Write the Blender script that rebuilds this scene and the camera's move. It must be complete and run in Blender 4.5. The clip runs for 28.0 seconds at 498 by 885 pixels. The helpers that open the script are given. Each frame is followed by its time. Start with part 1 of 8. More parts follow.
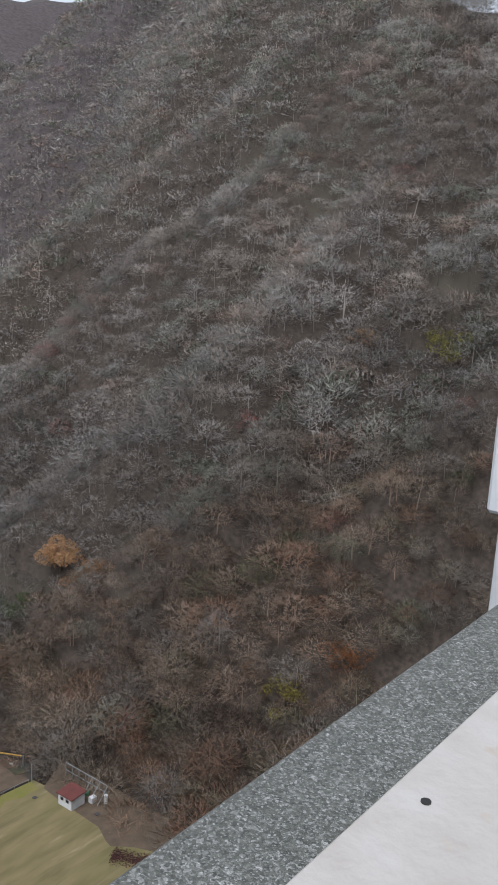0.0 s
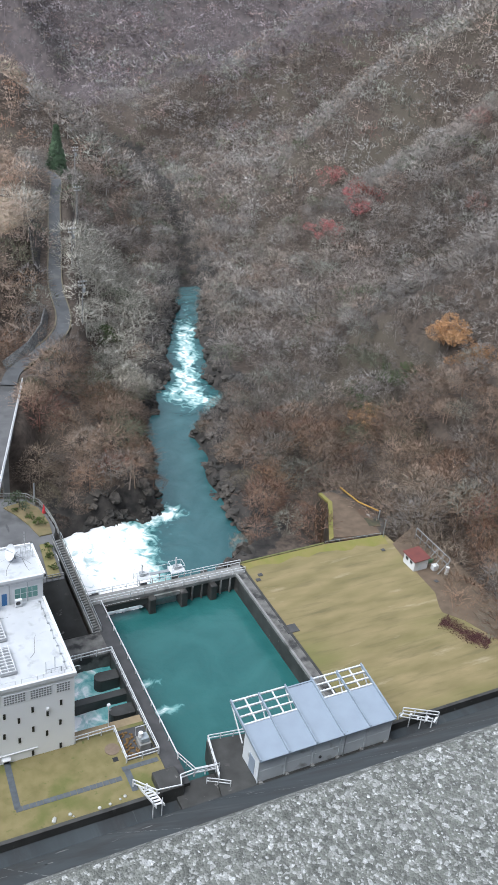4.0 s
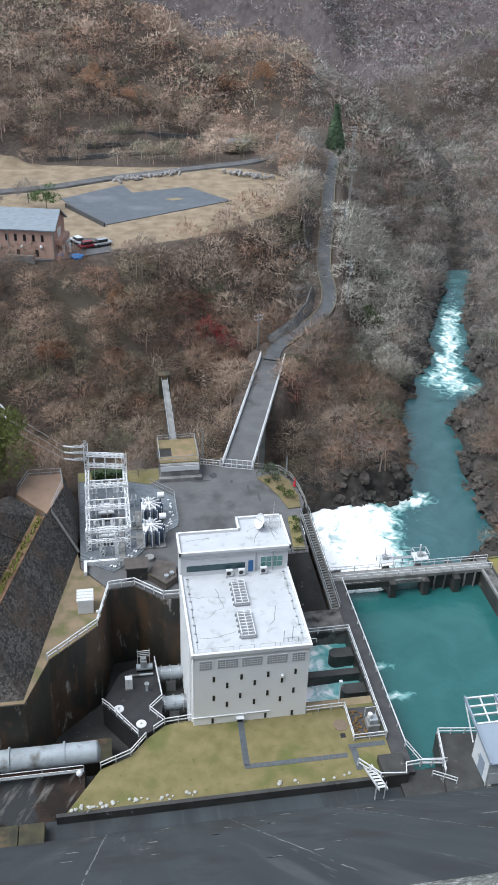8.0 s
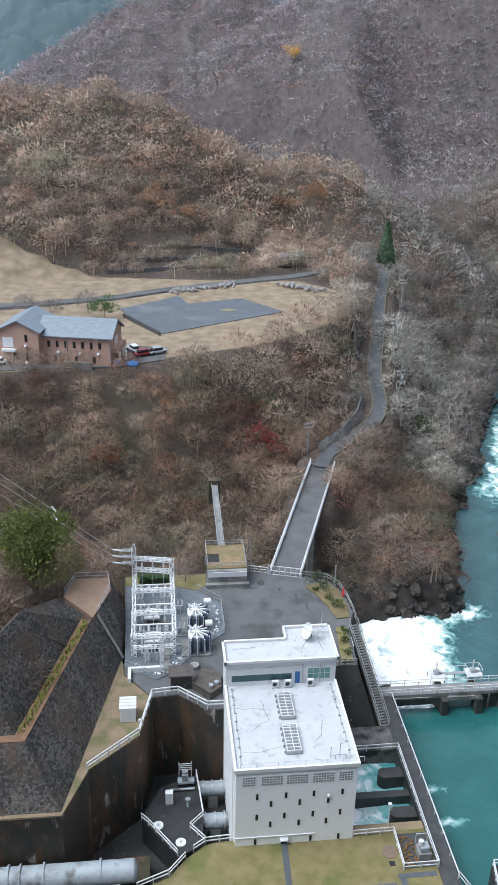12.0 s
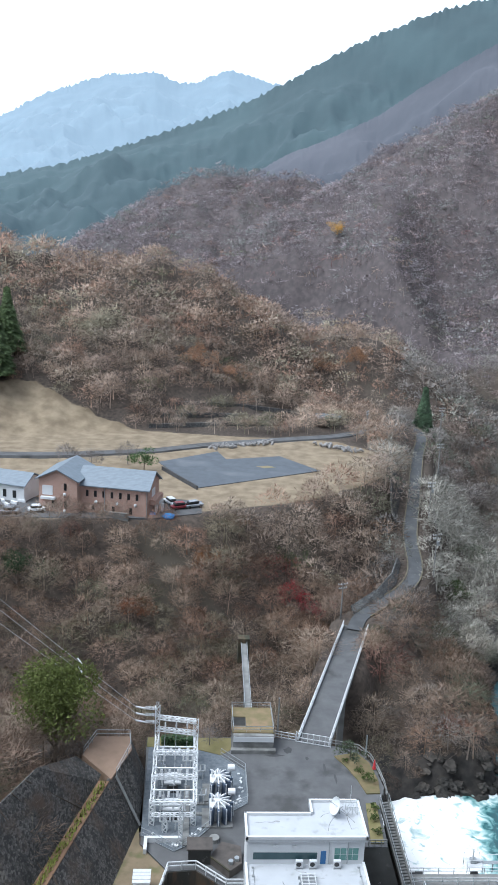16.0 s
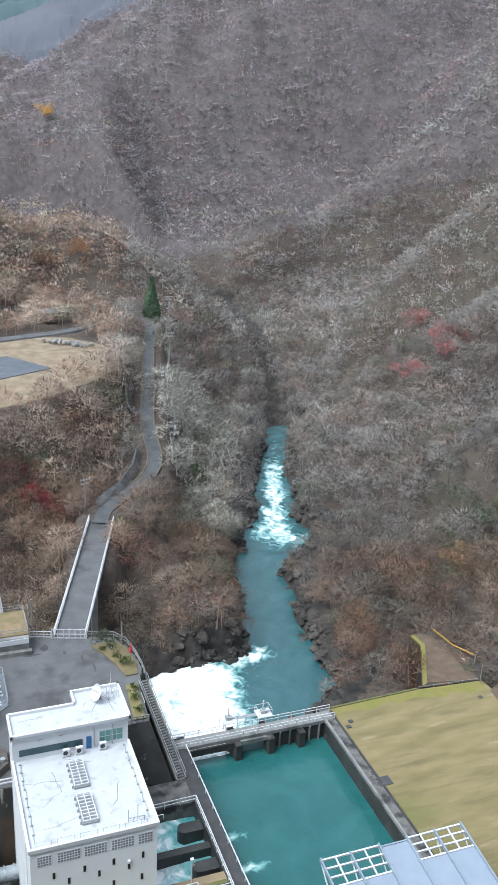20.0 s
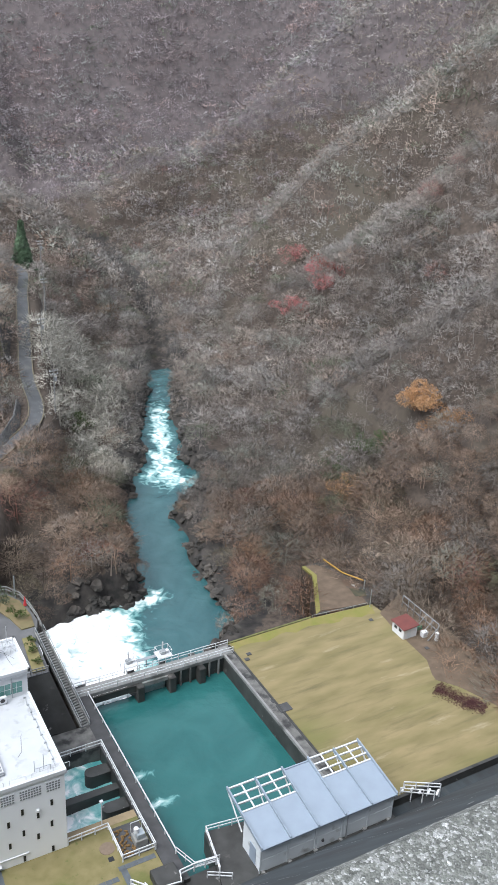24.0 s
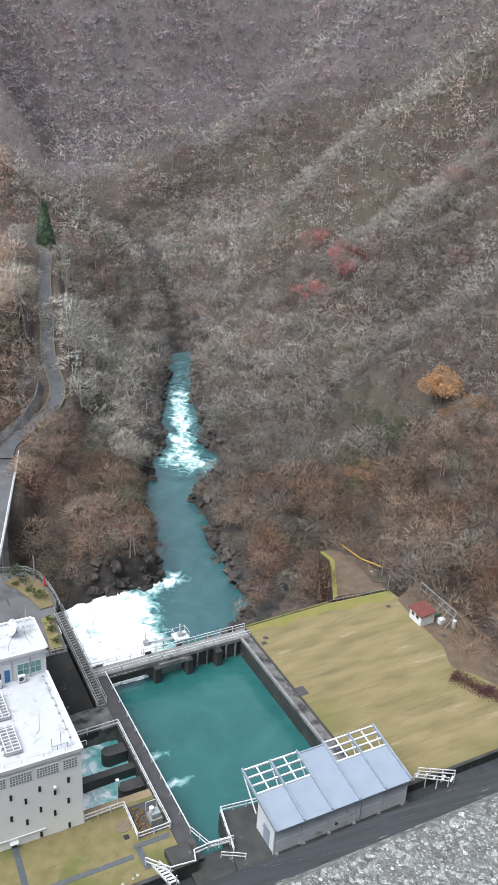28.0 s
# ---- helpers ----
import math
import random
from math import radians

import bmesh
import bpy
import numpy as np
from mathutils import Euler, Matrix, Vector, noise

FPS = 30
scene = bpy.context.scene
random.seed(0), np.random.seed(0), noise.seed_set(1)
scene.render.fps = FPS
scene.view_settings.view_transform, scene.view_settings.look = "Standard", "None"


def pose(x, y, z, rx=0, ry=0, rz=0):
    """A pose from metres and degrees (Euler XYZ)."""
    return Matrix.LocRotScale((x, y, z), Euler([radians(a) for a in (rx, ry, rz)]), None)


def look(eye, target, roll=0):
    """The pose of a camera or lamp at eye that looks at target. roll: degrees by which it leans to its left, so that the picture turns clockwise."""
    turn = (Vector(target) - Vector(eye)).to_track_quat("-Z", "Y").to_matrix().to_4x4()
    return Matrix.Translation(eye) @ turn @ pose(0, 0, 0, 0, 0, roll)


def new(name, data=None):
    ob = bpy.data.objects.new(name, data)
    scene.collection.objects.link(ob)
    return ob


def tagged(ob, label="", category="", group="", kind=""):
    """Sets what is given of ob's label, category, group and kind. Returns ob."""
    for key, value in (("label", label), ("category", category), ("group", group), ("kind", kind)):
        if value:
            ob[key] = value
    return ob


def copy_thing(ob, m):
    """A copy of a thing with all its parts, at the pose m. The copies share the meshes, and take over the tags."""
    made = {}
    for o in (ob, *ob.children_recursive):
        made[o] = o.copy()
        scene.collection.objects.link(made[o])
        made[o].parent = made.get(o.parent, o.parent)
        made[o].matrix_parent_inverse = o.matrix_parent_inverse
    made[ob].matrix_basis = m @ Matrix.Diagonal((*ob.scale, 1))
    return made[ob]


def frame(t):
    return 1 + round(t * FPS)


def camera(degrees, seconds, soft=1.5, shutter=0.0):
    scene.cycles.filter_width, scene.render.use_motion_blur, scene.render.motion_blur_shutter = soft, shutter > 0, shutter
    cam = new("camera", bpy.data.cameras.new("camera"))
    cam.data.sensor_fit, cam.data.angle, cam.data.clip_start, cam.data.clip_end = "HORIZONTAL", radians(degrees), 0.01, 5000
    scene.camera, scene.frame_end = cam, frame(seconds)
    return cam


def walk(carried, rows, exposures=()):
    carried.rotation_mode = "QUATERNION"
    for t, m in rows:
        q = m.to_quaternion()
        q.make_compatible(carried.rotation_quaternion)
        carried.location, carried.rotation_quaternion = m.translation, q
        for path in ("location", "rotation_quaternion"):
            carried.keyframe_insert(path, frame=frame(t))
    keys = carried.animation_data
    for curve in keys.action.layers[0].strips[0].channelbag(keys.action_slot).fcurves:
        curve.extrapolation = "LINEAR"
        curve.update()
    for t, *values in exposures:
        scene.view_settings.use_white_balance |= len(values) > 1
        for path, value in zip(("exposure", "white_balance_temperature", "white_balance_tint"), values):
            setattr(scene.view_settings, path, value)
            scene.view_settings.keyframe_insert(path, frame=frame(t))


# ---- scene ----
cam = camera(31.15, 28.0, soft=1.6)
EXPOSURES = [(0.0, 0.5, 6000, 10), (0.6, 1.25, 6000, 10), (1.2, 1.8, 6050, 9), (2.0, 1.65, 6000, 10), (6.0, 1.2, 5900, 8), (11.0, 1.22, 5800, 8), (17.0, 1.25, 5650, 6), (19.3, 1.45, 5700, 6), (22.0, 1.42, 5900, 8), (28.0, 1.43, 6100, 10)]
walk(cam, [
    (0, pose(0, -0.090, 80, 77.57, -3.18, -52.56)),
    (0.5, pose(0, -0.052, 80, 75.77, -3.27, -46.73)),
    (1, pose(0, -0.037, 80, 74.26, -3.43, -42.17)),
    (1.5, pose(0, -0.028, 80, 73.00, -3.59, -37.34)),
    (2, pose(0, -0.020, 80, 71.25, -3.72, -32.88)),
    (2.5, pose(0, -0.009, 80, 68.72, -4.17, -29.15)),
    (3, pose(0, 0.002, 80, 65.99, -4.33, -26.40)),
    (3.5, pose(0, 0.013, 80, 63.19, -4.92, -25.69)),
    (5.5, pose(0, 0.058, 80, 59.45, -4.07, -24.78)),
    (6, pose(0, 0.069, 80, 59.31, -3.40, -22.04)),
    (6.5, pose(0, 0.080, 80, 59.37, -2.66, -18.59)),
    (7, pose(0, 0.080, 80, 59.32, -2.09, -14.91)),
    (7.5, pose(0, 0.080, 80, 59.26, -1.72, -11.87)),
    (8, pose(0, 0.080, 80, 59.14, -1.49, -9.19)),
    (8.5, pose(0, 0.080, 80, 58.93, -1.17, -6.71)),
    (9, pose(0, 0.080, 80, 58.75, -0.99, -4.48)),
    (9.5, pose(0, 0.080, 80, 58.70, -0.83, -3.07)),
    (10, pose(0, 0.080, 80, 58.77, -0.91, -2.42)),
    (10.5, pose(0, 0.079, 80, 59.35, -1.01, -3.10)),
    (11, pose(0, 0.077, 80, 60.82, -1.18, -4.74)),
    (11.5, pose(0, 0.076, 80, 63.13, -1.08, -5.72)),
    (12, pose(0, 0.074, 80, 65.89, -0.96, -5.91)),
    (12.5, pose(0, 0.073, 80, 68.66, -0.85, -5.20)),
    (13, pose(0, 0.071, 80, 70.80, -0.85, -3.18)),
    (13.5, pose(0, 0.070, 80, 72.13, -1.05, -0.55)),
    (15.5, pose(0, 0.064, 80, 75.02, -2.25, 0.85)),
    (16, pose(0, 0.063, 80, 75.82, -2.46, -3.01)),
    (16.5, pose(0, 0.061, 80, 76.10, -2.45, -7.06)),
    (17, pose(0, 0.060, 80, 75.72, -2.47, -10.64)),
    (17.5, pose(0, 0.057, 80, 75.10, -2.53, -13.83)),
    (18, pose(0, 0.055, 80, 74.43, -2.62, -16.69)),
    (18.5, pose(0, 0.052, 80, 73.42, -2.83, -18.77)),
    (19, pose(0, 0.050, 80, 72.06, -2.97, -19.87)),
    (19.5, pose(0, 0.048, 80, 70.83, -2.98, -20.40)),
    (20, pose(0, 0.045, 80, 69.78, -2.93, -20.53)),
    (20.5, pose(0, 0.042, 80, 68.95, -2.75, -20.79)),
    (21, pose(0, 0.040, 80, 68.36, -2.69, -21.52)),
    (21.5, pose(0, 0.038, 80, 67.69, -2.71, -22.48)),
    (22, pose(0, 0.035, 80, 67.01, -2.79, -23.77)),
    (22.5, pose(0, 0.033, 80, 66.47, -2.85, -25.14)),
    (24.5, pose(0, 0.023, 80, 66.51, -2.65, -28.92)),
    (25, pose(0, 0.020, 80, 66.54, -2.72, -28.87)),
    (25.5, pose(0, 0.022, 80, 66.34, -2.86, -28.29)),
    (26, pose(0, 0.023, 80, 66.01, -2.89, -27.49)),
    (26.5, pose(0, 0.025, 80, 65.70, -2.95, -26.94)),
    (27, pose(0, 0.027, 80, 65.48, -2.98, -26.81)),
    (27.5, pose(0, 0.028, 80, 65.44, -2.85, -26.93)),
    (28, pose(0, 0.030, 80, 65.36, -2.89, -27.04)),
], exposures=EXPOSURES)

# ---- world and sun: overcast winter daylight ----
SUN_EL, SUN_ROT = radians(60), radians(-102)
world = bpy.data.worlds.new("overcast")
scene.world = world
world.use_nodes = True
wn, wl = world.node_tree.nodes, world.node_tree.links
sky = wn.new("ShaderNodeTexSky")
sky.sky_type, sky.sun_disc = "NISHITA", False
sky.sun_elevation, sky.sun_rotation = SUN_EL, SUN_ROT
sky.air_density, sky.dust_density, sky.ozone_density = 1.0, 1.0, 1.0
grey = wn.new("ShaderNodeHueSaturation")
grey.inputs["Saturation"].default_value = 0.25
wl.new(sky.outputs["Color"], grey.inputs["Color"])
wl.new(grey.outputs["Color"], wn["Background"].inputs["Color"])
wn["Background"].inputs["Strength"].default_value = 0.122
sun = new("sun", bpy.data.lights.new("sun", "SUN"))
sun.data.energy, sun.data.angle, sun.data.color = 1.45, radians(40), (1.0, 0.96, 0.9)
sun.matrix_world = look((0, 0, 300), (0 + 60 * math.sin(SUN_ROT) * -1, 60 * -math.cos(SUN_ROT), 300 - 60 * math.tan(SUN_EL)))


# ---- materials ----
def mat(name, a, b=None, scale=1.0, rough=0.8, metal=0.0, bump=0.0, bump_scale=None, stain=None, stain_scale=0.15, stain_at=0.55, random_tint=0.0, detail=6.0, stretch=None):
    """A surface of two colours mixed by fine noise, with larger stains, relief and a tint that varies from piece to piece."""
    m = bpy.data.materials.new(name)
    m.use_nodes = True
    n, l = m.node_tree.nodes, m.node_tree.links
    p = n["Principled BSDF"]
    p.inputs["Roughness"].default_value, p.inputs["Metallic"].default_value = rough, metal
    co = n.new("ShaderNodeNewGeometry").outputs["Position"]
    if stretch:
        mp = n.new("ShaderNodeMapping")
        mp.inputs["Scale"].default_value = stretch
        l.new(co, mp.inputs["Vector"])
        co = mp.outputs["Vector"]

    def noisy(s, lo, hi, det=6.0):
        t = n.new("ShaderNodeTexNoise")
        t.inputs["Scale"].default_value, t.inputs["Detail"].default_value = s, det
        l.new(co, t.inputs["Vector"])
        r = n.new("ShaderNodeMapRange")
        r.inputs["From Min"].default_value, r.inputs["From Max"].default_value = lo, hi
        l.new(t.outputs["Fac"], r.inputs["Value"])
        return r.outputs["Result"], t.outputs["Fac"]

    def mix(fac, c1, c2):
        x = n.new("ShaderNodeMix")
        x.data_type = "RGBA"
        l.new(fac, x.inputs["Factor"])
        for key, c in (("A", c1), ("B", c2)):
            socket = [i for i in x.inputs if i.name == key and i.type == "RGBA"][0]
            if isinstance(c, tuple):
                socket.default_value = (*c, 1)
            else:
                l.new(c, socket)
        return [o for o in x.outputs if o.type == "RGBA"][0]

    colour = mix(noisy(scale, 0.3, 0.7, detail)[0], a, b or tuple(v * 0.8 for v in a))
    if stain:
        colour = mix(noisy(stain_scale, stain_at, stain_at + 0.12)[0], colour, stain)
    if random_tint:
        h = n.new("ShaderNodeHueSaturation")
        r = n.new("ShaderNodeMapRange")
        r.inputs["To Min"].default_value, r.inputs["To Max"].default_value = 1 - random_tint, 1 + random_tint
        l.new(n.new("ShaderNodeObjectInfo").outputs["Random"], r.inputs["Value"])
        l.new(r.outputs["Result"], h.inputs["Value"])
        l.new(colour, h.inputs["Color"])
        colour = h.outputs["Color"]
    l.new(colour, p.inputs["Base Color"])
    if bump:
        k = n.new("ShaderNodeBump")
        k.inputs["Strength"].default_value, k.inputs["Distance"].default_value = bump, 0.05
        l.new(noisy(bump_scale or scale * 4, 0, 1)[1], k.inputs["Height"])
        l.new(k.outputs["Normal"], p.inputs["Normal"])
    return m


def overlay(m, colour, scale, lo, hi, stretch=(1, 1, 1)):
    """A further layer of stains with soft edges over a surface's colour."""
    n, l = m.node_tree.nodes, m.node_tree.links
    base = n["Principled BSDF"].inputs["Base Color"]
    t, r, x, mp = n.new("ShaderNodeTexNoise"), n.new("ShaderNodeMapRange"), n.new("ShaderNodeMix"), n.new("ShaderNodeMapping")
    mp.inputs["Scale"].default_value = stretch
    t.inputs["Scale"].default_value, t.inputs["Detail"].default_value, t.inputs["Roughness"].default_value = scale, 8, 0.62
    r.inputs["From Min"].default_value, r.inputs["From Max"].default_value = lo, hi
    x.data_type = "RGBA"
    l.new(n.new("ShaderNodeNewGeometry").outputs["Position"], mp.inputs["Vector"])
    l.new(mp.outputs["Vector"], t.inputs["Vector"])
    l.new(t.outputs["Fac"], r.inputs["Value"])
    l.new(r.outputs["Result"], x.inputs[0])
    l.new(base.links[0].from_socket, x.inputs[6])
    x.inputs[7].default_value = (*colour, 1)
    l.new(x.outputs[2], base)


def tint_mat(name, rough=0.9):
    """Wood and leaves, coloured by each plant's own tint."""
    m = bpy.data.materials.new(name)
    m.use_nodes = True
    n, l = m.node_tree.nodes, m.node_tree.links
    p = n["Principled BSDF"]
    p.inputs["Roughness"].default_value = rough
    at = n.new("ShaderNodeAttribute")
    at.attribute_name = "tint"
    h = n.new("ShaderNodeHueSaturation")
    r = n.new("ShaderNodeMapRange")
    r.inputs["To Min"].default_value, r.inputs["To Max"].default_value = 0.88, 1.12
    l.new(n.new("ShaderNodeNewGeometry").outputs["Random Per Island"], r.inputs["Value"])
    l.new(r.outputs["Result"], h.inputs["Value"])
    l.new(at.outputs["Color"], h.inputs["Color"])
    co = n.new("ShaderNodeNewGeometry").outputs["Position"]
    shade = r.outputs["Result"]
    for scale, lo, hi in ((2.4, 0.8, 1.2), (0.3, 0.85, 1.15)):
        t, g, x = n.new("ShaderNodeTexNoise"), n.new("ShaderNodeMapRange"), n.new("ShaderNodeMath")
        t.inputs["Scale"].default_value, t.inputs["Detail"].default_value, t.inputs["Roughness"].default_value = scale, 4, 0.7
        g.inputs["From Min"].default_value, g.inputs["From Max"].default_value = 0.3, 0.7
        g.inputs["To Min"].default_value, g.inputs["To Max"].default_value = lo, hi
        x.operation = "MULTIPLY"
        l.new(co, t.inputs["Vector"])
        l.new(t.outputs["Fac"], g.inputs["Value"])
        l.new(g.outputs["Result"], x.inputs[0])
        l.new(shade, x.inputs[1])
        shade = x.outputs[0]
    l.new(shade, h.inputs["Value"])
    l.new(h.outputs["Color"], p.inputs["Base Color"])
    thin, mix = n.new("ShaderNodeBsdfTranslucent"), n.new("ShaderNodeMixShader")
    mix.inputs["Fac"].default_value = 0.3
    l.new(h.outputs["Color"], thin.inputs["Color"])
    l.new(p.outputs["BSDF"], mix.inputs[1])
    l.new(thin.outputs["BSDF"], mix.inputs[2])
    l.new(mix.outputs["Shader"], n["Material Output"].inputs["Surface"])
    return m


M_LITTER = mat("leaf_litter", (0.098, 0.075, 0.059), (0.036, 0.028, 0.022), 1.1, 0.95, bump=1.0, bump_scale=1.3, stain=(0.075, 0.062, 0.046), stain_scale=0.03)
M_ROCK = mat("river_rock", (0.10, 0.087, 0.074), (0.03, 0.027, 0.024), 0.45, 0.85, bump=1.0, bump_scale=1.3, stain=(0.03, 0.028, 0.025), stain_scale=0.16, stain_at=0.48)
M_CONC = mat("concrete", (0.26, 0.26, 0.25), (0.18, 0.18, 0.175), 0.8, 0.85, bump=0.2, stain=(0.09, 0.09, 0.085), stain_scale=0.25)
M_DARKCONC = mat("wet_dark_concrete", (0.055, 0.055, 0.052), (0.025, 0.024, 0.022), 0.5, 0.6, bump=0.3, stain=(0.16, 0.15, 0.14), stain_scale=0.35, stain_at=0.66)
M_DAM = mat("dam_face_concrete", (0.048, 0.058, 0.064), (0.028, 0.034, 0.038), 0.25, 0.92, bump=0.25, stain=(0.07, 0.074, 0.078), stain_scale=0.3, stain_at=0.58, stretch=(1.6, 0.1, 0.1))
overlay(M_DARKCONC, (0.26, 0.25, 0.235), 0.9, 0.645, 0.72)
overlay(M_DAM, (0.17, 0.18, 0.185), 0.5, 0.635, 0.72, (1.5, 0.10, 0.10))
overlay(M_DAM, (0.028, 0.03, 0.032), 0.16, 0.5, 0.62, (1, 0.4, 0.4))
M_ASPHALT = mat("asphalt", (0.12, 0.12, 0.122), (0.085, 0.085, 0.088), 0.5, 0.9, bump=0.15, bump_scale=30, stain=(0.06, 0.06, 0.06), stain_scale=0.18)
M_LAWN = mat("winter_lawn", (0.215, 0.18, 0.085), (0.145, 0.128, 0.05), 0.6, 0.95, bump=0.3, bump_scale=12, stain=(0.12, 0.125, 0.038), stain_scale=0.2, stain_at=0.54)
overlay(M_LAWN, (0.10, 0.11, 0.032), 1.3, 0.6, 0.72)
M_DRYGRASS = mat("dry_grass", (0.29, 0.235, 0.155), (0.20, 0.155, 0.095), 0.2, 0.95, bump=0.3, bump_scale=6, stain=(0.2, 0.19, 0.1), stain_scale=0.06, stain_at=0.52)
M_WHITE = mat("white_paint", (0.68, 0.69, 0.70), (0.60, 0.61, 0.62), 0.35, 0.6, stain=(0.55, 0.55, 0.54), stain_scale=0.3, stain_at=0.62)
M_WALL = mat("pale_wall_paint", (0.87, 0.885, 0.895), (0.83, 0.845, 0.86), 0.3, 0.6)
M_TREE = tint_mat("bark_and_leaf")


def water_mat(name, dark_tone, pale, foam_scale, foam_at, wave):
    m = bpy.data.materials.new(name)
    m.use_nodes = True
    n, l = m.node_tree.nodes, m.node_tree.links
    p = n["Principled BSDF"]
    p.inputs["Roughness"].default_value = 0.12
    co = n.new("ShaderNodeNewGeometry").outputs["Position"]
    # Noise mixes two water tones: mottling, plus ripple light and reflections painted in.
    t = n.new("ShaderNodeTexNoise")
    t.inputs["Scale"].default_value, t.inputs["Detail"].default_value, t.inputs["Distortion"].default_value = 0.14, 9, 1.2
    l.new(co, t.inputs["Vector"])
    ramp = n.new("ShaderNodeMix")
    ramp.data_type = "RGBA"
    ramp.inputs[6].default_value, ramp.inputs[7].default_value = (*dark_tone, 1), (*pale, 1)
    wide = n.new("ShaderNodeMapRange")
    wide.inputs["From Min"].default_value, wide.inputs["From Max"].default_value = 0.34, 0.66
    l.new(t.outputs["Fac"], wide.inputs["Value"])
    l.new(wide.outputs["Result"], ramp.inputs[0])
    at = n.new("ShaderNodeAttribute")
    at.attribute_name = "foam"
    t2 = n.new("ShaderNodeTexNoise")
    t2.inputs["Scale"].default_value, t2.inputs["Detail"].default_value, t2.inputs["Distortion"].default_value = foam_scale, 7, 1.2
    l.new(co, t2.inputs["Vector"])
    add = n.new("ShaderNodeMath")
    add.operation = "ADD"
    l.new(at.outputs["Fac"], add.inputs[0])
    l.new(t2.outputs["Fac"], add.inputs[1])
    r = n.new("ShaderNodeMapRange")
    r.inputs["From Min"].default_value, r.inputs["From Max"].default_value = foam_at, foam_at + 0.42
    l.new(add.outputs[0], r.inputs["Value"])
    mx = n.new("ShaderNodeMix")
    mx.data_type = "RGBA"
    l.new(r.outputs["Result"], mx.inputs[0])
    l.new(ramp.outputs[2], mx.inputs[6])
    tone = n.new("ShaderNodeValToRGB")
    for e, (at_, c) in zip([tone.color_ramp.elements[0], tone.color_ramp.elements[1], tone.color_ramp.elements.new(0.4)], ((0.0, (0.10, 0.34, 0.34, 1)), (1.0, (0.86, 0.92, 0.92, 1)), (0.4, (0.30, 0.60, 0.58, 1)))):
        e.position, e.color = at_, c
    l.new(r.outputs["Result"], tone.inputs["Fac"])
    l.new(tone.outputs["Color"], mx.inputs[7])
    l.new(mx.outputs[2], p.inputs["Base Color"])
    rr = n.new("ShaderNodeMapRange")
    rr.inputs["To Min"].default_value, rr.inputs["To Max"].default_value = 0.12, 0.8
    l.new(r.outputs["Result"], rr.inputs["Value"])
    l.new(rr.outputs["Result"], p.inputs["Roughness"])
    w = n.new("ShaderNodeTexNoise")
    w.inputs["Scale"].default_value, w.inputs["Detail"].default_value = wave, 4
    l.new(co, w.inputs["Vector"])
    k = n.new("ShaderNodeBump")
    k.inputs["Strength"].default_value, k.inputs["Distance"].default_value = 0.6, 0.25
    l.new(w.outputs["Fac"], k.inputs["Height"])
    l.new(k.outputs["Normal"], p.inputs["Normal"])
    return m


M_POND = water_mat("pond_water", (0.019, 0.095, 0.094), (0.028, 0.118, 0.114), 0.5, 1.02, 0.9)
M_RIVER = water_mat("river_water", (0.026, 0.082, 0.091), (0.044, 0.115, 0.122), 0.5, 1.02, 1.0)


# ---- mesh helpers ----
def mesh_of(name, verts, faces, material):
    me = bpy.data.meshes.new(name)
    me.from_pydata([tuple(v) for v in verts], [], faces)
    me.materials.append(material)
    me.update()
    return me


def part(name, bm, material, parent=None, label=""):
    """Links a bmesh as one mesh object, under a thing or a part."""
    me = bpy.data.meshes.new(name)
    bm.to_mesh(me)
    bm.free()
    me.materials.append(material)
    return child(new(name, me), parent, label)


def child(ob, parent, label=""):
    """Hangs ob, given in world coordinates, under a thing or a part of one."""
    if parent:
        ob.parent = parent
        if not parent.parent and parent.type == "EMPTY":
            ob.matrix_parent_inverse = Matrix.Translation(-parent.location)
    return tagged(ob, label)


def box(bm, x0, x1, y0, y1, z0, z1, bevel=0.0):
    r = bmesh.ops.create_cube(bm, size=1, matrix=Matrix.Translation(((x0 + x1) / 2, (y0 + y1) / 2, (z0 + z1) / 2)) @ Matrix.Diagonal((x1 - x0, y1 - y0, z1 - z0, 1)))
    if bevel:
        es = {e for v in r["verts"] for e in v.link_edges}
        bmesh.ops.bevel(bm, geom=list(es), offset=bevel, segments=1, affect="EDGES")
    return bm


def bx(*a, bevel=0.0):
    return box(bmesh.new(), *a, bevel=bevel)


def beam(bm, p, q, w, h=None):
    """A bar of w by h from p to q."""
    p, q = Vector(p), Vector(q)
    d = q - p
    m = Matrix.Translation((p + q) / 2) @ d.to_track_quat("Z", "Y").to_matrix().to_4x4() @ Matrix.Diagonal((w, h or w, d.length, 1))
    bmesh.ops.create_cube(bm, size=1, matrix=m)
    return bm


def tube(bm, p, q, r, seg=8, r2=None):
    p, q = Vector(p), Vector(q)
    d = q - p
    bmesh.ops.create_cone(bm, cap_ends=True, segments=seg, radius1=r, radius2=r if r2 is None else r2, depth=d.length, matrix=Matrix.Translation((p + q) / 2) @ d.to_track_quat("Z", "Y").to_matrix().to_4x4())
    return bm


def slab(bm, poly, z0, z1):
    """A flat plate with the outline poly (a ring of x, y) between two heights."""
    lo = [bm.verts.new((x, y, z0)) for x, y in poly]
    hi = [bm.verts.new((x, y, z1)) for x, y in poly]
    n = len(poly)
    bm.faces.new(hi)
    bm.faces.new(lo[::-1])
    for i in range(n):
        bm.faces.new((lo[i], lo[(i + 1) % n], hi[(i + 1) % n], hi[i]))
    bmesh.ops.recalc_face_normals(bm, faces=bm.faces)
    return bm


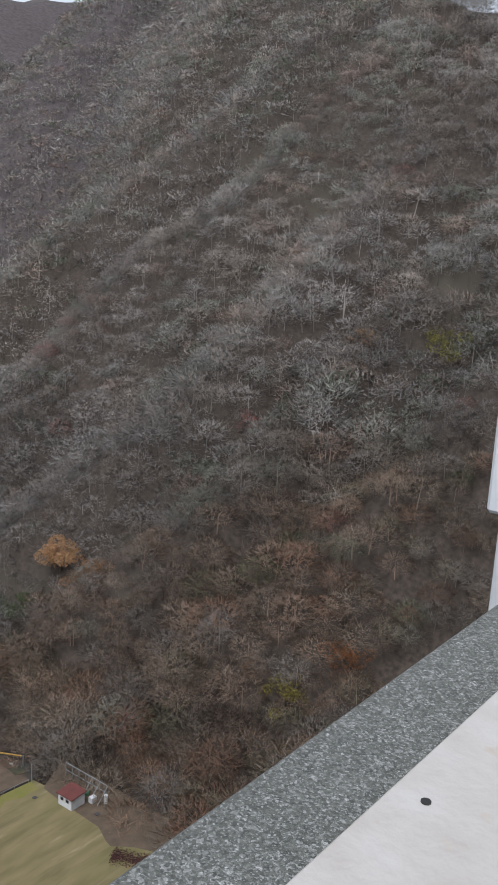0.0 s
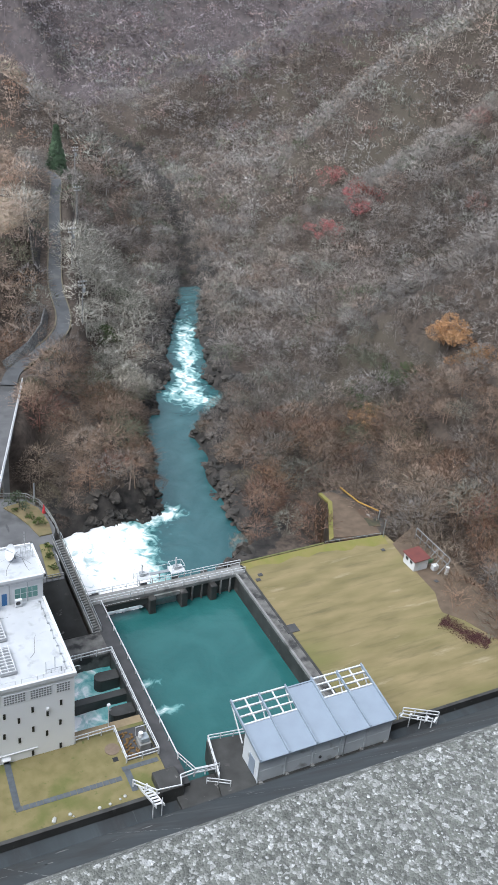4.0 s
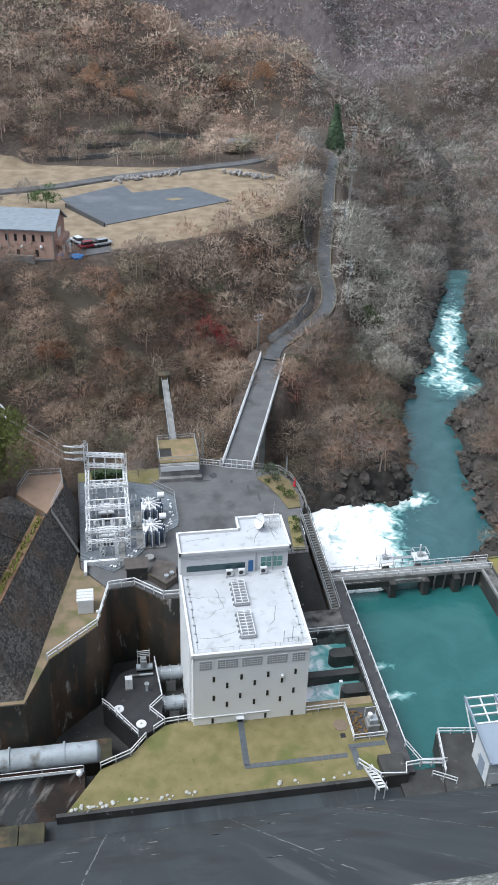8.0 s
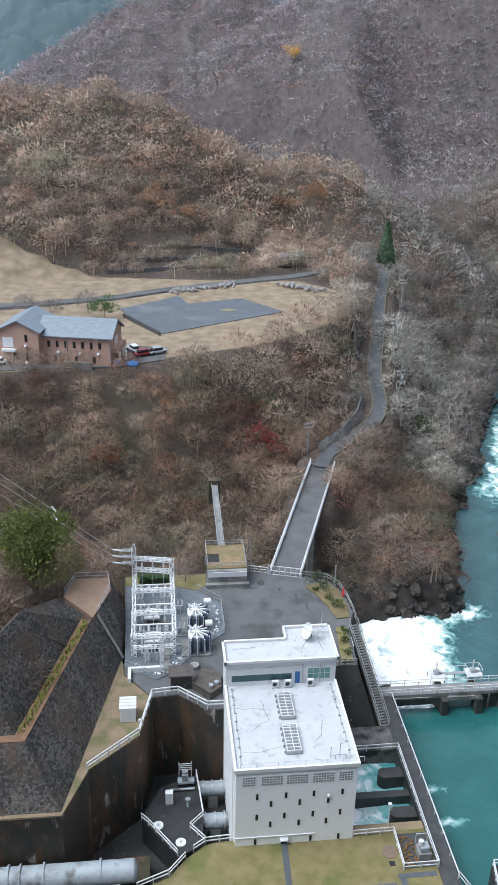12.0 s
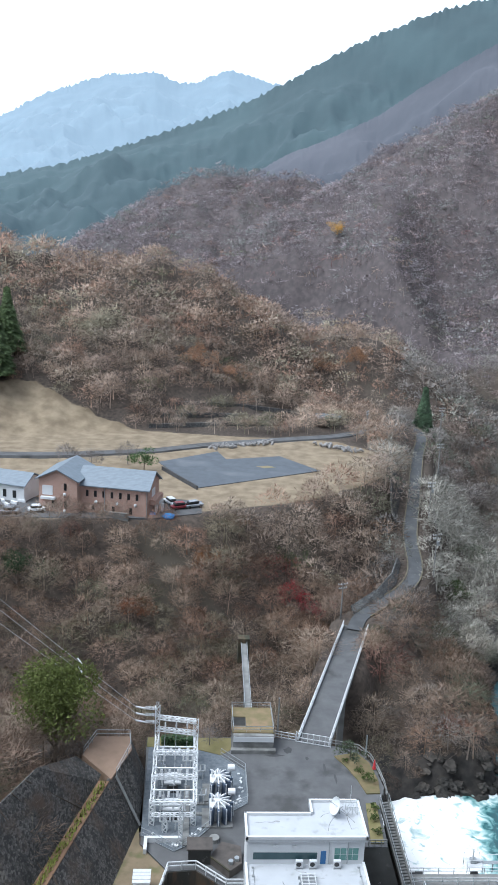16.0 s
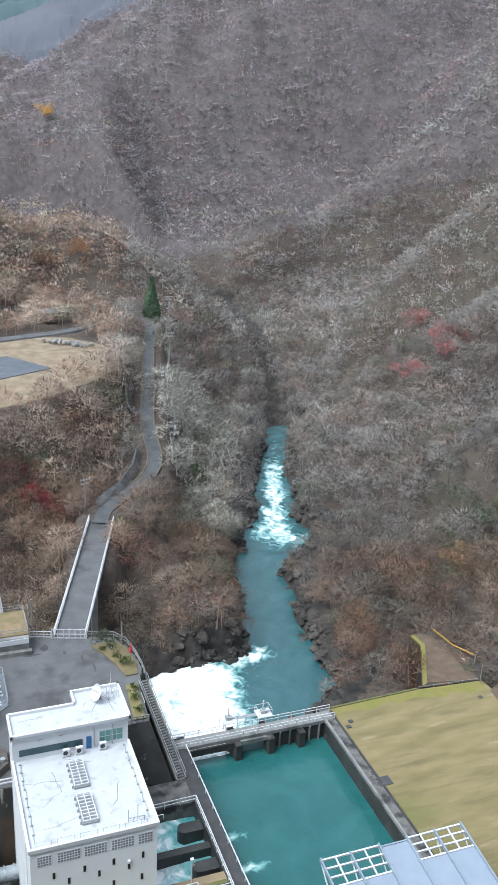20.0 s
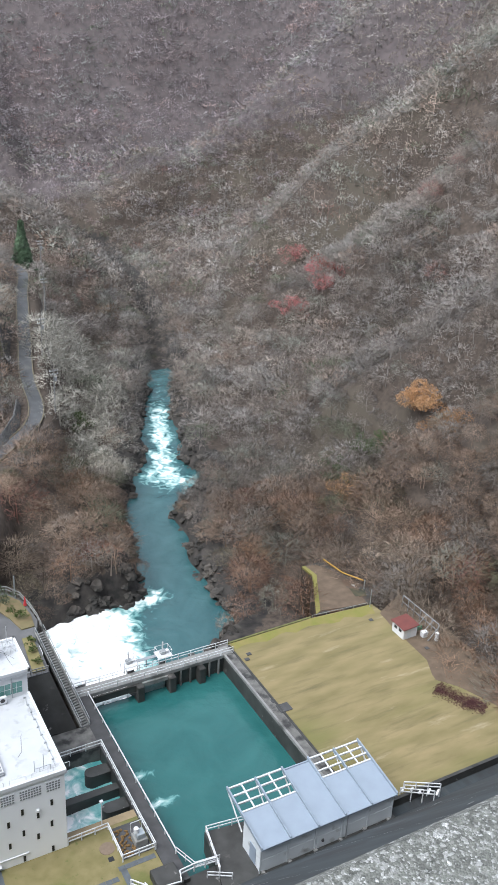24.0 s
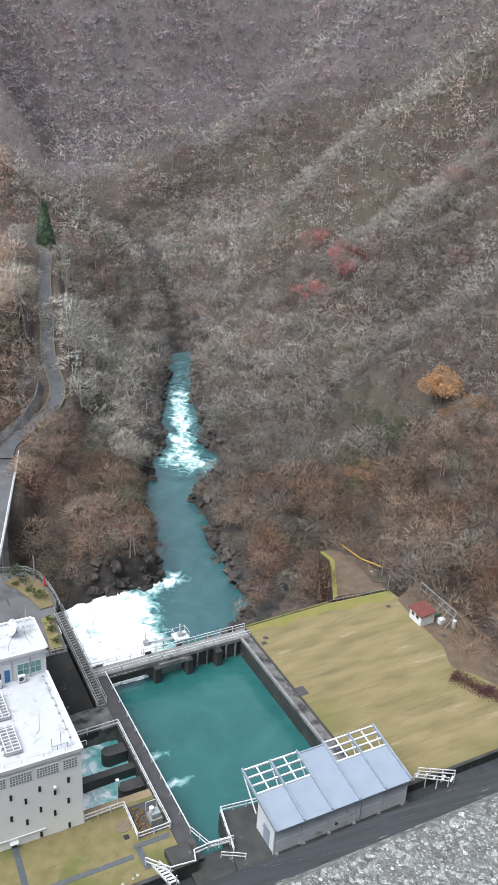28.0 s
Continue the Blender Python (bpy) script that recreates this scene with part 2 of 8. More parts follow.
def thing(name, label, category, base=(0, 0, 0), group="", kind=""):
    ob = new(name)
    ob.location = base
    return tagged(ob, label, category, group, kind)


def setting(name, bm, material, label, category):
    return tagged(part(name, bm, material), label, category, kind="structure")


# ---- terrain ----
def lattice(ix, iy, seed):
    h = (ix.astype(np.int64) * 374761393 + iy.astype(np.int64) * 668265263 + seed * 974711) & 0xFFFFFFFF
    h = ((h ^ (h >> 13)) * 1274126177) & 0xFFFFFFFF
    return ((h ^ (h >> 16)) & 0xFFFF) / 65535.0


def value_noise(x, y, seed=0):
    ix, iy = np.floor(x), np.floor(y)
    fx, fy = x - ix, y - iy
    fx, fy = fx * fx * (3 - 2 * fx), fy * fy * (3 - 2 * fy)
    a, b = lattice(ix, iy, seed), lattice(ix + 1, iy, seed)
    c, d = lattice(ix, iy + 1, seed), lattice(ix + 1, iy + 1, seed)
    return (a * (1 - fx) + b * fx) * (1 - fy) + (c * (1 - fx) + d * fx) * fy


def fbm(x, y, seed=0, octaves=4):
    s, k, out = 1.0, 0.5, 0
    for o in range(octaves):
        out = out + k * (value_noise(x * s, y * s, seed + o) * 2 - 1)
        s, k = s * 2.03, k * 0.5
    return out


def near_line(x, y, pts):
    """Distance to a polyline and the values carried by its points, at the nearest place."""
    best = np.full(x.shape, 1e9)
    vals = [np.zeros(x.shape) for _ in pts[0][2:]]
    for a, b in zip(pts, pts[1:]):
        dx, dy = b[0] - a[0], b[1] - a[1]
        t = np.clip(((x - a[0]) * dx + (y - a[1]) * dy) / (dx * dx + dy * dy), 0, 1)
        dd = np.hypot(x - a[0] - t * dx, y - a[1] - t * dy)
        m = dd < best
        best = np.where(m, dd, best)
        for i in range(len(vals)):
            vals[i] = np.where(m, a[2 + i] + t * (b[2 + i] - a[2 + i]), vals[i])
    return (best, *vals)


def crest(x, y, pts, slope):
    best = np.full(x.shape, -1e9)
    for a, b in zip(pts, pts[1:]):
        dx, dy = b[0] - a[0], b[1] - a[1]
        t = np.clip(((x - a[0]) * dx + (y - a[1]) * dy) / (dx * dx + dy * dy), 0, 1)
        dd = np.hypot(x - a[0] - t * dx, y - a[1] - t * dy)
        best = np.maximum(best, a[2] + t * (b[2] - a[2]) - slope * dd)
    return best


def inside(x, y, poly):
    c = np.zeros(x.shape, bool)
    for (x0, y0), (x1, y1) in zip(poly, poly[1:] + poly[:1]):
        if y0 != y1:
            c ^= ((y0 > y) != (y1 > y)) & (x < (x1 - x0) * (y - y0) / (y1 - y0) + x0)
    return c


def poly_dist(x, y, poly):
    ring = [(*p,) for p in poly] + [poly[0]]
    return np.where(inside(x, y, poly), 0.0, near_line(x, y, ring)[0])


def polar(az, el, r, less=0.0):
    return (r * math.sin(radians(az)), r * math.cos(radians(az)), 80 + r * math.tan(radians(el)) - less)


RIGHT_CREST = [(250, -200, 150), (250, 60, 140), (255, 122, 152), (330, 240, 195), (480, 420, 245), (700, 560, 330)]
SPUR_FAR = [(138, 398, -6), (166, 402, 0), (193, 412, 20), (213, 419, 36), (244, 431, 58), (274, 442, 81), (312, 453, 115), (401, 446, 200), (470, 470, 262)]
SPUR_MID = [(110, 246, -8), (132, 258, 2), (161, 277, 24), (192, 292, 38), (216, 300, 51), (297, 297, 112), (350, 290, 190)]
BACK_HILL = [(-330, 300, 95)] + [polar(a, e, r, 8) for a, e, r in ((-16, -0.7, 330), (-9, -1.3, 330), (-4, -1.6, 332), (1.4, -3.0, 330), (4.3, -4.6, 328), (6.5, -5.7, 328), (10.7, -5.7, 325), (12.2, -7.4, 320))]
LEFT_SPUR = [(60, 262, 19), (78, 300, 14), (104, 345, 4), (122, 392, -6)]
BROWN_MOUNTAIN = [(-160, 690, 20)] + [polar(a, e, r, 8) for a, e, r in ((-8, -3.0, 700), (-4.3, -0.6, 700), (-0.1, 3.0, 700), (3.9, 2.8, 700), (9.1, 3.3, 700), (12.1, 4.8, 700), (15.4, 6.5, 705), (19.6, 9.1, 725), (24.6, 10.9, 790), (32, 13.0, 900), (45, 13.5, 1050), (60, 13.5, 1200))]
BROWN_SPURS = [[polar(3, 2.9, 700, 8), polar(6, -4, 560), (78, 470, 5)], [polar(15.4, 6.5, 700, 8), polar(16.5, -2, 590), (138, 480, 8)], [polar(24, 10.7, 700, 8), polar(22, 2, 600), polar(20, -7, 500)]]
RIGHT_RIDGES = [
    [(66, 140), (78, 155), (98, 167), (109, 165), (120, 154), (133, 140), (140, 124), (154, 119), (235, 95)],
    [(88, 125), (95, 123), (102, 124), (117, 114), (134, 106), (142, 99), (215, 70)],
    [(106, 246), (113, 239), (140, 233), (153, 216), (161, 200), (181, 196), (192, 190), (200, 162), (250, 140)],
    [(98, 96), (106, 94), (114, 93), (125, 84), (190, 55)],
    [(110, 246), (152, 272), (163, 277), (184, 273), (196, 251), (211, 242), (228, 227), (235, 208), (270, 170)],
    [(138, 398), (180, 418), (211, 414), (238, 412), (267, 405), (299, 401), (331, 400), (420, 430)]]
LEFT_KNOB = [(35, 160, 8), (41, 142, 5), (46, 129, 0)]
LEFT_HILL = [(-160, 40, 95), (-60, 75, 42), (-27, 88, 20), (-16, 108, 13)]
TERRACE = [(-200, 165), (-50, 171), (-28, 169), (0, 175), (21, 184), (32, 193), (46, 208), (50, 229), (58, 246), (62, 262), (40, 285), (-200, 285)]
ROAD = [(26, 137, 7), (31, 153, 7.2), (37, 157.5, 8), (43.4, 165, 9), (47, 173, 10), (49, 187, 12), (54, 206, 14.3), (61, 233, 17.5), (66, 251, 20), (62, 262, 21)]
UPPER_ROAD = [(-190, 214, 22), (-60, 212, 21.5), (-17, 221, 20.6), (4, 231.5, 20.4), (26, 240, 20.4), (43.5, 246.5, 20.6), (62, 262, 21)]
RIVER = [(41, 103, 13, 0.2), (37.5, 111, 11, 0), (46, 112, 10.4, 0), (53.5, 116, 9.4, 0), (56.5, 121, 5.6, 0), (57.5, 130.4, 4.5, 0), (61.2, 140.2, 4.6, 0), (62.5, 149.7, 4.6, 0.05), (66, 155, 5.0, 0.15), (69.8, 159.3, 6.2, 0.32), (73.8, 165, 7.8, 0.6), (76.4, 174, 3.8, 0.6), (82.3, 189.6, 4.0, 0.6), (87.7, 203.9, 3.0, 0.55), (91.1, 211.6, 2.8, 0.4), (99.2, 228.4, 2.5, 0.3), (104, 240, 1.6, 0), (110, 262, 1.2, 0), (125, 320, 1.2, 0), (137, 385, 1.2, 0), (118, 450, 4, 0), (60, 520, 4, 0), (-120, 600, 4, 0)]
SITE = [(-70, 40), (-70, 77.5), (-19, 77.5), (-15.5, 87), (-12, 95.5), (-11.2, 104), (-7.5, 106), (-6, 117), (6, 117), (8, 123), (13, 123), (16, 116), (26, 112), (27, 97), (50, 97), (66.5, 97), (71.5, 102.6), (69.8, 109.6), (74.5, 109.6), (81, 99), (81.5, 92), (81.5, 82), (79.5, 76), (79.5, 60), (73, 40)]
WATER_Z, YARD = -8.0, 7.0


def smax(a, b, k):
    h = np.clip(0.5 + 0.5 * (a - b) / k, 0, 1)
    return b * (1 - h) + a * h + k * h * (1 - h)


def ground_height(x, y):
    h = np.full(x.shape, -4.5)
    rough = fbm(x / 70, y / 70, 3, 4)
    for pts, s in ((RIGHT_CREST, 0.98), (SPUR_FAR, 0.82), (SPUR_MID, 0.8), (BACK_HILL, 0.55), (LEFT_SPUR, 0.75), (BROWN_MOUNTAIN, 0.6), (LEFT_HILL, 0.72), (LEFT_KNOB, 0.85)):
        h = smax(h, crest(x, y, pts, s), 7.0)
    for pts in BROWN_SPURS:
        h = smax(h, crest(x, y, pts, 0.6), 26.0)
    ridged = 1 - np.abs(fbm(x / 46 + 0.5 * rough, y / 46 + 0.5 * rough, 11, 4)) * 2.2
    reach = np.hypot(x, y)
    right = np.clip((x - 70 - 0.08 * y) / 30, 0, 1) * np.clip((620 - reach) / 60, 0, 1)
    far = np.clip((reach - 120) / 300, 0.3, 1)
    away = np.full(x.shape, 1e9)
    for pts in RIGHT_RIDGES:
        away = np.minimum(away, near_line(x + 5 * rough, y + 5 * rough, pts)[0])
    fall = np.sqrt((away / (0.092 * np.clip(reach, 120, 420))) ** 2 + 0.03) - 0.17
    hollow = 0.072 * np.clip(reach, 120, 420) * np.minimum(fall, 1.25) * right * np.clip((156 - h) / 45, 0, 1)
    h = h + ((ridged * 11 - 6) * (1 - right) + rough * (6 - 2 * right)) * np.maximum(far, 0.65 * right) * np.clip((h + 4) / 22, 0, 1)
    h = h - np.minimum(hollow, 0.6 * np.clip(h + 3, 0, None))
    h = h + 0.35 * fbm(x / 4, y / 4, 31, 2)
    h = smax(h, 20.0 - 0.9 * poly_dist(x, y, TERRACE), 2.0)
    flat = np.clip(1 - poly_dist(x, y, [(-60, 172), (-28, 171), (0, 177), (21, 186), (32, 195), (44, 209), (46, 229), (30, 236), (-20, 222), (-60, 220)]) / 8, 0, 1)
    h = h * (1 - flat) + 20.0 * flat
    for road in (UPPER_ROAD, ROAD):
        d, z = near_line(x, y, road)
        w = np.clip((7.5 - d) / 4, 0, 1)
        w = w * w * (3 - 2 * w)
        h = h * (1 - w) + (z - 0.15) * w
    d, hw, _ = near_line(x, y, RIVER)
    bank = d - hw + 1.3 * fbm(x / 7, y / 7, 21, 3)
    h = np.minimum(h, WATER_Z - 1.2 + 2.1 * np.clip(bank, 0, None) + 3.0 * fbm(x / 9, y / 9, 5, 3) * np.clip(bank / 4, 0, 1) + 0.25 * np.clip(bank - 6, 0, None) ** 1.5)
    h = np.where(inside(x, y, SITE), np.minimum(h, -13), h)
    return h


def steps(a, b, d, grow, lo, hi):
    mid = list(np.arange(a, b + 0.01, d))
    up, s = [], d
    v = b
    while v < hi:
        s *= grow
        v += s
        up.append(v)
    dn, s, v = [], d, a
    while v > lo:
        s *= grow
        v -= s
        dn.append(v)
    return np.array(dn[::-1] + mid + up)


gx, gy = steps(-80, 250, 1.7, 1.05, -4600, 4600), steps(40, 320, 1.7, 1.035, -900, 4600)
GX, GY = np.meshgrid(gx, gy)
GZ = ground_height(GX, GY)
nx, ny = len(gx), len(gy)
idx = np.arange(nx * ny).reshape(ny, nx)
quads = np.stack([idx[:-1, :-1], idx[:-1, 1:], idx[1:, 1:], idx[1:, :-1]], -1).reshape(-1, 4)


def quick_mesh(name, co, faces, material, smooth=False, floats=(), colours=()):
    """A mesh from whole arrays: faces all of one corner count."""
    me = bpy.data.meshes.new(name)
    k = faces.shape[1]
    me.vertices.add(len(co))
    me.vertices.foreach_set("co", np.ascontiguousarray(co, np.float32).ravel())
    me.loops.add(faces.size)
    me.loops.foreach_set("vertex_index", np.ascontiguousarray(faces, np.int32).ravel())
    me.polygons.add(len(faces))
    me.polygons.foreach_set("loop_start", np.arange(0, faces.size, k, dtype=np.int32))
    me.polygons.foreach_set("use_smooth", np.full(len(faces), smooth))
    for key, values in floats:
        me.attributes.new(key, "FLOAT", "POINT").data.foreach_set("value", np.ascontiguousarray(values, np.float32))
    for key, values in colours:
        me.attributes.new(key, "FLOAT_COLOR", "POINT").data.foreach_set("color", np.ascontiguousarray(values, np.float32).ravel())
    me.materials.append(material)
    me.update(calc_edges=True)
    me.validate()
    return me


ground = new("ground", quick_mesh("ground", np.stack([GX, GY, GZ], -1).reshape(-1, 3), quads, M_LITTER, True))
tagged(ground, "steep valley slopes covered in brown leaf litter and rock", "ground", kind="structure")
# bare rock along the gorge, and mown or dry grass on the terrace
vx, vy, vz = GX.ravel(), GY.ravel(), GZ.ravel()
rd, rhw, _ = near_line(vx, vy, RIVER)
rock = np.clip(1 - (rd - rhw - 5) / 3, 0, 1) * np.clip((1.5 - vz) / 2, 0, 1)
field = np.clip(1 - poly_dist(vx, vy, [(-190, 175), (-50, 174), (-28, 172), (0, 178), (21, 186), (32, 194), (46, 209), (49, 229), (40, 238), (-20, 247), (-60, 262), (-190, 266)]) / 3, 0, 1) * np.clip((33 - vz) / 3, 0, 1)
# Beyond 440 m the litter takes a purple-brown tone, haze evened into its colour.
far_haze = np.clip((np.hypot(vx, vy) - 440) / 40, 0, 1)
for key, values in (("rock", rock), ("field", field), ("far_haze", far_haze)):
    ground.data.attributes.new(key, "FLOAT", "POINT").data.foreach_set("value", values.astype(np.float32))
gn, gl_ = M_LITTER.node_tree.nodes, M_LITTER.node_tree.links
gp = gn["Principled BSDF"]
gco = gn.new("ShaderNodeNewGeometry").outputs["Position"]
for key, c1, c2, sc in (("rock", (0.055, 0.048, 0.042), (0.015, 0.014, 0.013), 0.6), ("field", (0.27, 0.215, 0.145), (0.17, 0.13, 0.085), 0.3), ("far_haze", (0.112, 0.092, 0.09), (0.068, 0.057, 0.057), 0.35)):
    t1 = gn.new("ShaderNodeTexNoise")
    t1.inputs["Scale"].default_value, t1.inputs["Detail"].default_value = sc, 8
    gl_.new(gco, t1.inputs["Vector"])
    r1 = gn.new("ShaderNodeMapRange")
    r1.inputs["From Min"].default_value, r1.inputs["From Max"].default_value = 0.35, 0.65
    gl_.new(t1.outputs["Fac"], r1.inputs["Value"])
    m1 = gn.new("ShaderNodeMix")
    m1.data_type = "RGBA"
    m1.inputs[6].default_value, m1.inputs[7].default_value = (*c1, 1), (*c2, 1)
    gl_.new(r1.outputs["Result"], m1.inputs[0])
    at = gn.new("ShaderNodeAttribute")
    at.attribute_name = key
    ad = gn.new("ShaderNodeMath")
    ad.operation = "ADD"
    gl_.new(at.outputs["Fac"], ad.inputs[0])
    gl_.new(t1.outputs["Fac"], ad.inputs[1])
    r2 = gn.new("ShaderNodeMapRange")
    r2.inputs["From Min"].default_value, r2.inputs["From Max"].default_value = 0.95, 1.1
    gl_.new(ad.outputs[0], r2.inputs["Value"])
    m2 = gn.new("ShaderNodeMix")
    m2.data_type = "RGBA"
    gl_.new(r2.outputs["Result"], m2.inputs[0])
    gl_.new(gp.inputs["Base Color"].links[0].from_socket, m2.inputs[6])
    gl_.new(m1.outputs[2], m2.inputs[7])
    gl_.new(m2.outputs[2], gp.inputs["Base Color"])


def wet_sheet(name, poly_fn, x0, x1, y0, y1, step, z, material, foam_fn, label):
    xs, ys = np.arange(x0, x1 + step / 2, step), np.arange(y0, y1 + step / 2, step)
    X, Y = np.meshgrid(xs, ys)
    i = np.arange(X.size).reshape(X.shape)
    q = np.stack([i[:-1, :-1], i[:-1, 1:], i[1:, 1:], i[1:, :-1]], -1).reshape(-1, 4)
    F = foam_fn(X, Y)
    Z = z + 0.35 * fbm(X / 2.2, Y / 2.2, 41, 3) * np.clip(F * 2.2, 0.06, 1)
    cx, cy = X.ravel()[q].mean(1), Y.ravel()[q].mean(1)
    q = q[poly_fn(cx, cy)]
    ob = new(name, quick_mesh(name, np.stack([X, Y, Z], -1).reshape(-1, 3), q, material, True, floats=[("foam", F.ravel())]))
    return tagged(ob, label, "water", kind="structure")


def river_foam(x, y):
    d, hw, f = near_line(x, y, RIVER)
    edge = 1.6 * fbm(x / 3.5, y / 3.5, 61, 3)
    core = np.clip(1.12 - np.clip(poly_dist(x, y, [(29, 96), (37, 96), (38, 104), (40.5, 107), (41, 113), (43, 118.5), (41, 122), (29, 123)]) + 0.6 * edge, 0, None) / 9.0, 0, 1)
    tongue = 0.85 * np.clip(1.0 - np.clip(near_line(x, y, [(38, 119.5), (46, 121), (52.5, 123)])[0] + 0.6 * edge - 0.6, 0, None) / 5.5, 0, 1)
    swirl = 0.5 * np.clip(1.0 - near_line(x, y, [(43, 106), (46, 112), (51, 117)])[0] / 5.0, 0, 1)
    calm = np.maximum(np.maximum(core, tongue), swirl)
    return np.where((y < 128), calm, f * 1.35 * np.clip(1.2 - d / (hw + 0.1) * 0.7 + 0.5 * fbm(x / 2.5, y / 5, 63, 3), 0, 1))


wet_sheet("water_river", lambda x, y: near_line(x, y, RIVER)[0] < near_line(x, y, RIVER)[1] + 5, 26, 150, 95.6, 234, 0.8, WATER_Z, M_RIVER, river_foam, "turquoise river with white rapids below the weir")


def pond_foam(x, y):
    return 0.74 * np.exp(-((x - 31.8) / 3.8) ** 2 - ((y - 79.5) / 1.6) ** 2) + 0.74 * np.exp(-((x - 32.4) / 4.6) ** 2 - ((y - 74.5) / 1.7) ** 2)


wet_sheet("water_pond", lambda x, y: x > 0, 30, 51.2, 58, 94, 0.6, -3.0, M_POND, pond_foam, "still turquoise water in a concrete basin")


# ---- woods ----
rng = np.random.default_rng(7)


def bare_tree(twigs, width, seed, long=1.0):
    """A stem, paler limbs and many fine ascending twigs that fill a lumpy dome, one unit high: loose triangles, the way each corner faces, and its tone."""
    r = np.random.default_rng(seed)
    lobes = r.normal(size=(9, 3)) * (1, 1, 0.6) + (0, 0, 0.35)
    lobes /= np.linalg.norm(lobes, axis=1)[:, None]
    gain = r.uniform(0.12, 0.5, 9)
    mid, half = np.array([*r.normal(0, 0.04, 2), 0.42]), np.array([0.5, 0.5, 0.46])
    d = r.normal(size=(twigs, 3))
    d[:, 2] = np.abs(d[:, 2]) * 1.1 - 0.55 * r.uniform(size=twigs)
    d /= np.linalg.norm(d, axis=1)[:, None]
    near = d @ lobes.T
    skin = 0.62 + (np.exp((near - 1) * 9) * gain).max(1)
    go = d * 0.6 + (0, 0, 0.25) + r.normal(0, 0.5, (twigs, 3))
    go /= np.linalg.norm(go, axis=1)[:, None]
    a = mid + d * half * (skin * r.uniform(0.74, 1.03, twigs))[:, None]
    limb = r.uniform(size=twigs) < 0.05
    size = r.uniform(0.06, 0.17, twigs) * long * np.where(limb, 2.2, 1.0)
    side = np.cross(go, d + r.normal(0, 0.25, (twigs, 3)))
    side *= (width * r.uniform(0.6, 1.3, twigs) / (np.linalg.norm(side, axis=1) + 1e-6))[:, None]
    m = d + 0.5 * lobes[near.argmax(1)] + (0, 0, 0.4)
    stem = np.array([(-0.014, 0, -0.1), (0.014, 0, -0.1), (mid[0], mid[1], 0.75)])
    tri = np.concatenate([np.stack([a - side, a + side, a + go * size[:, None]], 1).reshape(-1, 3), stem])
    n = np.concatenate([np.repeat(m, 3, 0), np.tile((0.0, -1.0, 0.4), (3, 1))])
    tone = np.concatenate([np.repeat(np.where(limb, 1.18, r.uniform(0.93, 1.07, twigs)), 3), np.full(3, 1.1)])
    return tri, n / np.linalg.norm(n, axis=1)[:, None], tone


def conifer(twigs, width, seed):
    r = np.random.default_rng(seed)
    tri = [[(-0.015, 0, -0.08), (0.015, 0, -0.08), (0, 0, 1.0)]]
    for _ in range(twigs):
        a, z = r.uniform(0, 6.283), r.uniform(0.0, 1.0) ** 1.3
        rad = (0.2 * (1 - z) + 0.02) * r.uniform(0.7, 1.15)
        z = 0.12 + 0.88 * z
        p = np.array([0, 0, z + 0.03])
        q = np.array([math.cos(a) * rad, math.sin(a) * rad, z - 0.05])
        side = np.array([-math.sin(a), math.cos(a), r.uniform(-0.4, 0.4)]) * width
        m = p * 0.35 + q * 0.65
        tri.append([p * 0.8 + q * 0.2, m + side, q])
        tri.append([p * 0.8 + q * 0.2, q, m - side])
    return np.array(tri).reshape(-1, 3)


def plant(name, protos, pts, heights, spread, tints, label, spin=None):
    """One sheet of woodland: each point takes a prototype, turned and scaled."""
    pick = rng.integers(0, len(protos), len(pts))
    co, col, nor = [], [], []
    for k, (pr, pn, tone) in enumerate(protos):
        s = np.nonzero(pick == k)[0]
        if not len(s):
            continue
        a = rng.uniform(0, 6.283, len(s))
        c, n = np.cos(a)[:, None], np.sin(a)[:, None]
        w = (heights[s] * spread[s])[:, None]
        X = (pr[None, :, 0] * c - pr[None, :, 1] * n) * w + pts[s, 0:1]
        Y = (pr[None, :, 0] * n + pr[None, :, 1] * c) * w + pts[s, 1:2]
        Z = pr[None, :, 2] * heights[s][:, None] + pts[s, 2:3]
        co.append(np.stack([X, Y, Z], -1).reshape(-1, 3))
        nor.append(np.stack([pn[None, :, 0] * c - pn[None, :, 1] * n, pn[None, :, 0] * n + pn[None, :, 1] * c, np.broadcast_to(pn[None, :, 2], X.shape)], -1).reshape(-1, 3))
        t = (tints[s][:, None, :] * tone[None, :, None]).reshape(-1, 3)
        col.append(np.concatenate([t, np.ones((len(t), 1))], 1))
    co, col = np.concatenate(co), np.concatenate(col)
    f = np.arange(len(co)).reshape(-1, 3)
    me = quick_mesh(name, co, f, M_TREE, True, colours=[("tint", col)])
    me.attributes.new("custom_normal", "FLOAT_VECTOR", "POINT").data.foreach_set("vector", np.ascontiguousarray(np.concatenate(nor), np.float32).ravel())
    return tagged(new(name, me), label, "trees", kind="stuff")


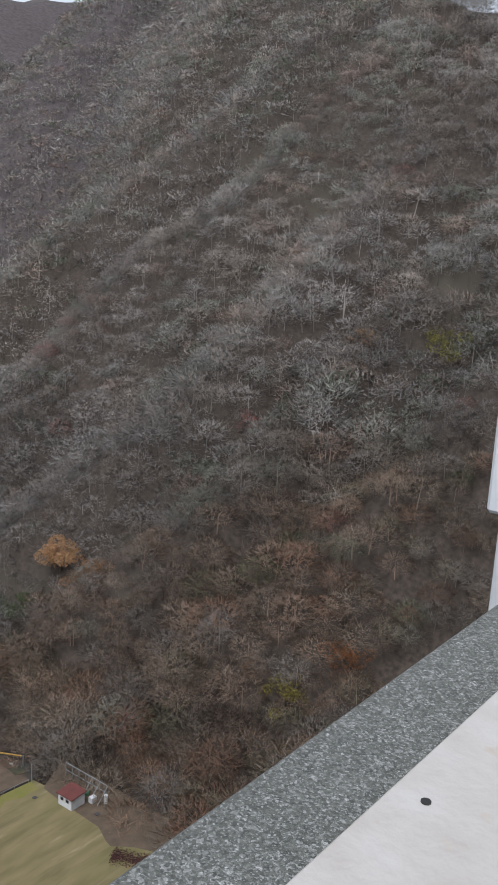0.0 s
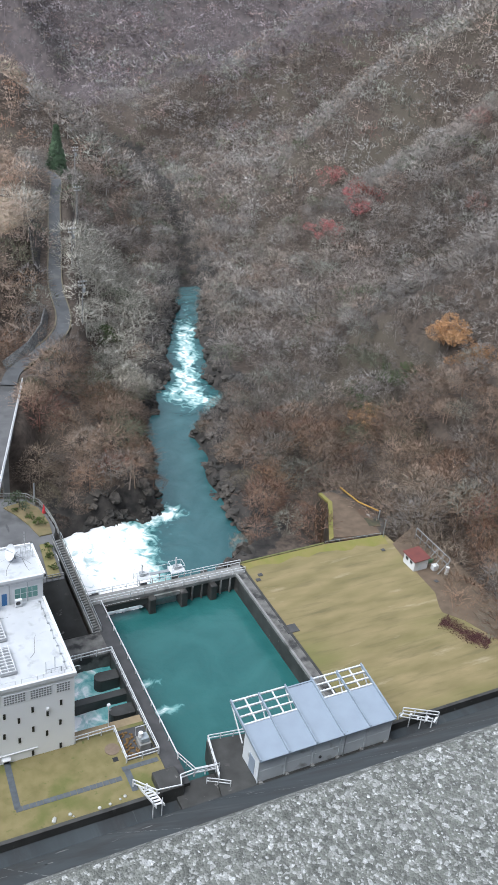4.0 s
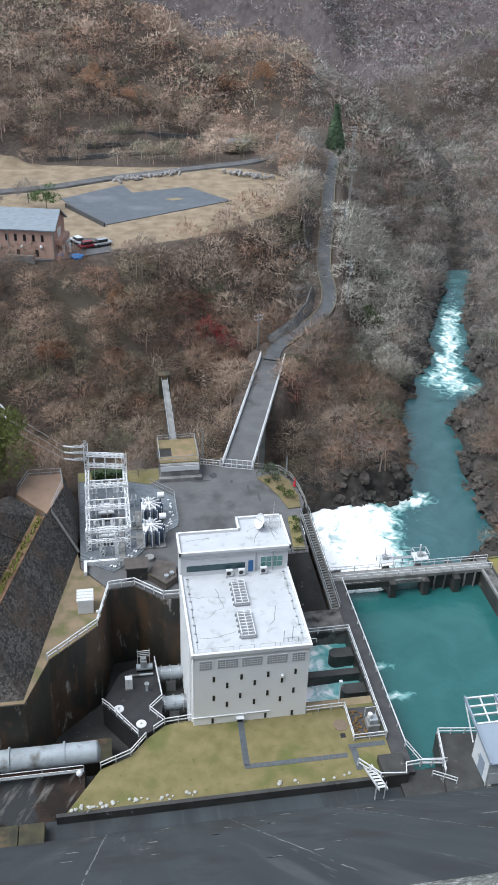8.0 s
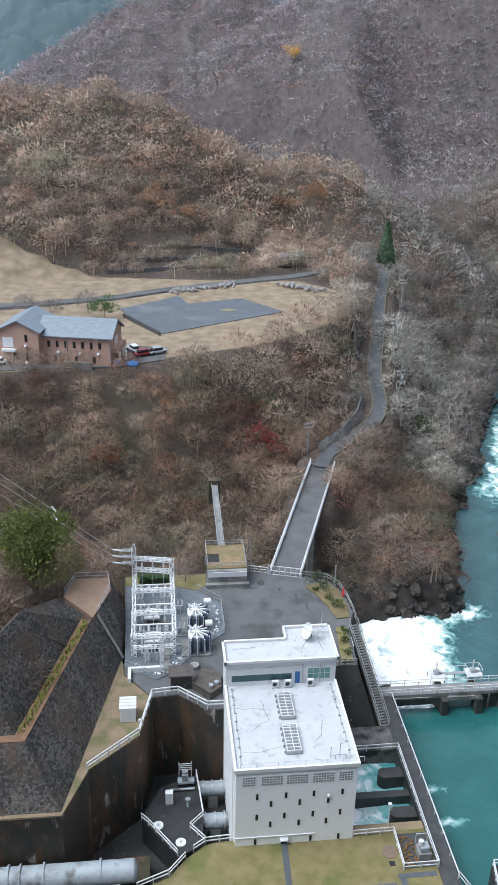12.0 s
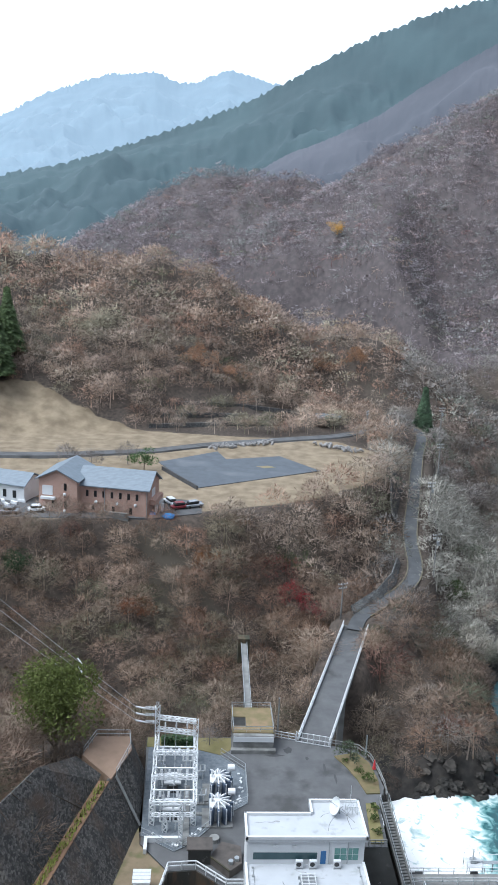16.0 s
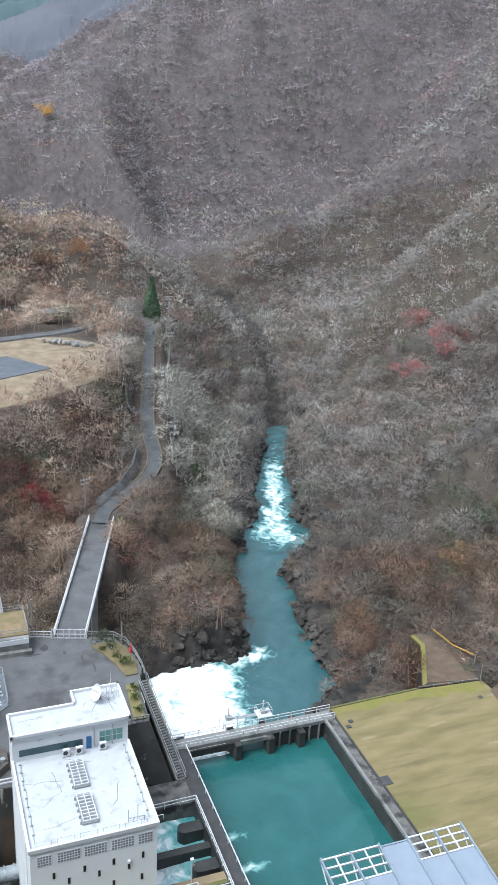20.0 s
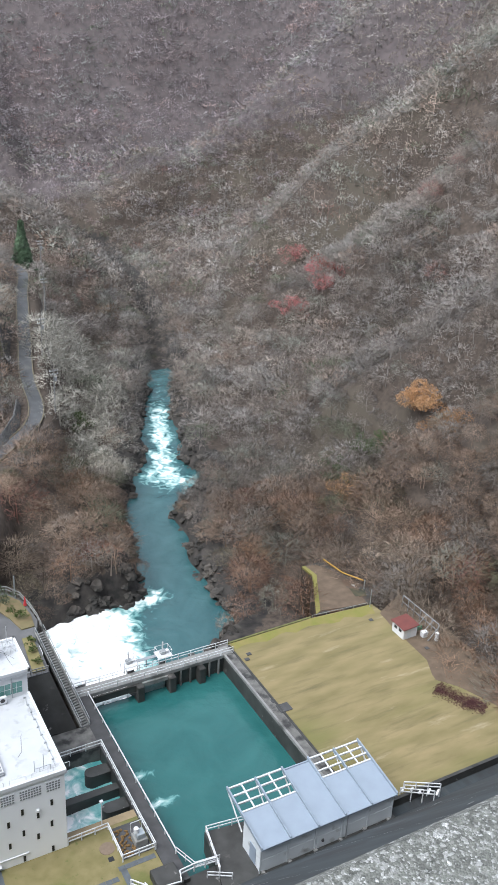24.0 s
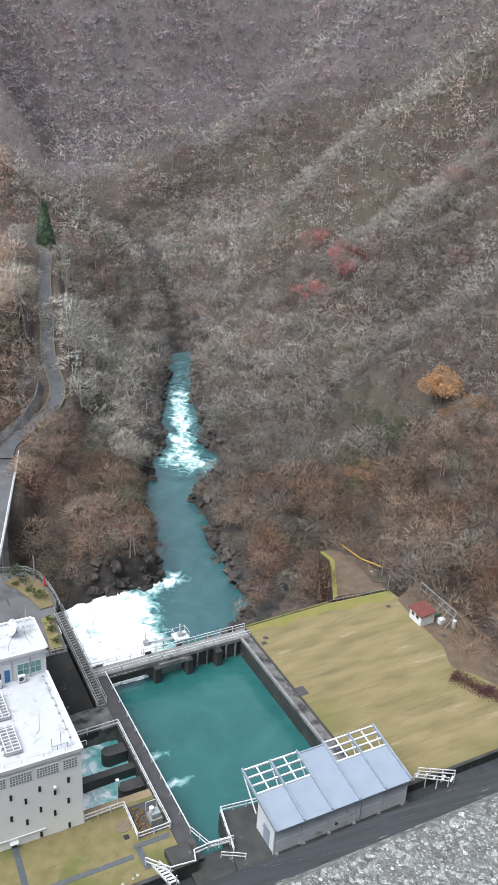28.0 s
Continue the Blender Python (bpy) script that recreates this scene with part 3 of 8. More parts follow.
def scatter(cell, rmin, rmax, keep=0.62, az0=-17, az1=70):
    n = int(2 * rmax / cell)
    i, j = np.meshgrid(np.arange(n), np.arange(n))
    x = (i - n / 2 + rng.uniform(0, 1, i.shape)) * cell
    y = (j + rng.uniform(0, 1, i.shape)) * cell + 20
    x, y = x.ravel(), y.ravel()
    r, az = np.hypot(x, y), np.degrees(np.arctan2(x, y))
    k = (r > rmin) & (r < rmax) & (az > az0) & (az < az1)
    x, y = x[k], y[k]
    z = ground_height(x, y)
    d, hw, _ = near_line(x, y, RIVER)
    slope = np.hypot(ground_height(x + 2, y) - z, ground_height(x, y + 2) - z) / 2
    ok = ((d - hw > 0.7) & (z > -7.7)) | ((y > 236) & (z > -9.5))
    ok &= rng.uniform(size=len(x)) < keep * np.sqrt(1 + np.minimum(slope, 1.4) ** 2)
    for road in (ROAD, UPPER_ROAD):
        ok &= near_line(x, y, road)[0] > 4.2
    ok &= ~inside(x, y, SITE)
    ok &= ~((x > 52) & (x < 68.5) & (y > 94) & (y < 105))
    ok &= ~((x > 14) & (x < 31) & (y > 84) & (y < 119))
    ok &= near_line(x, y, [(18.4, 113.4), (30.9, 151)])[0] > 3.6
    ok &= ~((x > -14) & (x < 3) & (y > 170) & (y < 180))
    ok &= near_line(x, y, [(9.3, 118), (9.7, 143)])[0] > 1.6
    ok &= ~((poly_dist(x, y, [(-190, 170), (-28, 168), (0, 175), (21, 183), (33, 193), (46, 208), (49, 229), (45, 240), (-20, 248), (-60, 263), (-190, 266)]) < 0.1) & (z < 30))
    ok &= (poly_dist(x, y, [(-14, 247), (30, 256), (35, 278), (-8, 270)]) > 0.1) | (rng.uniform(size=len(x)) < 0.22)
    ok &= y > 0.9 * (80 - z) * 0.8 + 3
    return np.stack([x, y, z], -1)[ok]


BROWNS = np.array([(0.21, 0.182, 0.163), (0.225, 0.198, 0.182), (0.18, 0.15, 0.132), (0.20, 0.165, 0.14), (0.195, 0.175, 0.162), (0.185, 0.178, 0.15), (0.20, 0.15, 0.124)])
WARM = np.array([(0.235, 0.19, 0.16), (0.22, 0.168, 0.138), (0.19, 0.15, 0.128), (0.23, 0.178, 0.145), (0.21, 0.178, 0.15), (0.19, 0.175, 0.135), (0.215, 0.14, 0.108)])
# Purple-brown woods with the haze of distance mixed into the tint.
DUSKY_HAZE = np.array([(0.205, 0.178, 0.183), (0.198, 0.17, 0.176), (0.188, 0.162, 0.167), (0.20, 0.165, 0.163), (0.192, 0.176, 0.178), (0.17, 0.172, 0.16), (0.208, 0.16, 0.15)])


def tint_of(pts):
    """Grey twigs on the gorge's right side, warmer oaks below and behind the terrace, dusky woods on the mountain with
    haze painted into their tint.
    """
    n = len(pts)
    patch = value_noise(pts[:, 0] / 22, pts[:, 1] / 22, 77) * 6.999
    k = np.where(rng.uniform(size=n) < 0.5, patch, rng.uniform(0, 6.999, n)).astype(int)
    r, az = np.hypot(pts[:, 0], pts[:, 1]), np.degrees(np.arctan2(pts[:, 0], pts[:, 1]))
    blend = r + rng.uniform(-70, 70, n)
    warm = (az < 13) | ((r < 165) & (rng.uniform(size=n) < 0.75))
    t = np.where((blend > 480)[:, None] & (az < 34)[:, None], DUSKY_HAZE[k] * np.array((1.02, 0.97, 0.97)), np.where(warm[:, None], WARM[k] * np.array((1.04, 0.965, 0.90)) * np.where(az < 13, 1.12, 1.0)[:, None], BROWNS[k]))
    # Tints grow paler and more even with distance, haze put into the colour.
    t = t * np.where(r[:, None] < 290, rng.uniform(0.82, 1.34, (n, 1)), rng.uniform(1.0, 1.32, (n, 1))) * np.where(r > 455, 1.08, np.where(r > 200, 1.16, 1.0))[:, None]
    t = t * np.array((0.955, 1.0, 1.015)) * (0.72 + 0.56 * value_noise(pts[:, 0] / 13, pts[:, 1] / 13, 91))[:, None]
    # Grey-green bank trees, tint raised to make up for light missing there.
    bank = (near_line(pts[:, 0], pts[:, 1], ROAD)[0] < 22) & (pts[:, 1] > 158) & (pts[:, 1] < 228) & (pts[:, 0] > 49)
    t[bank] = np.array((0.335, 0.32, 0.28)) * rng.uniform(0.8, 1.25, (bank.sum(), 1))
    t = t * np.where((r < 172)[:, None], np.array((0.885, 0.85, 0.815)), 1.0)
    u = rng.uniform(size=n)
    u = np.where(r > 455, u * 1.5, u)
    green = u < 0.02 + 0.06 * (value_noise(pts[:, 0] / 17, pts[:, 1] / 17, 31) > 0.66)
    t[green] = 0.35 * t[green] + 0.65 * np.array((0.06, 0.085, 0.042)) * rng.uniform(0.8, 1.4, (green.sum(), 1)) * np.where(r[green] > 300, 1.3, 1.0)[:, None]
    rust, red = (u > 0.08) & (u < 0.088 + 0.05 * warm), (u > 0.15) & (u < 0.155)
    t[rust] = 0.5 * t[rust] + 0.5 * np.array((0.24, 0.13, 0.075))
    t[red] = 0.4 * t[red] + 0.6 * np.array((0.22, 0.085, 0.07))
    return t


def woods(name, cell, rmin, rmax, twigs, width, long, hmin, hmax, label, keep=0.62, az1=70):
    pts = scatter(cell, rmin, rmax, keep, az1=az1)
    protos = [bare_tree(twigs, width, s, long) for s in range(10)]
    d, hw, _ = near_line(pts[:, 0], pts[:, 1], RIVER)
    h = rng.uniform(hmin, hmax, len(pts)) * np.clip(0.35 + (d - hw) / 9, 0.4, 1) * (0.75 + 0.5 * value_noise(pts[:, 0] / 30, pts[:, 1] / 30, 5))
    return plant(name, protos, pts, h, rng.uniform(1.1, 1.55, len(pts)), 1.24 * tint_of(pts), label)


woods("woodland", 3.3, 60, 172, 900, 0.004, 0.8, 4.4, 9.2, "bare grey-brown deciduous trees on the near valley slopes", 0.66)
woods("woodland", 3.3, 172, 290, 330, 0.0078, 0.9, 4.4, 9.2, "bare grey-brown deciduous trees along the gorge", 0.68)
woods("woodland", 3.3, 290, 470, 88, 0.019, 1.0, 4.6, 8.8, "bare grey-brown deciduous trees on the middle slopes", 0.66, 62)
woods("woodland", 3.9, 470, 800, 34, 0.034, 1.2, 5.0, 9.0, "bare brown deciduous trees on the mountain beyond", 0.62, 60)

# ---- dam ----
dam = thing("dam", "tall concrete gravity dam with a stained grey sloping face", "dam", kind="structure")
bm = bmesh.new()
prof = [(-6.0, -14), (61.0, -14), (61.0, -1.0), (58.8, -1.0), (0.62, 71.7), (0.45, 78.4), (-6.0, 78.4)]
X0, X1 = -120, 200
lo = [bm.verts.new((X0, y, z)) for y, z in prof]
hi = [bm.verts.new((X1, y, z)) for y, z in prof]
bm.faces.new(lo)
bm.faces.new(hi[::-1])
for i in range(len(prof)):
    bm.faces.new((lo[i], hi[i], hi[(i + 1) % len(prof)], lo[(i + 1) % len(prof)]))
bmesh.ops.recalc_face_normals(bm, faces=bm.faces)
part("dam_body", bm, M_DAM, dam)
M_AGG = mat("exposed_aggregate", (0.2, 0.205, 0.188), (0.042, 0.046, 0.04), 120, 0.9, stain=(0.16, 0.165, 0.15), stain_scale=30, stain_at=0.54)
an, al = M_AGG.node_tree.nodes, M_AGG.node_tree.links
place = an.new("ShaderNodeNewGeometry").outputs["Position"]
base = an["Principled BSDF"].inputs["Base Color"].links[0].from_socket


def pebbles(scale, lo, hi, below):
    """Stones of one size, each with a grey of its own; returns colour and height."""
    vo = an.new("ShaderNodeTexVoronoi")
    vo.inputs["Scale"].default_value = scale
    al.new(place, vo.inputs["Vector"])
    bw = an.new("ShaderNodeRGBToBW")
    al.new(vo.outputs["Color"], bw.inputs["Color"])
    ramp = an.new("ShaderNodeValToRGB")
    for e, (at, v) in zip([ramp.color_ramp.elements[0], ramp.color_ramp.elements[1], ramp.color_ramp.elements.new(0.68)], ((0.2, lo), (0.92, hi), ((0.68), (lo + hi) * 0.42))):
        e.position, e.color = at, (v * 0.98, v, v * 0.89, 1)
    al.new(bw.outputs["Val"], ramp.inputs["Fac"])
    mx = an.new("ShaderNodeMix")
    mx.data_type = "RGBA"
    mx.inputs[0].default_value = below
    al.new(ramp.outputs["Color"], mx.inputs[6])
    return mx, vo.outputs["Distance"]


fine, high = pebbles(520, 0.05, 0.28, 0.55)
al.new(base, fine.inputs[7])
coarse, tall = pebbles(250, 0.045, 0.5, 0.72)
al.new(fine.outputs[2], coarse.inputs[7])
al.new(coarse.outputs[2], an["Principled BSDF"].inputs["Base Color"])
relief = an.new("ShaderNodeBump")
relief.invert = True
relief.inputs["Strength"].default_value, relief.inputs["Distance"].default_value = 0.5, 0.003
al.new(high, relief.inputs["Height"])
al.new(relief.outputs["Normal"], an["Principled BSDF"].inputs["Normal"])
part("parapet", bx(X0, X1, 0.13, 0.45, 78.4, 79.4, bevel=0.012), M_AGG, dam, "rough exposed-aggregate parapet")

M_CAP = mat("worn_white_sheet", (0.56, 0.53, 0.50), (0.48, 0.44, 0.40), 14, 0.5, bump=0.1, stain=(0.5, 0.42, 0.34), stain_scale=22, stain_at=0.63)
cover = thing("cover_plate", "worn white sheet-metal cover screwed to the parapet top", "cover plate", (0.9, 0.2, 79.4))
part("plate", bx(0.5, 2.6, 0.02, 0.306, 79.402, 79.412, bevel=0.003), M_CAP, cover)
M_BLACK = mat("black_iron", (0.03, 0.028, 0.026), None, 20, 0.5)
part("screw_head", tube(bmesh.new(), (0.835, 0.262, 79.410), (0.835, 0.262, 79.414), 0.006, 10), M_BLACK, cover, "rusty dark screw head")
post = thing("marker_post", "white painted square post fixed to the dam parapet", "post", (1.9, 0.5, 79.0))
part("shaft", bx(1.865, 2.02, 0.452, 0.60, 79.0, 79.46, bevel=0.006), M_WHITE, post)
part("sleeve", bx(1.82, 2.035, 0.452, 0.615, 79.46, 80.3, bevel=0.008), M_WHITE, post)
# pale joints and streaks on the face
M_STREAK = mat("lime_streak", (0.32, 0.32, 0.31), (0.15, 0.15, 0.15), 3, 0.9)
for jx in (-28.5, -15.5, -3, 9.5, 20.2, 31.5, 43, 55):
    b = bmesh.new()
    r = random.Random(int(jx * 10))
    s = 0.0
    while s < 0.62:
        e = s + r.uniform(0.006, 0.03)
        w = r.uniform(0.015, 0.09)
        off = r.uniform(-0.06, 0.06)
        p = [(58.8 - (58.8 - 0.62) * k, -1 + 72.7 * k) for k in (s, e)]
        vs = [b.verts.new((jx + off + dx, y + 0.006, z + 0.006)) for (y, z), dx in ((p[0], -w), (p[0], w), (p[1], w * 0.5), (p[1], -w * 0.5))]
        b.faces.new(vs)
        s = e + (r.uniform(0, 0.03) if r.random() < 0.2 else 0)
    part("joint", b, M_STREAK, dam, "pale lime-streaked joint")
b = bmesh.new()
r = random.Random(5)
for _ in range(60):
    jx, k = r.uniform(-25, 60), r.uniform(0.0, 0.5)
    y, z = 58.8 - (58.8 - 0.62) * k, -1 + 72.7 * k
    n = 7
    c = [b.verts.new((jx + math.cos(i * 6.283 / n) * r.uniform(0.15, 0.9), y + 0.007 - math.sin(i * 6.283 / n) * 0.16 * r.uniform(0.4, 1), z + 0.012 + math.sin(i * 6.283 / n) * 0.2 * r.uniform(0.4, 1))) for i in range(n)]
    b.faces.new(c)
tagged(part("lime_patch", b, M_STREAK, dam, "scattered pale lime stains"), kind="stuff")


# ---- power station site ----
M_STEELW = mat("white_painted_steel", (0.66, 0.67, 0.68), (0.52, 0.53, 0.54), 3, 0.45)
M_STEELG = mat("galvanised_steel", (0.45, 0.47, 0.48), (0.34, 0.36, 0.37), 4, 0.4, 0.6)
M_STAINCONC = mat("blotched_concrete", (0.17, 0.165, 0.155), (0.07, 0.068, 0.065), 0.9, 0.85, bump=0.3, stain=(0.03, 0.03, 0.03), stain_scale=0.45, stain_at=0.5)
M_SOIL = mat("bare_soil", (0.14, 0.10, 0.068), (0.085, 0.062, 0.042), 0.6, 0.95, bump=0.4)
M_DARKROOF = mat("dark_roofing", (0.07, 0.07, 0.072), (0.045, 0.045, 0.047), 0.8, 0.85)
M_DARK = mat("dark_opening", (0.015, 0.016, 0.018), None, 2, 0.4)
M_MOSS = mat("mossy_concrete", (0.07, 0.062, 0.034), (0.03, 0.03, 0.02), 0.7, 0.9, bump=0.4, stain=(0.12, 0.08, 0.05), stain_scale=0.5)
M_ROOFW = mat("white_roof_coating", (0.49, 0.505, 0.53), (0.43, 0.445, 0.465), 0.5, 0.6, stain=(0.36, 0.37, 0.38), stain_scale=0.9, stain_at=0.56)
M_GLASSG = mat("green_tinted_pane", (0.10, 0.22, 0.20), (0.14, 0.3, 0.27), 0.7, 0.08)
M_SLOT = mat("grey_louvre_slot", (0.26, 0.27, 0.28), (0.2, 0.21, 0.22), 3, 0.7)
M_BLUE = mat("blue_door_paint", (0.03, 0.14, 0.34), None, 2, 0.4)
M_PIPE = mat("pale_blue_grey_paint", (0.36, 0.40, 0.43), (0.25, 0.28, 0.30), 0.7, 0.5, stain=(0.13, 0.125, 0.115), stain_scale=0.5, stain_at=0.54)
M_PITWALL = mat("wet_stained_wall", (0.05, 0.045, 0.036), (0.022, 0.022, 0.019), 0.5, 0.55, bump=0.5, bump_scale=1.5, stain=(0.085, 0.052, 0.03), stain_scale=0.3, stain_at=0.47, stretch=(1, 1, 0.3))
overlay(M_PITWALL, (0.115, 0.07, 0.042), 0.7, 0.54, 0.68, (1, 1, 0.4))
overlay(M_PITWALL, (0.36, 0.34, 0.31), 0.55, 0.615, 0.70, (1.0, 1.0, 0.35))
M_SHEDROOF = mat("blue_grey_sheet_roof", (0.27, 0.32, 0.385), (0.24, 0.285, 0.345), 0.5, 0.4)
M_SHEDWALL = mat("grey_sheet_wall", (0.62, 0.65, 0.67), (0.54, 0.57, 0.59), 0.4, 0.5, stain=(0.3, 0.3, 0.29), stain_scale=0.5, stain_at=0.6)
M_RUST = mat("rusty_leaves", (0.22, 0.12, 0.04), (0.10, 0.07, 0.03), 4, 0.95)

bar_mesh = mesh_of("post", [(x, y, z) for z in (0, 1) for x, y in ((-.5, -.5), (.5, -.5), (.5, .5), (-.5, .5))], [(0, 1, 5, 4), (1, 2, 6, 5), (2, 3, 7, 6), (3, 0, 4, 7), (4, 5, 6, 7)], M_STEELW)


def railing(label, pts, h=1.1, gap=2.0, w=0.07, levels=(1.0, 0.5), material=None, name="railing"):
    """Posts and rails along a line of places."""
    root = thing(name, label, "railing", pts[0])
    material = material or M_STEELW
    me = bar_mesh
    if material is not M_STEELW:
        me = bar_mesh.copy()
        me.materials[0] = material
    for p, q in zip(pts, pts[1:]):
        p, q = Vector(p), Vector(q)
        n = max(1, round((q - p).length / gap))
        for k in range(n + (q == Vector(pts[-1]))):
            ob = new("post", me)
            ob.location = p.lerp(q, k / n)
            ob.scale = (w, w, h)
            child(ob, root)
        for f in levels:
            part("rail", beam(bmesh.new(), p + Vector((0, 0, h * f)), q + Vector((0, 0, h * f)), w, w), material, root)
    return root


# blocks of ground held by dark walls
setting("wall_pit", slab(bmesh.new(), [(-45, 69.8), (-11, 69.8), (-8.6, 76), (-3.1, 80.8), (-1.6, 87.3), (1.6, 87.6), (5, 84.6), (7.05, 84.6), (7.05, 95), (-5, 95), (-9, 82), (-16, 76), (-45, 76)], -12, 6.9), M_PITWALL, "tall dark wet retaining wall round the pit", "retaining wall")
setting("ground_strip", slab(bmesh.new(), [(-44, 69.9), (-10.95, 69.9), (-8.55, 76.1), (-3.15, 80.9), (-1.75, 87.35), (-5.1, 91.8), (-5.4, 95), (-12, 72.5), (-44, 72.5)], 6.8, 7.0), mat("tan_soil", (0.24, 0.18, 0.115), (0.15, 0.12, 0.072), 0.6, 0.95, bump=0.4, stain=(0.12, 0.12, 0.05), stain_scale=0.3, stain_at=0.5), "narrow strip of tan bare ground", "ground")
YARD_RING = [(-5, 92), (-1.6, 87.4), (1.6, 87.7), (5, 84.7), (7.1, 84.7), (20.2, 84.7), (20.2, 91.4), (22.6, 91.5), (24.8, 91.5), (25.3, 99.6), (26.6, 103), (26.2, 108), (24.4, 111.6), (20.6, 112.8), (16.2, 114.2), (12.9, 114.6), (12.9, 121.8), (7, 121.8), (6.6, 114.6), (1.5, 114.5), (-5.5, 114.5)]
setting("wall_yard", slab(bmesh.new(), YARD_RING, -12, 6.86), M_DARKCONC, "dark stained retaining wall below the yard", "retaining wall")
setting("yard_pavement", slab(bmesh.new(), YARD_RING, 6.864, YARD), M_ASPHALT, "worn grey asphalt yard with dark patches", "yard")
setting("wall_stairs", slab(bmesh.new(), [(20.2, 88), (24.6, 88), (24.75, 91.4), (20.2, 91.3)], -12, 0.0), M_DARKCONC, "dark rough retaining wall", "retaining wall")
b = bmesh.new()
vs = [b.verts.new(p) for p in ((20.2, 87.6, -1), (27.2, 87.6, -1), (24.9, 99.5, 6.9), (24.8, 91.45, 6.9), (20.2, 91.35, 6.9))]
b.faces.new((vs[0], vs[1], vs[3], vs[4]))
b.faces.new((vs[1], vs[2], vs[3]))
setting("wall_slope", b, M_DARKCONC, "steep dark pitched-stone wall beside the stairs", "retaining wall")
setting("floor_pit", bx(-45, 7.2, 58, 88, -12, -5.6), M_DARKCONC, "dark wet floor of the pit", "floor")
LAWN = [(-7, 61), (-3.4, 66), (-0.1, 67.3), (1.7, 69.4), (3.9, 71.1), (5.6, 71.4), (28.4, 71.2), (28.4, 61)]
setting("wall_lawn", slab(bmesh.new(), LAWN, -12, -0.12), M_DARKCONC, "dark wall below the lawn", "retaining wall")
setting("lawn_front", slab(bmesh.new(), LAWN, -0.116, 0.0), M_LAWN, "winter lawn, yellow-green and worn, before the power house", "lawn")
BIG = [(52.5, 60.4), (80.6, 60.4), (80.6, 72), (79.2, 80.6), (78.7, 91), (78.3, 95.1), (67.4, 95.9), (52.5, 95.4)]
setting("wall_bank", slab(bmesh.new(), BIG, -12, -0.12), M_DARKCONC, "dark river wall below the large lawn", "retaining wall")
M_BIGLAWN = mat("big_winter_lawn", (0.245, 0.195, 0.098), (0.155, 0.13, 0.056), 0.5, 0.95, bump=0.25, bump_scale=10, stain=(0.145, 0.138, 0.048), stain_scale=0.075, stain_at=0.49, detail=12, stretch=(0.3, 1.0, 1))
overlay(M_BIGLAWN, (0.125, 0.106, 0.05), 0.8, 0.52, 0.74, (0.14, 1.0, 1))
overlay(M_BIGLAWN, (0.34, 0.29, 0.19), 0.4, 0.60, 0.74, (0.22, 1.0, 1))
setting("lawn_large", slab(bmesh.new(), BIG, -0.116, 0.0), M_BIGLAWN, "broad winter lawn, straw-coloured with mossy green patches", "lawn")
setting("kerb_river", beam(bmesh.new(), (52.4, 95.55, 0.04), (67.4, 96.05, 0.04), 0.3, 0.2), mat("mossy_kerb", (0.15, 0.15, 0.045), (0.08, 0.085, 0.04), 1, 0.9), "mossy green kerb along the river", "kerb")
M_MOSSGRASS = mat("mossy_grass", (0.16, 0.165, 0.035), (0.21, 0.175, 0.06), 0.5, 0.95, bump=0.4, bump_scale=10)
r = random.Random(31)
edge = [(53 + k * 1.28, 94.1 + 0.35 * math.sin(k * 1.3) + r.uniform(-0.35, 0.35) - (0.12 * max(0, k - 9))) for k in range(20)]
setting("lawn_margin", slab(bmesh.new(), edge + [(78.0, 95.05), (67.4, 95.8), (53, 95.35)], -0.02, 0.006), M_MOSSGRASS, "mossy yellow-green margin of the lawn beside the river", "lawn")
edge = [(78.2, 92.5), (77.6, 88), (77.4, 83.5), (76.9, 79.8), (75.9, 76.8), (75.6, 75.6), (76.2, 74.6), (77.4, 73.0), (78.8, 69), (80, 65)]
setting("ground_patch", slab(bmesh.new(), [(x + r.uniform(-0.3, 0.3), y) for x, y in edge] + [(85, 65), (85, 96)], -0.05, 0.012), M_SOIL, "bare brown soil along the wood's edge", "ground")
b = bmesh.new()
for _ in range(4200):
    f, o = r.uniform(0, 1), max(-1.7, min(1.7, r.gauss(0, 0.75)))
    x, y = 74.2 + 3.4 * f + o * 0.85 + r.gauss(0, 0.15), 74.0 - 6.4 * f + o * 0.5 + 0.4 * math.sin(9 * f) + r.gauss(0, 0.15)
    p, q = Vector((x, y, 0.01)), Vector((r.uniform(-0.16, 0.16), r.uniform(-0.16, 0.16), r.uniform(0.02, 0.14)))
    w = Vector((r.uniform(-0.1, 0.1), r.uniform(-0.1, 0.1), 0.04))
    b.faces.new([b.verts.new(v) for v in (p - w, p + w, p + q)])
tagged(part("shrub_bed", b, mat("dark_red_shrub", (0.085, 0.03, 0.03), (0.05, 0.02, 0.02), 3, 0.95, bump=0.8, bump_scale=9)), "low dark red dormant shrub bed on the lawn", "shrub", kind="stuff")

# dam toe
setting("kerb_toe", bx(-8, 28.4, 60.55, 61.0, -2, 0.12), M_DARKCONC, "dark kerb along the dam toe", "kerb")
b = bmesh.new()
for k in range(14):
    box(b, -9 - (k + 1) * 2.6, -9 - k * 2.6 - 0.08, 57.4, 60.2, -6, 0.2 - 0.1 * (k % 3) + k * 0.12, bevel=0.05)
setting("wall_toe", b, M_MOSS, "mossy brown concrete blocks along the dam toe", "wall")
setting("kerb_lawn", bx(54.6, 81, 60.0, 60.42, -1.5, 0.15), M_DARKCONC, "dark kerb between lawn and dam", "kerb")

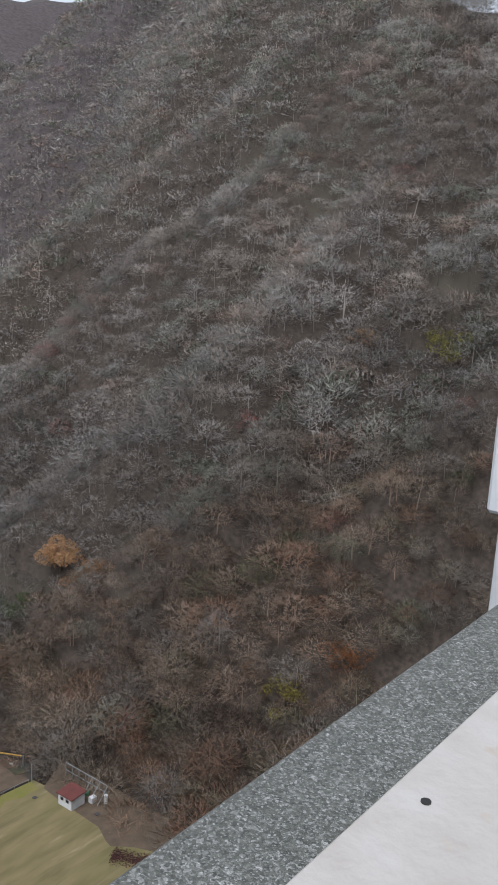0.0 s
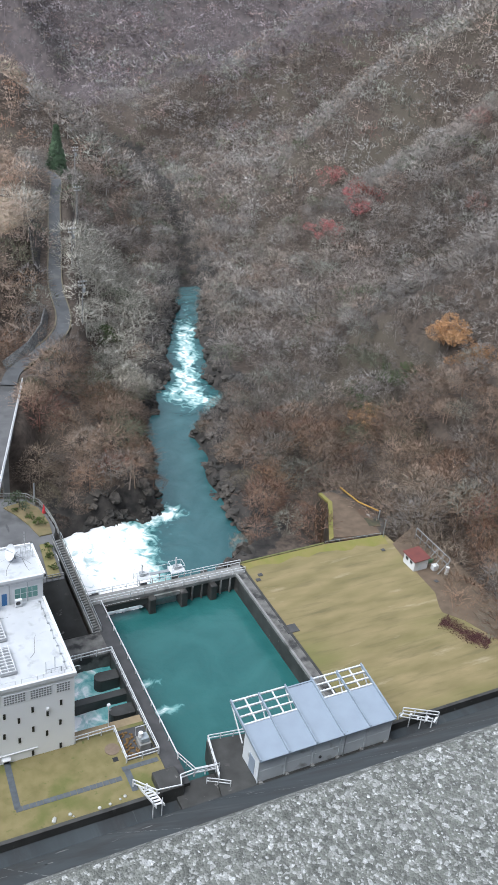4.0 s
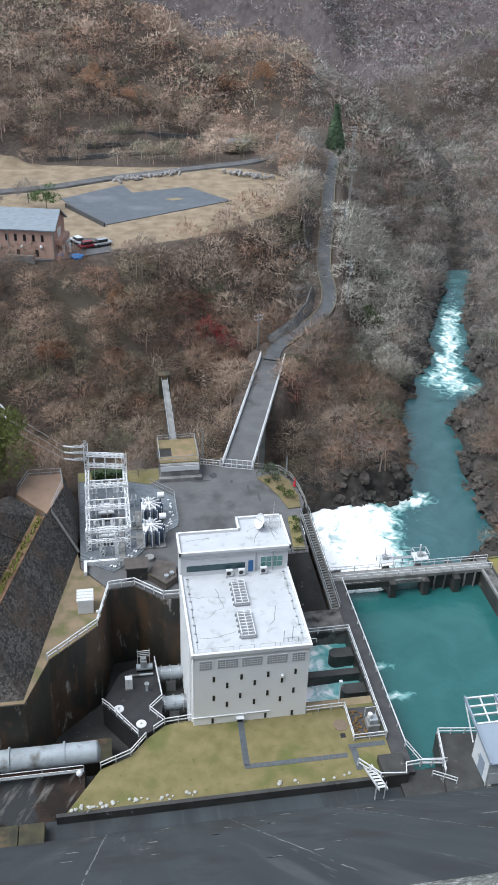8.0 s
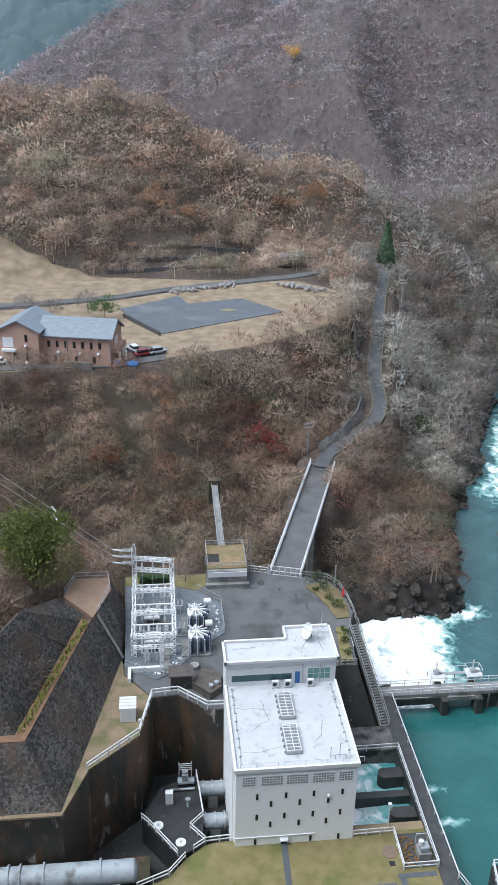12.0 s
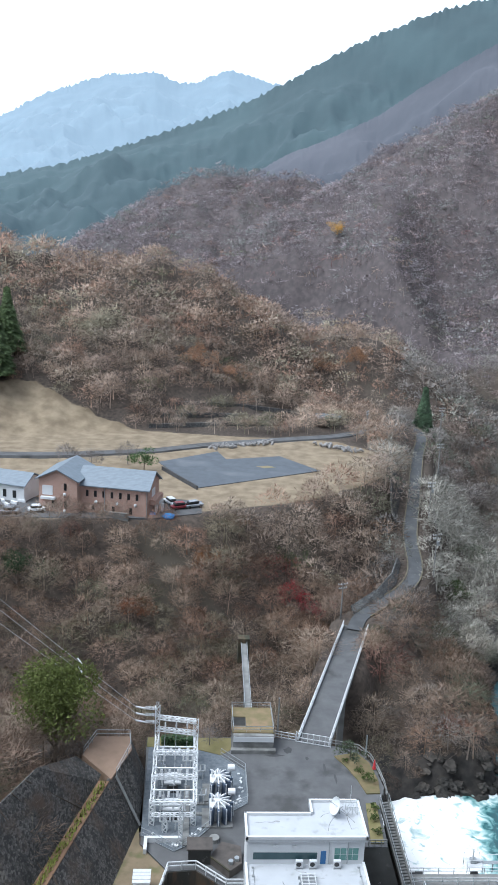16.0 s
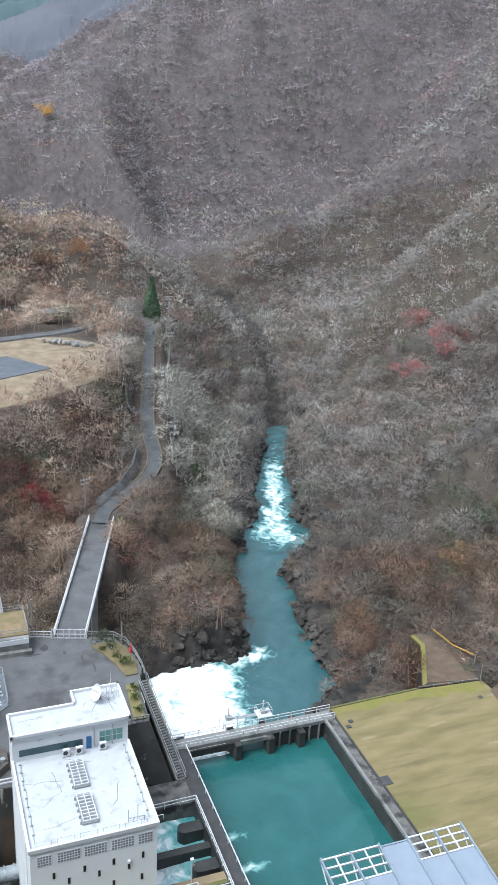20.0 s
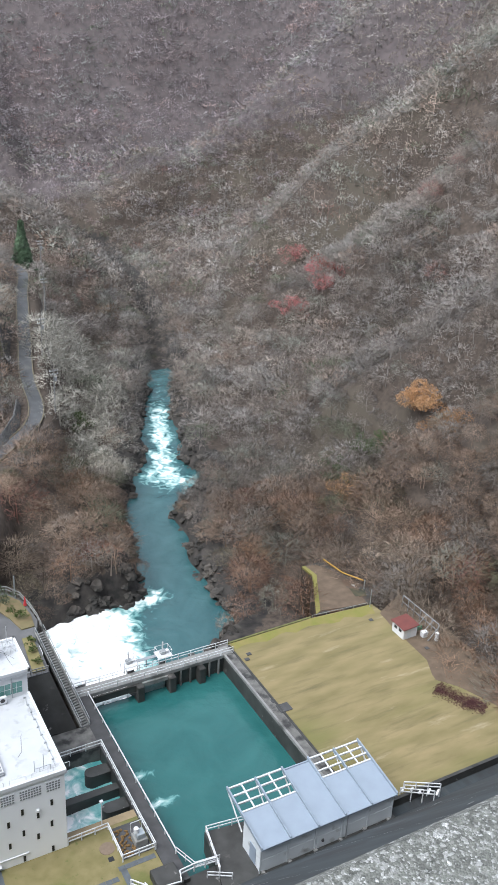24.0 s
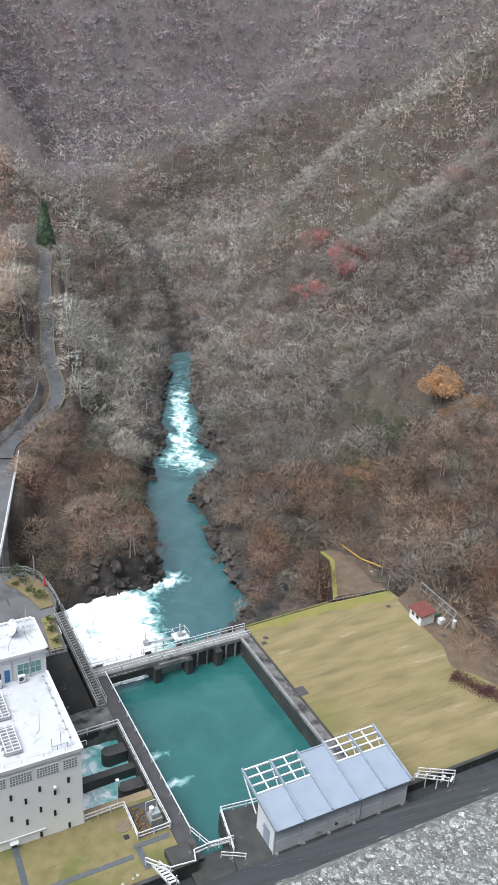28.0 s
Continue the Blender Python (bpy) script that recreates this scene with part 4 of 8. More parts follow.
# ---- power house ----
house = thing("power_house", "large white flat-roofed power station with slit windows", "building", (13.6, 77.6, 0))
part("wall", bx(7.1, 20.1, 70.6, 84.6, -12, 10.55), M_WALL, house)
part("roof", bx(7.0, 20.2, 70.5, 84.1, 10.552, 10.7), M_ROOFW, house)
rim = bmesh.new()
for a in ((6.9, 7.2, 70.4, 84.1), (20.0, 20.3, 70.4, 84.1), (7.2, 20.0, 70.4, 70.7)):
    box(rim, *a, 10.5, 11.0, bevel=0.02)
part("parapet", rim, M_WHITE, house)
for zz, xs in ((7.0, (9.4, 12.5, 15.5, 18.6)), (5.9, (10.9, 14.0, 17.1)), (4.1, (9.4, 12.4, 15.5, 18.5)), (2.95, (10.9, 14.0, 17.0)), (0.5, (9.3, 15.4, 18.5))):
    for x in xs:
        part("slit_window", bx(x - 0.13, x + 0.13, 70.55, 70.61, zz - 0.38, zz + 0.38), M_DARK, house, "narrow dark slit window")
for x0, x1, n in ((7.8, 9.2, 5), (9.8, 12.1, 8), (12.5, 14.8, 8), (15.3, 17.6, 8), (18.1, 19.6, 5)):
    g = part("vent_grille", bx(x0 - 0.05, x1 + 0.05, 70.57, 70.605, 8.55, 9.9), M_WALL, house)
    b = bmesh.new()
    for i in range(n):
        for j in range(4):
            w = (x1 - x0) / n
            box(b, x0 + i * w + 0.04, x0 + (i + 1) * w - 0.04, 70.55, 70.575, 8.62 + j * 0.32, 8.62 + j * 0.32 + 0.2)
    tagged(part("vent_slot", b, M_SLOT, g, "rows of dark vent slots"), kind="stuff")
d = part("door", bx(12.15, 12.75, 70.5, 70.62, 0, 0.75), M_DARK, house)
part("door_hood", bx(12.0, 12.9, 70.1, 70.6, 0.75, 0.85), M_WHITE, house)
part("wall_lamp", bx(16.95, 17.25, 70.3, 70.6, 6.45, 6.8, bevel=0.04), M_WHITE, house)
part("cornice", bx(7.05, 15.9, 70.5, 70.6, 1.15, 1.25), M_WHITE, house)
# upper storey, stepped at the back
ring = [(7.1, 84.1), (20.15, 84.1), (20.15, 90.3), (14.75, 90.3), (14.75, 87.9), (7.1, 87.9)]
part("upper_storey", slab(bmesh.new(), ring, 5, 13.75), M_WHITE, house)
big = [(6.9, 83.8), (20.45, 83.8), (20.45, 90.5), (14.55, 90.5), (14.55, 88.1), (6.9, 88.1)]
part("upper_roof", slab(bmesh.new(), big, 13.75, 14.05), M_ROOFW, house)
b = bmesh.new()
for p, q in zip(big, big[1:] + big[:1]):
    dx, dy = (1 if q[0] > p[0] else -1 if q[0] < p[0] else 0), (1 if q[1] > p[1] else -1 if q[1] < p[1] else 0)
    beam(b, (p[0] - dy * 0.13 , p[1] + dx * 0.13, 14.2), (q[0] - dy * 0.13, q[1] + dx * 0.13, 14.2), 0.26, 0.4)
part("upper_parapet", b, M_WHITE, house)
part("strip_window", bx(7.8, 14.9, 84.05, 84.12, 11.35, 12.2), mat("dark_teal_pane", (0.03, 0.07, 0.08), (0.05, 0.1, 0.11), 0.6, 0.1), house, "long dark strip window")
part("blue_door", bx(15.3, 15.9, 84.03, 84.12, 10.75, 12.4, bevel=0.02), M_BLUE, house, "bright blue steel door")
w = part("window", bx(16.75, 19.55, 84.04, 84.12, 11.2, 12.85), M_WHITE, house)
for i in range(4):
    for j in range(2):
        part("pane", bx(16.82 + i * 0.68, 17.44 + i * 0.68, 84.02, 84.05, 11.28 + j * 0.8, 12.0 + j * 0.8), M_GLASSG, w, "green-tinted pane")
for x in (10.2, 12.4):
    part("wall_lamp", bx(x - 0.2, x + 0.2, 83.95, 84.1, 12.9, 13.15), M_WHITE, house)
for x in (16.2, 18.3):
    part("downpipe", tube(bmesh.new(), (x, 84.0, 10.8), (x, 84.0, 14.3), 0.06, 6), M_STEELG, house)
for k in range(6):
    x = 7.6 + k * 2.3
    b = bmesh.new()
    beam(b, (x, 70.95, 11.35), (x + 1.7, 70.95, 11.35), 0.04)
    for dx in (0, 1.7):
        beam(b, (x + dx, 70.95, 10.7), (x + dx, 70.95, 11.35), 0.04)
    part("roof_rail", b, M_STEELW, house)
for x in (7.75, 19.5):
    b = bmesh.new()
    for k in range(9):
        tube(b, (x + (k % 2) * 0.12, 71.5 + k * 1.35, 10.74), (x + (k % 3) * 0.06, 72.6 + k * 1.35, 10.74), 0.035, 5)
        box(b, x - 0.1, x + 0.15, 72.6 + k * 1.35, 72.75 + k * 1.35, 10.7, 10.85)
    part("roof_conduit", b, M_STEELG, house)
b = bmesh.new()
for x, y, h in ((17.3, 71.7, 1.5), (17.8, 71.5, 0.6), (18.3, 71.8, 1.9), (18.9, 71.4, 0.7)):
    beam(b, (x, y, 10.7), (x, y, 10.7 + h), 0.06)
beam(b, (17.3, 71.6, 11.2), (18.9, 71.6, 11.2), 0.06)
part("lightning_rod", b, M_STEELG, house)
# left side
for y in (72.2, 83.6):
    part("downpipe", tube(bmesh.new(), (6.98, y, -5), (6.98, y, 10.5), 0.12, 8), M_WHITE, house)
for k in range(13):
    part("pilaster", bx(6.95, 7.1, 71.2 + k, 71.5 + k, -5, 10.4), M_WALL, house)


M_GREYPANEL = mat("grey_glazing", (0.30, 0.31, 0.32), (0.24, 0.25, 0.26), 1, 0.4)


def skylight(x, y):
    root = thing("skylight", "slatted white louvre skylight on the power house roof", "skylight", (x, y, 10.7), "roof skylights")
    part("base", bx(x - 0.85, x + 0.85, y - 2.1, y + 2.1, 10.7, 10.95, bevel=0.03), M_GREYPANEL, root)
    for k in range(3):
        part("rail", beam(bmesh.new(), (x - 0.75 + k * 0.75, y - 2.05, 11.25), (x - 0.75 + k * 0.75, y + 2.05, 11.25), 0.09), M_STEELW, root)
    for k in range(9):
        part("slat", beam(bmesh.new(), (x - 0.85, y - 2.0 + k * 0.5, 11.2), (x + 0.85, y - 2.0 + k * 0.5, 11.2), 0.09), M_STEELW, root)
    for k in range(5):
        part("bracket", bx(x - 1.05, x - 0.85, y - 1.9 + k * 0.9, y - 1.8 + k * 0.9, 10.7, 11.1), M_STEELG, root)
    return root


s1 = skylight(13.55, 74.6)
copy_thing(s1, Matrix.Translation((13.65, 80.0, 10.7)))


def aircon(x, y):
    root = thing("air_conditioner", "white outdoor air-conditioning unit on the roof", "air conditioner", (x, y, 10.7), "roof air conditioners")
    part("body", bx(x - 0.4, x + 0.4, y - 0.2, y + 0.2, 10.8, 11.7, bevel=0.03), M_WHITE, root)
    part("fan_grille", tube(bmesh.new(), (x - 0.08, y - 0.2, 11.3), (x - 0.08, y - 0.23, 11.3), 0.28, 12), M_DARKROOF, root)
    for dx in (-0.35, 0.35):
        part("foot", bx(x + dx - 0.05, x + dx + 0.05, y - 0.25, y + 0.25, 10.7, 10.8), M_STEELG, root)
    return root


ac = aircon(12.9, 83.5)
for x in (14.4, 17.1):
    copy_thing(ac, Matrix.Translation((x, 83.5, 10.7)))
dish = thing("satellite_dish", "white parabolic dish aerial on the upper roof", "satellite dish", (18.0, 88.2, 14.05))
b = bmesh.new()
bmesh.ops.create_uvsphere(b, u_segments=16, v_segments=10, radius=1.25)
bmesh.ops.delete(b, geom=[v for v in b.verts if v.co.z > -0.55], context="VERTS")
for v in b.verts:
    v.co.z += 1.25
b.transform(Matrix.Translation((17.6, 88.1, 15.1)) @ Euler((radians(12), radians(-62), 0)).to_matrix().to_4x4() @ Matrix.Diagonal((1, 1, 0.8, 1)))
bmesh.ops.solidify(b, geom=b.faces, thickness=0.04)
part("reflector", b, M_WHITE, dish)
part("mast", tube(bmesh.new(), (17.9, 88.3, 14.05), (17.75, 88.2, 15.2), 0.09), M_STEELG, dish)
part("feed_arm", beam(bmesh.new(), (17.6, 88.1, 15.1), (16.6, 88.4, 15.7), 0.06), M_STEELG, dish)
M_CRACK = mat("crack_filler", (0.17, 0.17, 0.17), (0.24, 0.24, 0.24), 3, 0.9)
r = random.Random(12)
for k, (x, y, dx, dy, n, z) in enumerate(((7.6, 80.2, 0.9, -0.05, 7, 10.703), (9.2, 76.3, 0.8, 0.2, 5, 10.703), (8.0, 73.4, 0.9, 0.1, 6, 10.703), (15.5, 81.9, -0.7, 0.3, 5, 10.703), (10.9, 81.4, 0.3, -0.9, 4, 10.703), (16.3, 74.5, 0.5, 0.9, 5, 10.703), (15.6, 87.6, 0.8, 0.5, 5, 14.053), (17.2, 89.6, 0.5, -0.9, 5, 14.053), (16.2, 85.3, 0.5, 0.8, 6, 14.053), (18.9, 85.4, -0.3, 0.9, 5, 14.053), (8.0, 86.6, 0.9, 0.1, 5, 14.053))):
    b = bmesh.new()
    p = Vector((x, y, z))
    for _ in range(n):
        q = p + Vector((dx + r.uniform(-0.35, 0.35), dy + r.uniform(-0.45, 0.45), 0)) * 0.75
        w = (q - p).orthogonal().normalized()
        w = Vector((-(q - p).y, (q - p).x, 0)).normalized() * r.uniform(0.02, 0.045)
        b.faces.new([b.verts.new(v) for v in (p - w, q - w, q + w, p + w)])
        p = q
    part("crack", b, M_CRACK, house, "dark crack in the roof coating")
ant = thing("aerial_frame", "white lattice aerial frame on the upper roof", "aerial", (19.4, 88.4, 14.05))
for x in (18.7, 19.3, 19.9):
    for y in (88.0, 89.0):
        part("leg", beam(bmesh.new(), (x, y, 14.05), (x, y, 15.1), 0.06), M_STEELW, ant)
for y in (88.0, 89.0):
    part("bar", beam(bmesh.new(), (18.7, y, 15.1), (19.9, y, 15.1), 0.06), M_STEELW, ant)
    part("brace", beam(bmesh.new(), (18.7, y, 14.1), (19.3, y, 15.1), 0.05), M_STEELW, ant)
    part("brace", beam(bmesh.new(), (19.3, y, 15.1), (19.9, y, 14.1), 0.05), M_STEELW, ant)
part("rod", tube(bmesh.new(), (19.2, 89.0, 15.1), (19.2, 89.0, 17.2), 0.03, 5), M_STEELW, ant)

# ---- stilling basin ----
basin = thing("basin", "rectangular concrete stilling basin with pale coping walls", "basin", (40, 80, 0), kind="structure")
part("left_wall", bx(28.45, 30.3, 61, 95.6, -12, -0.15), M_DARKCONC, basin)
part("right_wall", bx(50.9, 52.45, 61.5, 95.6, -12, -0.15), M_DARKCONC, basin)
part("left_walkway", bx(28.45, 30.3, 61, 95.6, -0.148, 0), M_DARKROOF, basin)
part("right_walkway", bx(50.9, 52.45, 61.5, 95.6, -0.148, 0), M_STAINCONC, basin)
part("near_wall", bx(28.4, 53, 57, 61.6, -12, -0.5), M_DARKCONC, basin)
part("coping", bx(50.75, 51.05, 61.5, 95.0, -0.3, 0.18, bevel=0.02), M_CONC, basin)
part("coping", bx(52.3, 52.6, 61.5, 95.0, -0.3, 0.12, bevel=0.02), M_DARKCONC, basin)
for x in (30.22,):
    railing("low white rail along the basin wall", [(x, 64.5, 0), (x, 93.2, 0)], 0.7, 3.0, 0.12, (1.0,))
railing("white two-bar railing beside the tailrace", [(20.6, 83.4, 0), (28.6, 83.5, 0), (28.5, 70.9, 0), (28.5, 66, 0)], 1.0, 2.0, 0.1, (1.0, 0.5))
railing("white two-bar railing round the valve pit", [(20.2, 70.7, 0), (24.8, 70.8, 0), (24.7, 66.0, 0), (28.4, 66.0, 0)], 1.0, 1.8, 0.1, (1.0, 0.5))
railing("white hand rail at the basin's lower corner", [(30.22, 64.5, 0), (31.2, 61.8, 0), (34.0, 61.5, 0)], 1.0, 1.5, 0.07, (1.0, 0.5))
# tailrace bays
setting("wall_tailrace", bx(20.1, 28.45, 83.6, 87.8, -12, -0.01), M_STAINCONC, "stained concrete deck by the tailrace", "deck")
setting("tailrace_divider", bx(20.1, 28.45, 76.9, 77.9, -12, -0.9), M_DARKCONC, "concrete dividing wall in the tailrace", "wall")
setting("kerb_tailrace", bx(20.1, 28.4, 71.2, 72.3, -12, 0.02), mat("tan_concrete", (0.3, 0.23, 0.14), (0.22, 0.17, 0.1), 1, 0.9), "tan strip beside the tailrace", "kerb")
for y in (74.3, 80.4):
    b = bx(26.2, 28.4, y - 0.82, y + 0.82, -12, -0.6)
    tube(b, (26.2, y, -12), (26.2, y, -0.58), 0.82, 16)
    tagged(part("pier", b, M_DARKCONC), "dark rounded concrete pier in the tailrace", "pier", "tailrace piers", "structure")


M_TAIL = water_mat("tailrace_water", (0.10, 0.36, 0.36), (0.28, 0.55, 0.55), 0.6, 1.0, 1.5)


def tail_foam(x, y):
    return np.clip(1.0 - (x - 20) / 16, 0.4, 1.0)


wet_sheet("water_tailrace", lambda x, y: x > 0, 20.1, 28.6, 72, 84, 0.5, -2.3, M_TAIL, tail_foam, "pale foaming turquoise water in the tailrace")
# weir with gates
weir = thing("weir", "concrete gate weir with a walkway across the basin's outlet", "weir", (40, 94, 0), kind="structure")
part("deck", bx(28.6, 52.3, 93.3, 95.2, -0.5, 0.06, bevel=0.03), M_CONC, weir)
for x in (30.4, 37.6, 42.4, 47):
    part("pier", bx(x - 0.5, x + 0.5, 92.3, 96.5, -12, -0.5, bevel=0.1), M_DARKCONC, weir)
part("sill_wall", bx(42.9, 51, 93.6, 94.6, -12, -0.5), M_DARKCONC, weir)
part("gate", bx(38.2, 41.8, 93.9, 94.2, -9, -1.3), M_STEELG, weir, "weathered steel sluice gate")
part("lintel", bx(30.9, 37.1, 93.0, 93.3, -1.5, -0.5), M_DARKCONC, weir)
part("lintel", bx(38.1, 41.9, 93.0, 93.3, -1.1, -0.5), M_CONC, weir)
for x in (44, 45.5, 48.5, 50):
    part("gate_guide", bx(x - 0.1, x + 0.1, 93.2, 93.5, -4, -0.5), M_CONC, weir)
b = bmesh.new()
n = 14
rows = []
for j in range(9):
    f = j / 8
    rows.append([b.verts.new((31 + 6 * i / n, 94.3 + f * 5.5, -3.2 - 4.9 * f ** 1.6 + 0.25 * noise.noise(Vector((i * 0.9, j * 0.9, 3))))) for i in range(n + 1)])
for j in range(8):
    for i in range(n):
        b.faces.new((rows[j][i], rows[j][i + 1], rows[j + 1][i + 1], rows[j + 1][i]))
M_FOAM = mat("white_foam", (0.86, 0.9, 0.9), (0.7, 0.82, 0.82), 1.5, 0.7, bump=0.6, bump_scale=3)
setting("water_fall", b, M_FOAM, "white water spilling through the open gate", "water")
for y in (93.35, 95.15):
    railing("white railing along the weir walkway", [(28.6, y, 0), (52.3, y, 0)], 1.0, 2.0, 0.08, (1.0, 0.55))


def hoist(x, y):
    root = thing("gate_hoist", "white electric gate hoist with a tall spindle cover", "hoist", (x, y, 0), "weir gate hoists")
    part("platform", bx(x - 1.1, x + 1.1, y - 0.9, y + 0.9, 0.9, 1.0), M_STEELW, root)
    for dx in (-1, 1):
        for dy in (-0.8, 0.8):
            part("leg", beam(bmesh.new(), (x + dx, y + dy, 0), (x + dx, y + dy, 1.0), 0.1), M_STEELW, root)
            part("rail_post", beam(bmesh.new(), (x + dx, y + dy, 1.0), (x + dx, y + dy, 1.9), 0.05), M_STEELW, root)
    for dy in (-0.8, 0.8):
        part("rail", beam(bmesh.new(), (x - 1, y + dy, 1.9), (x + 1, y + dy, 1.9), 0.05), M_STEELW, root)
    for dx in (-1, 1):
        part("rail", beam(bmesh.new(), (x + dx, y - 0.8, 1.9), (x + dx, y + 0.8, 1.9), 0.05), M_STEELW, root)
    part("gearbox", bx(x - 0.45, x + 0.35, y - 0.35, y + 0.35, 1.0, 1.6, bevel=0.06), M_STEELG, root)
    part("motor", tube(bmesh.new(), (x + 0.35, y, 1.35), (x + 0.85, y, 1.35), 0.2, 10), M_WHITE, root)
    part("spindle_cover", tube(bmesh.new(), (x - 0.1, y, 1.6), (x - 0.1, y, 3.0), 0.11, 8), M_STEELW, root)
    return root


h1 = hoist(37.3, 96.2)
copy_thing(h1, Matrix.Translation((42.5, 96.2, 0)))
foot = thing("footbridge", "narrow pale catwalk between the two gate hoists", "catwalk", (39.9, 96.2, 0.9))
part("deck", bx(38.4, 41.4, 95.9, 96.5, 0.92, 0.98), M_STEELG, foot)
part("rail", beam(bmesh.new(), (38.4, 96.5, 1.9), (41.4, 96.5, 1.9), 0.05), M_STEELW, foot)
part("strut", beam(bmesh.new(), (39.9, 96.2, -0.5), (39.9, 96.2, 0.92), 0.12), M_STEELG, foot)

# stairs from the yard to the basin deck
st = thing("stairs", "long dark concrete stairs with pale hand rails down to the basin", "stairs", (27, 94, 0))
A0, A1 = Vector((26.0, 100.2, YARD)), Vector((28.0, 87.7, 0.0))
dirn = (A1 - A0)
dirn.z = 0
side = Vector((dirn.y, -dirn.x, 0)).normalized() * 0.6
tread = mesh_of("step", [(x, y, z) for z in (-0.5, 0) for x, y in ((-.6, -.17), (.6, -.17), (.6, .17), (-.6, .17))], [(0, 1, 5, 4), (1, 2, 6, 5), (2, 3, 7, 6), (3, 0, 4, 7), (4, 5, 6, 7)], mat("stair_concrete", (0.2, 0.2, 0.19), (0.1, 0.1, 0.1), 2, 0.9))
ang = math.atan2(dirn.y, dirn.x) - math.pi / 2
for k in range(38):
    ob = new("step", tread)
    ob.matrix_basis = Matrix.Translation(A0.lerp(A1, (k + 0.5) / 38)) @ Matrix.Rotation(ang, 4, "Z")
    child(ob, st)
for s in (-1, 1):
    part("string", beam(bmesh.new(), A0 + side * s + Vector((0, 0, 0.1)), A1 + side * s + Vector((0, 0, 0.1)), 0.18, 0.5), M_CONC, st)
    part("hand_rail", beam(bmesh.new(), A0 + side * s + Vector((0, 0, 1.1)), A1 + side * s + Vector((0, 0, 1.1)), 0.07), M_STEELG, st)
    for k in range(9):
        p = A0.lerp(A1, k / 8) + side * s
        part("rail_post", beam(bmesh.new(), p, p + Vector((0, 0, 1.1)), 0.06), M_STEELG, st)
b = bmesh.new()
vs = [b.verts.new(p) for p in ((28.3, 88, 0), (28.6, 95.6, -0.2), (31.2, 97.5, -7.5), (30, 108, -8.2), (26.8, 103, 5.8), (26.6, 100, 6.5), (24.9, 99.5, -9), (26, 88, -9))]
b.faces.new((vs[0], vs[1], vs[4], vs[5]))
b.faces.new((vs[1], vs[2], vs[3], vs[4]))
b.faces.new((vs[0], vs[5], vs[6], vs[7]))
setting("wall_river", b, mat("brown_stained_concrete", (0.15, 0.13, 0.11), (0.07, 0.06, 0.055), 0.7, 0.9, stain=(0.25, 0.14, 0.07), stain_scale=0.4), "dark brown-stained river wall", "retaining wall")

# valve pit, machine, manhole, path
vp = thing("valve_pit", "sunken pit with rusty dead plants and gravel", "pit", (26.5, 68.3, 0))
part("bed", bx(24.85, 28.3, 66.2, 70.7, 0.0, 0.03), M_DARKROOF, vp)
b = bmesh.new()
r = random.Random(8)
for _ in range(60):
    x, y = r.uniform(25, 26.6), r.uniform(66.4, 70.2)
    bmesh.ops.create_icosphere(b, subdivisions=1, radius=r.uniform(0.08, 0.22), matrix=Matrix.Translation((x, y, 0.1)))
tagged(part("dead_plant", b, M_RUST, vp, "rust-coloured dead plants"), kind="stuff")
mc = thing("valve_actuator", "white and grey valve actuator on a concrete plinth", "machine", (27.3, 67.8, 0))
part("plinth", bx(26.6, 28.0, 67.0, 68.5, 0.03, 0.9, bevel=0.04), M_CONC, mc)
part("gearbox", bx(26.8, 27.8, 67.2, 68.2, 0.9, 1.6, bevel=0.08), M_PIPE, mc)
part("motor", tube(bmesh.new(), (26.9, 67.7, 1.6), (26.9, 67.7, 2.2), 0.28, 10), M_WHITE, mc)
for dx in (0, 1.3):
    part("guard_post", beam(bmesh.new(), (26.6 + dx, 68.6, 0.9), (26.6 + dx, 68.6, 2.2), 0.06), M_STEELW, mc)
part("guard_rail", beam(bmesh.new(), (26.6, 68.6, 2.2), (27.9, 68.6, 2.2), 0.06), M_STEELW, mc)
mh = thing("manhole", "round brown concrete manhole cover in the lawn", "manhole", (23.8, 68.4, 0))
part("cover", tube(bmesh.new(), (23.8, 68.4, 0.0), (23.8, 68.4, 0.06), 0.85, 20), mat("brown_concrete", (0.2, 0.15, 0.11), None, 3, 0.9), mh)
part("grate", bx(23.4, 24.0, 66.6, 67.2, 0.0, 0.04), M_DARK, mh)
M_SLATE = mat("slate_path", (0.10, 0.115, 0.13), (0.07, 0.08, 0.09), 1.5, 0.8)
path = thing("path", "grey slab path across the lawn", "path", (16, 64.4, 0), kind="structure")
pm = mesh_of("slab", [(x, y, z) for z in (0, 0.03) for x, y in ((-.34, -.3), (.34, -.3), (.34, .3), (-.34, .3))], [(0, 1, 5, 4), (1, 2, 6, 5), (2, 3, 7, 6), (3, 0, 4, 7), (4, 5, 6, 7)], M_SLATE)
for k in range(12):
    ob = new("slab", pm)
    ob.location = (12.5 - 0.02 * k, 70.3 - k * 0.52, 0)
    child(ob, path)
for k in range(16):
    ob = new("slab", pm)
    ob.location = (12.4 + k * 0.72, 64.2, 0)
    child(ob, path)
for k in range(6):
    ob = new("slab", pm)
    ob.location = (24.3 + k * 0.7, 65.3, 0)
    child(ob, path)
for k in range(5):
    ob = new("slab", pm)
    ob.location = (24.4, 64.8 - k * 0.6, 0)
    child(ob, path)
lp = thing("lamp_post", "slim white lamp post beside the tailrace", "lamp post", (24.4, 71.6, 0))
part("pole", tube(bmesh.new(), (24.4, 71.7, 0), (24.4, 71.7, 3.4), 0.06, 6), M_STEELW, lp)
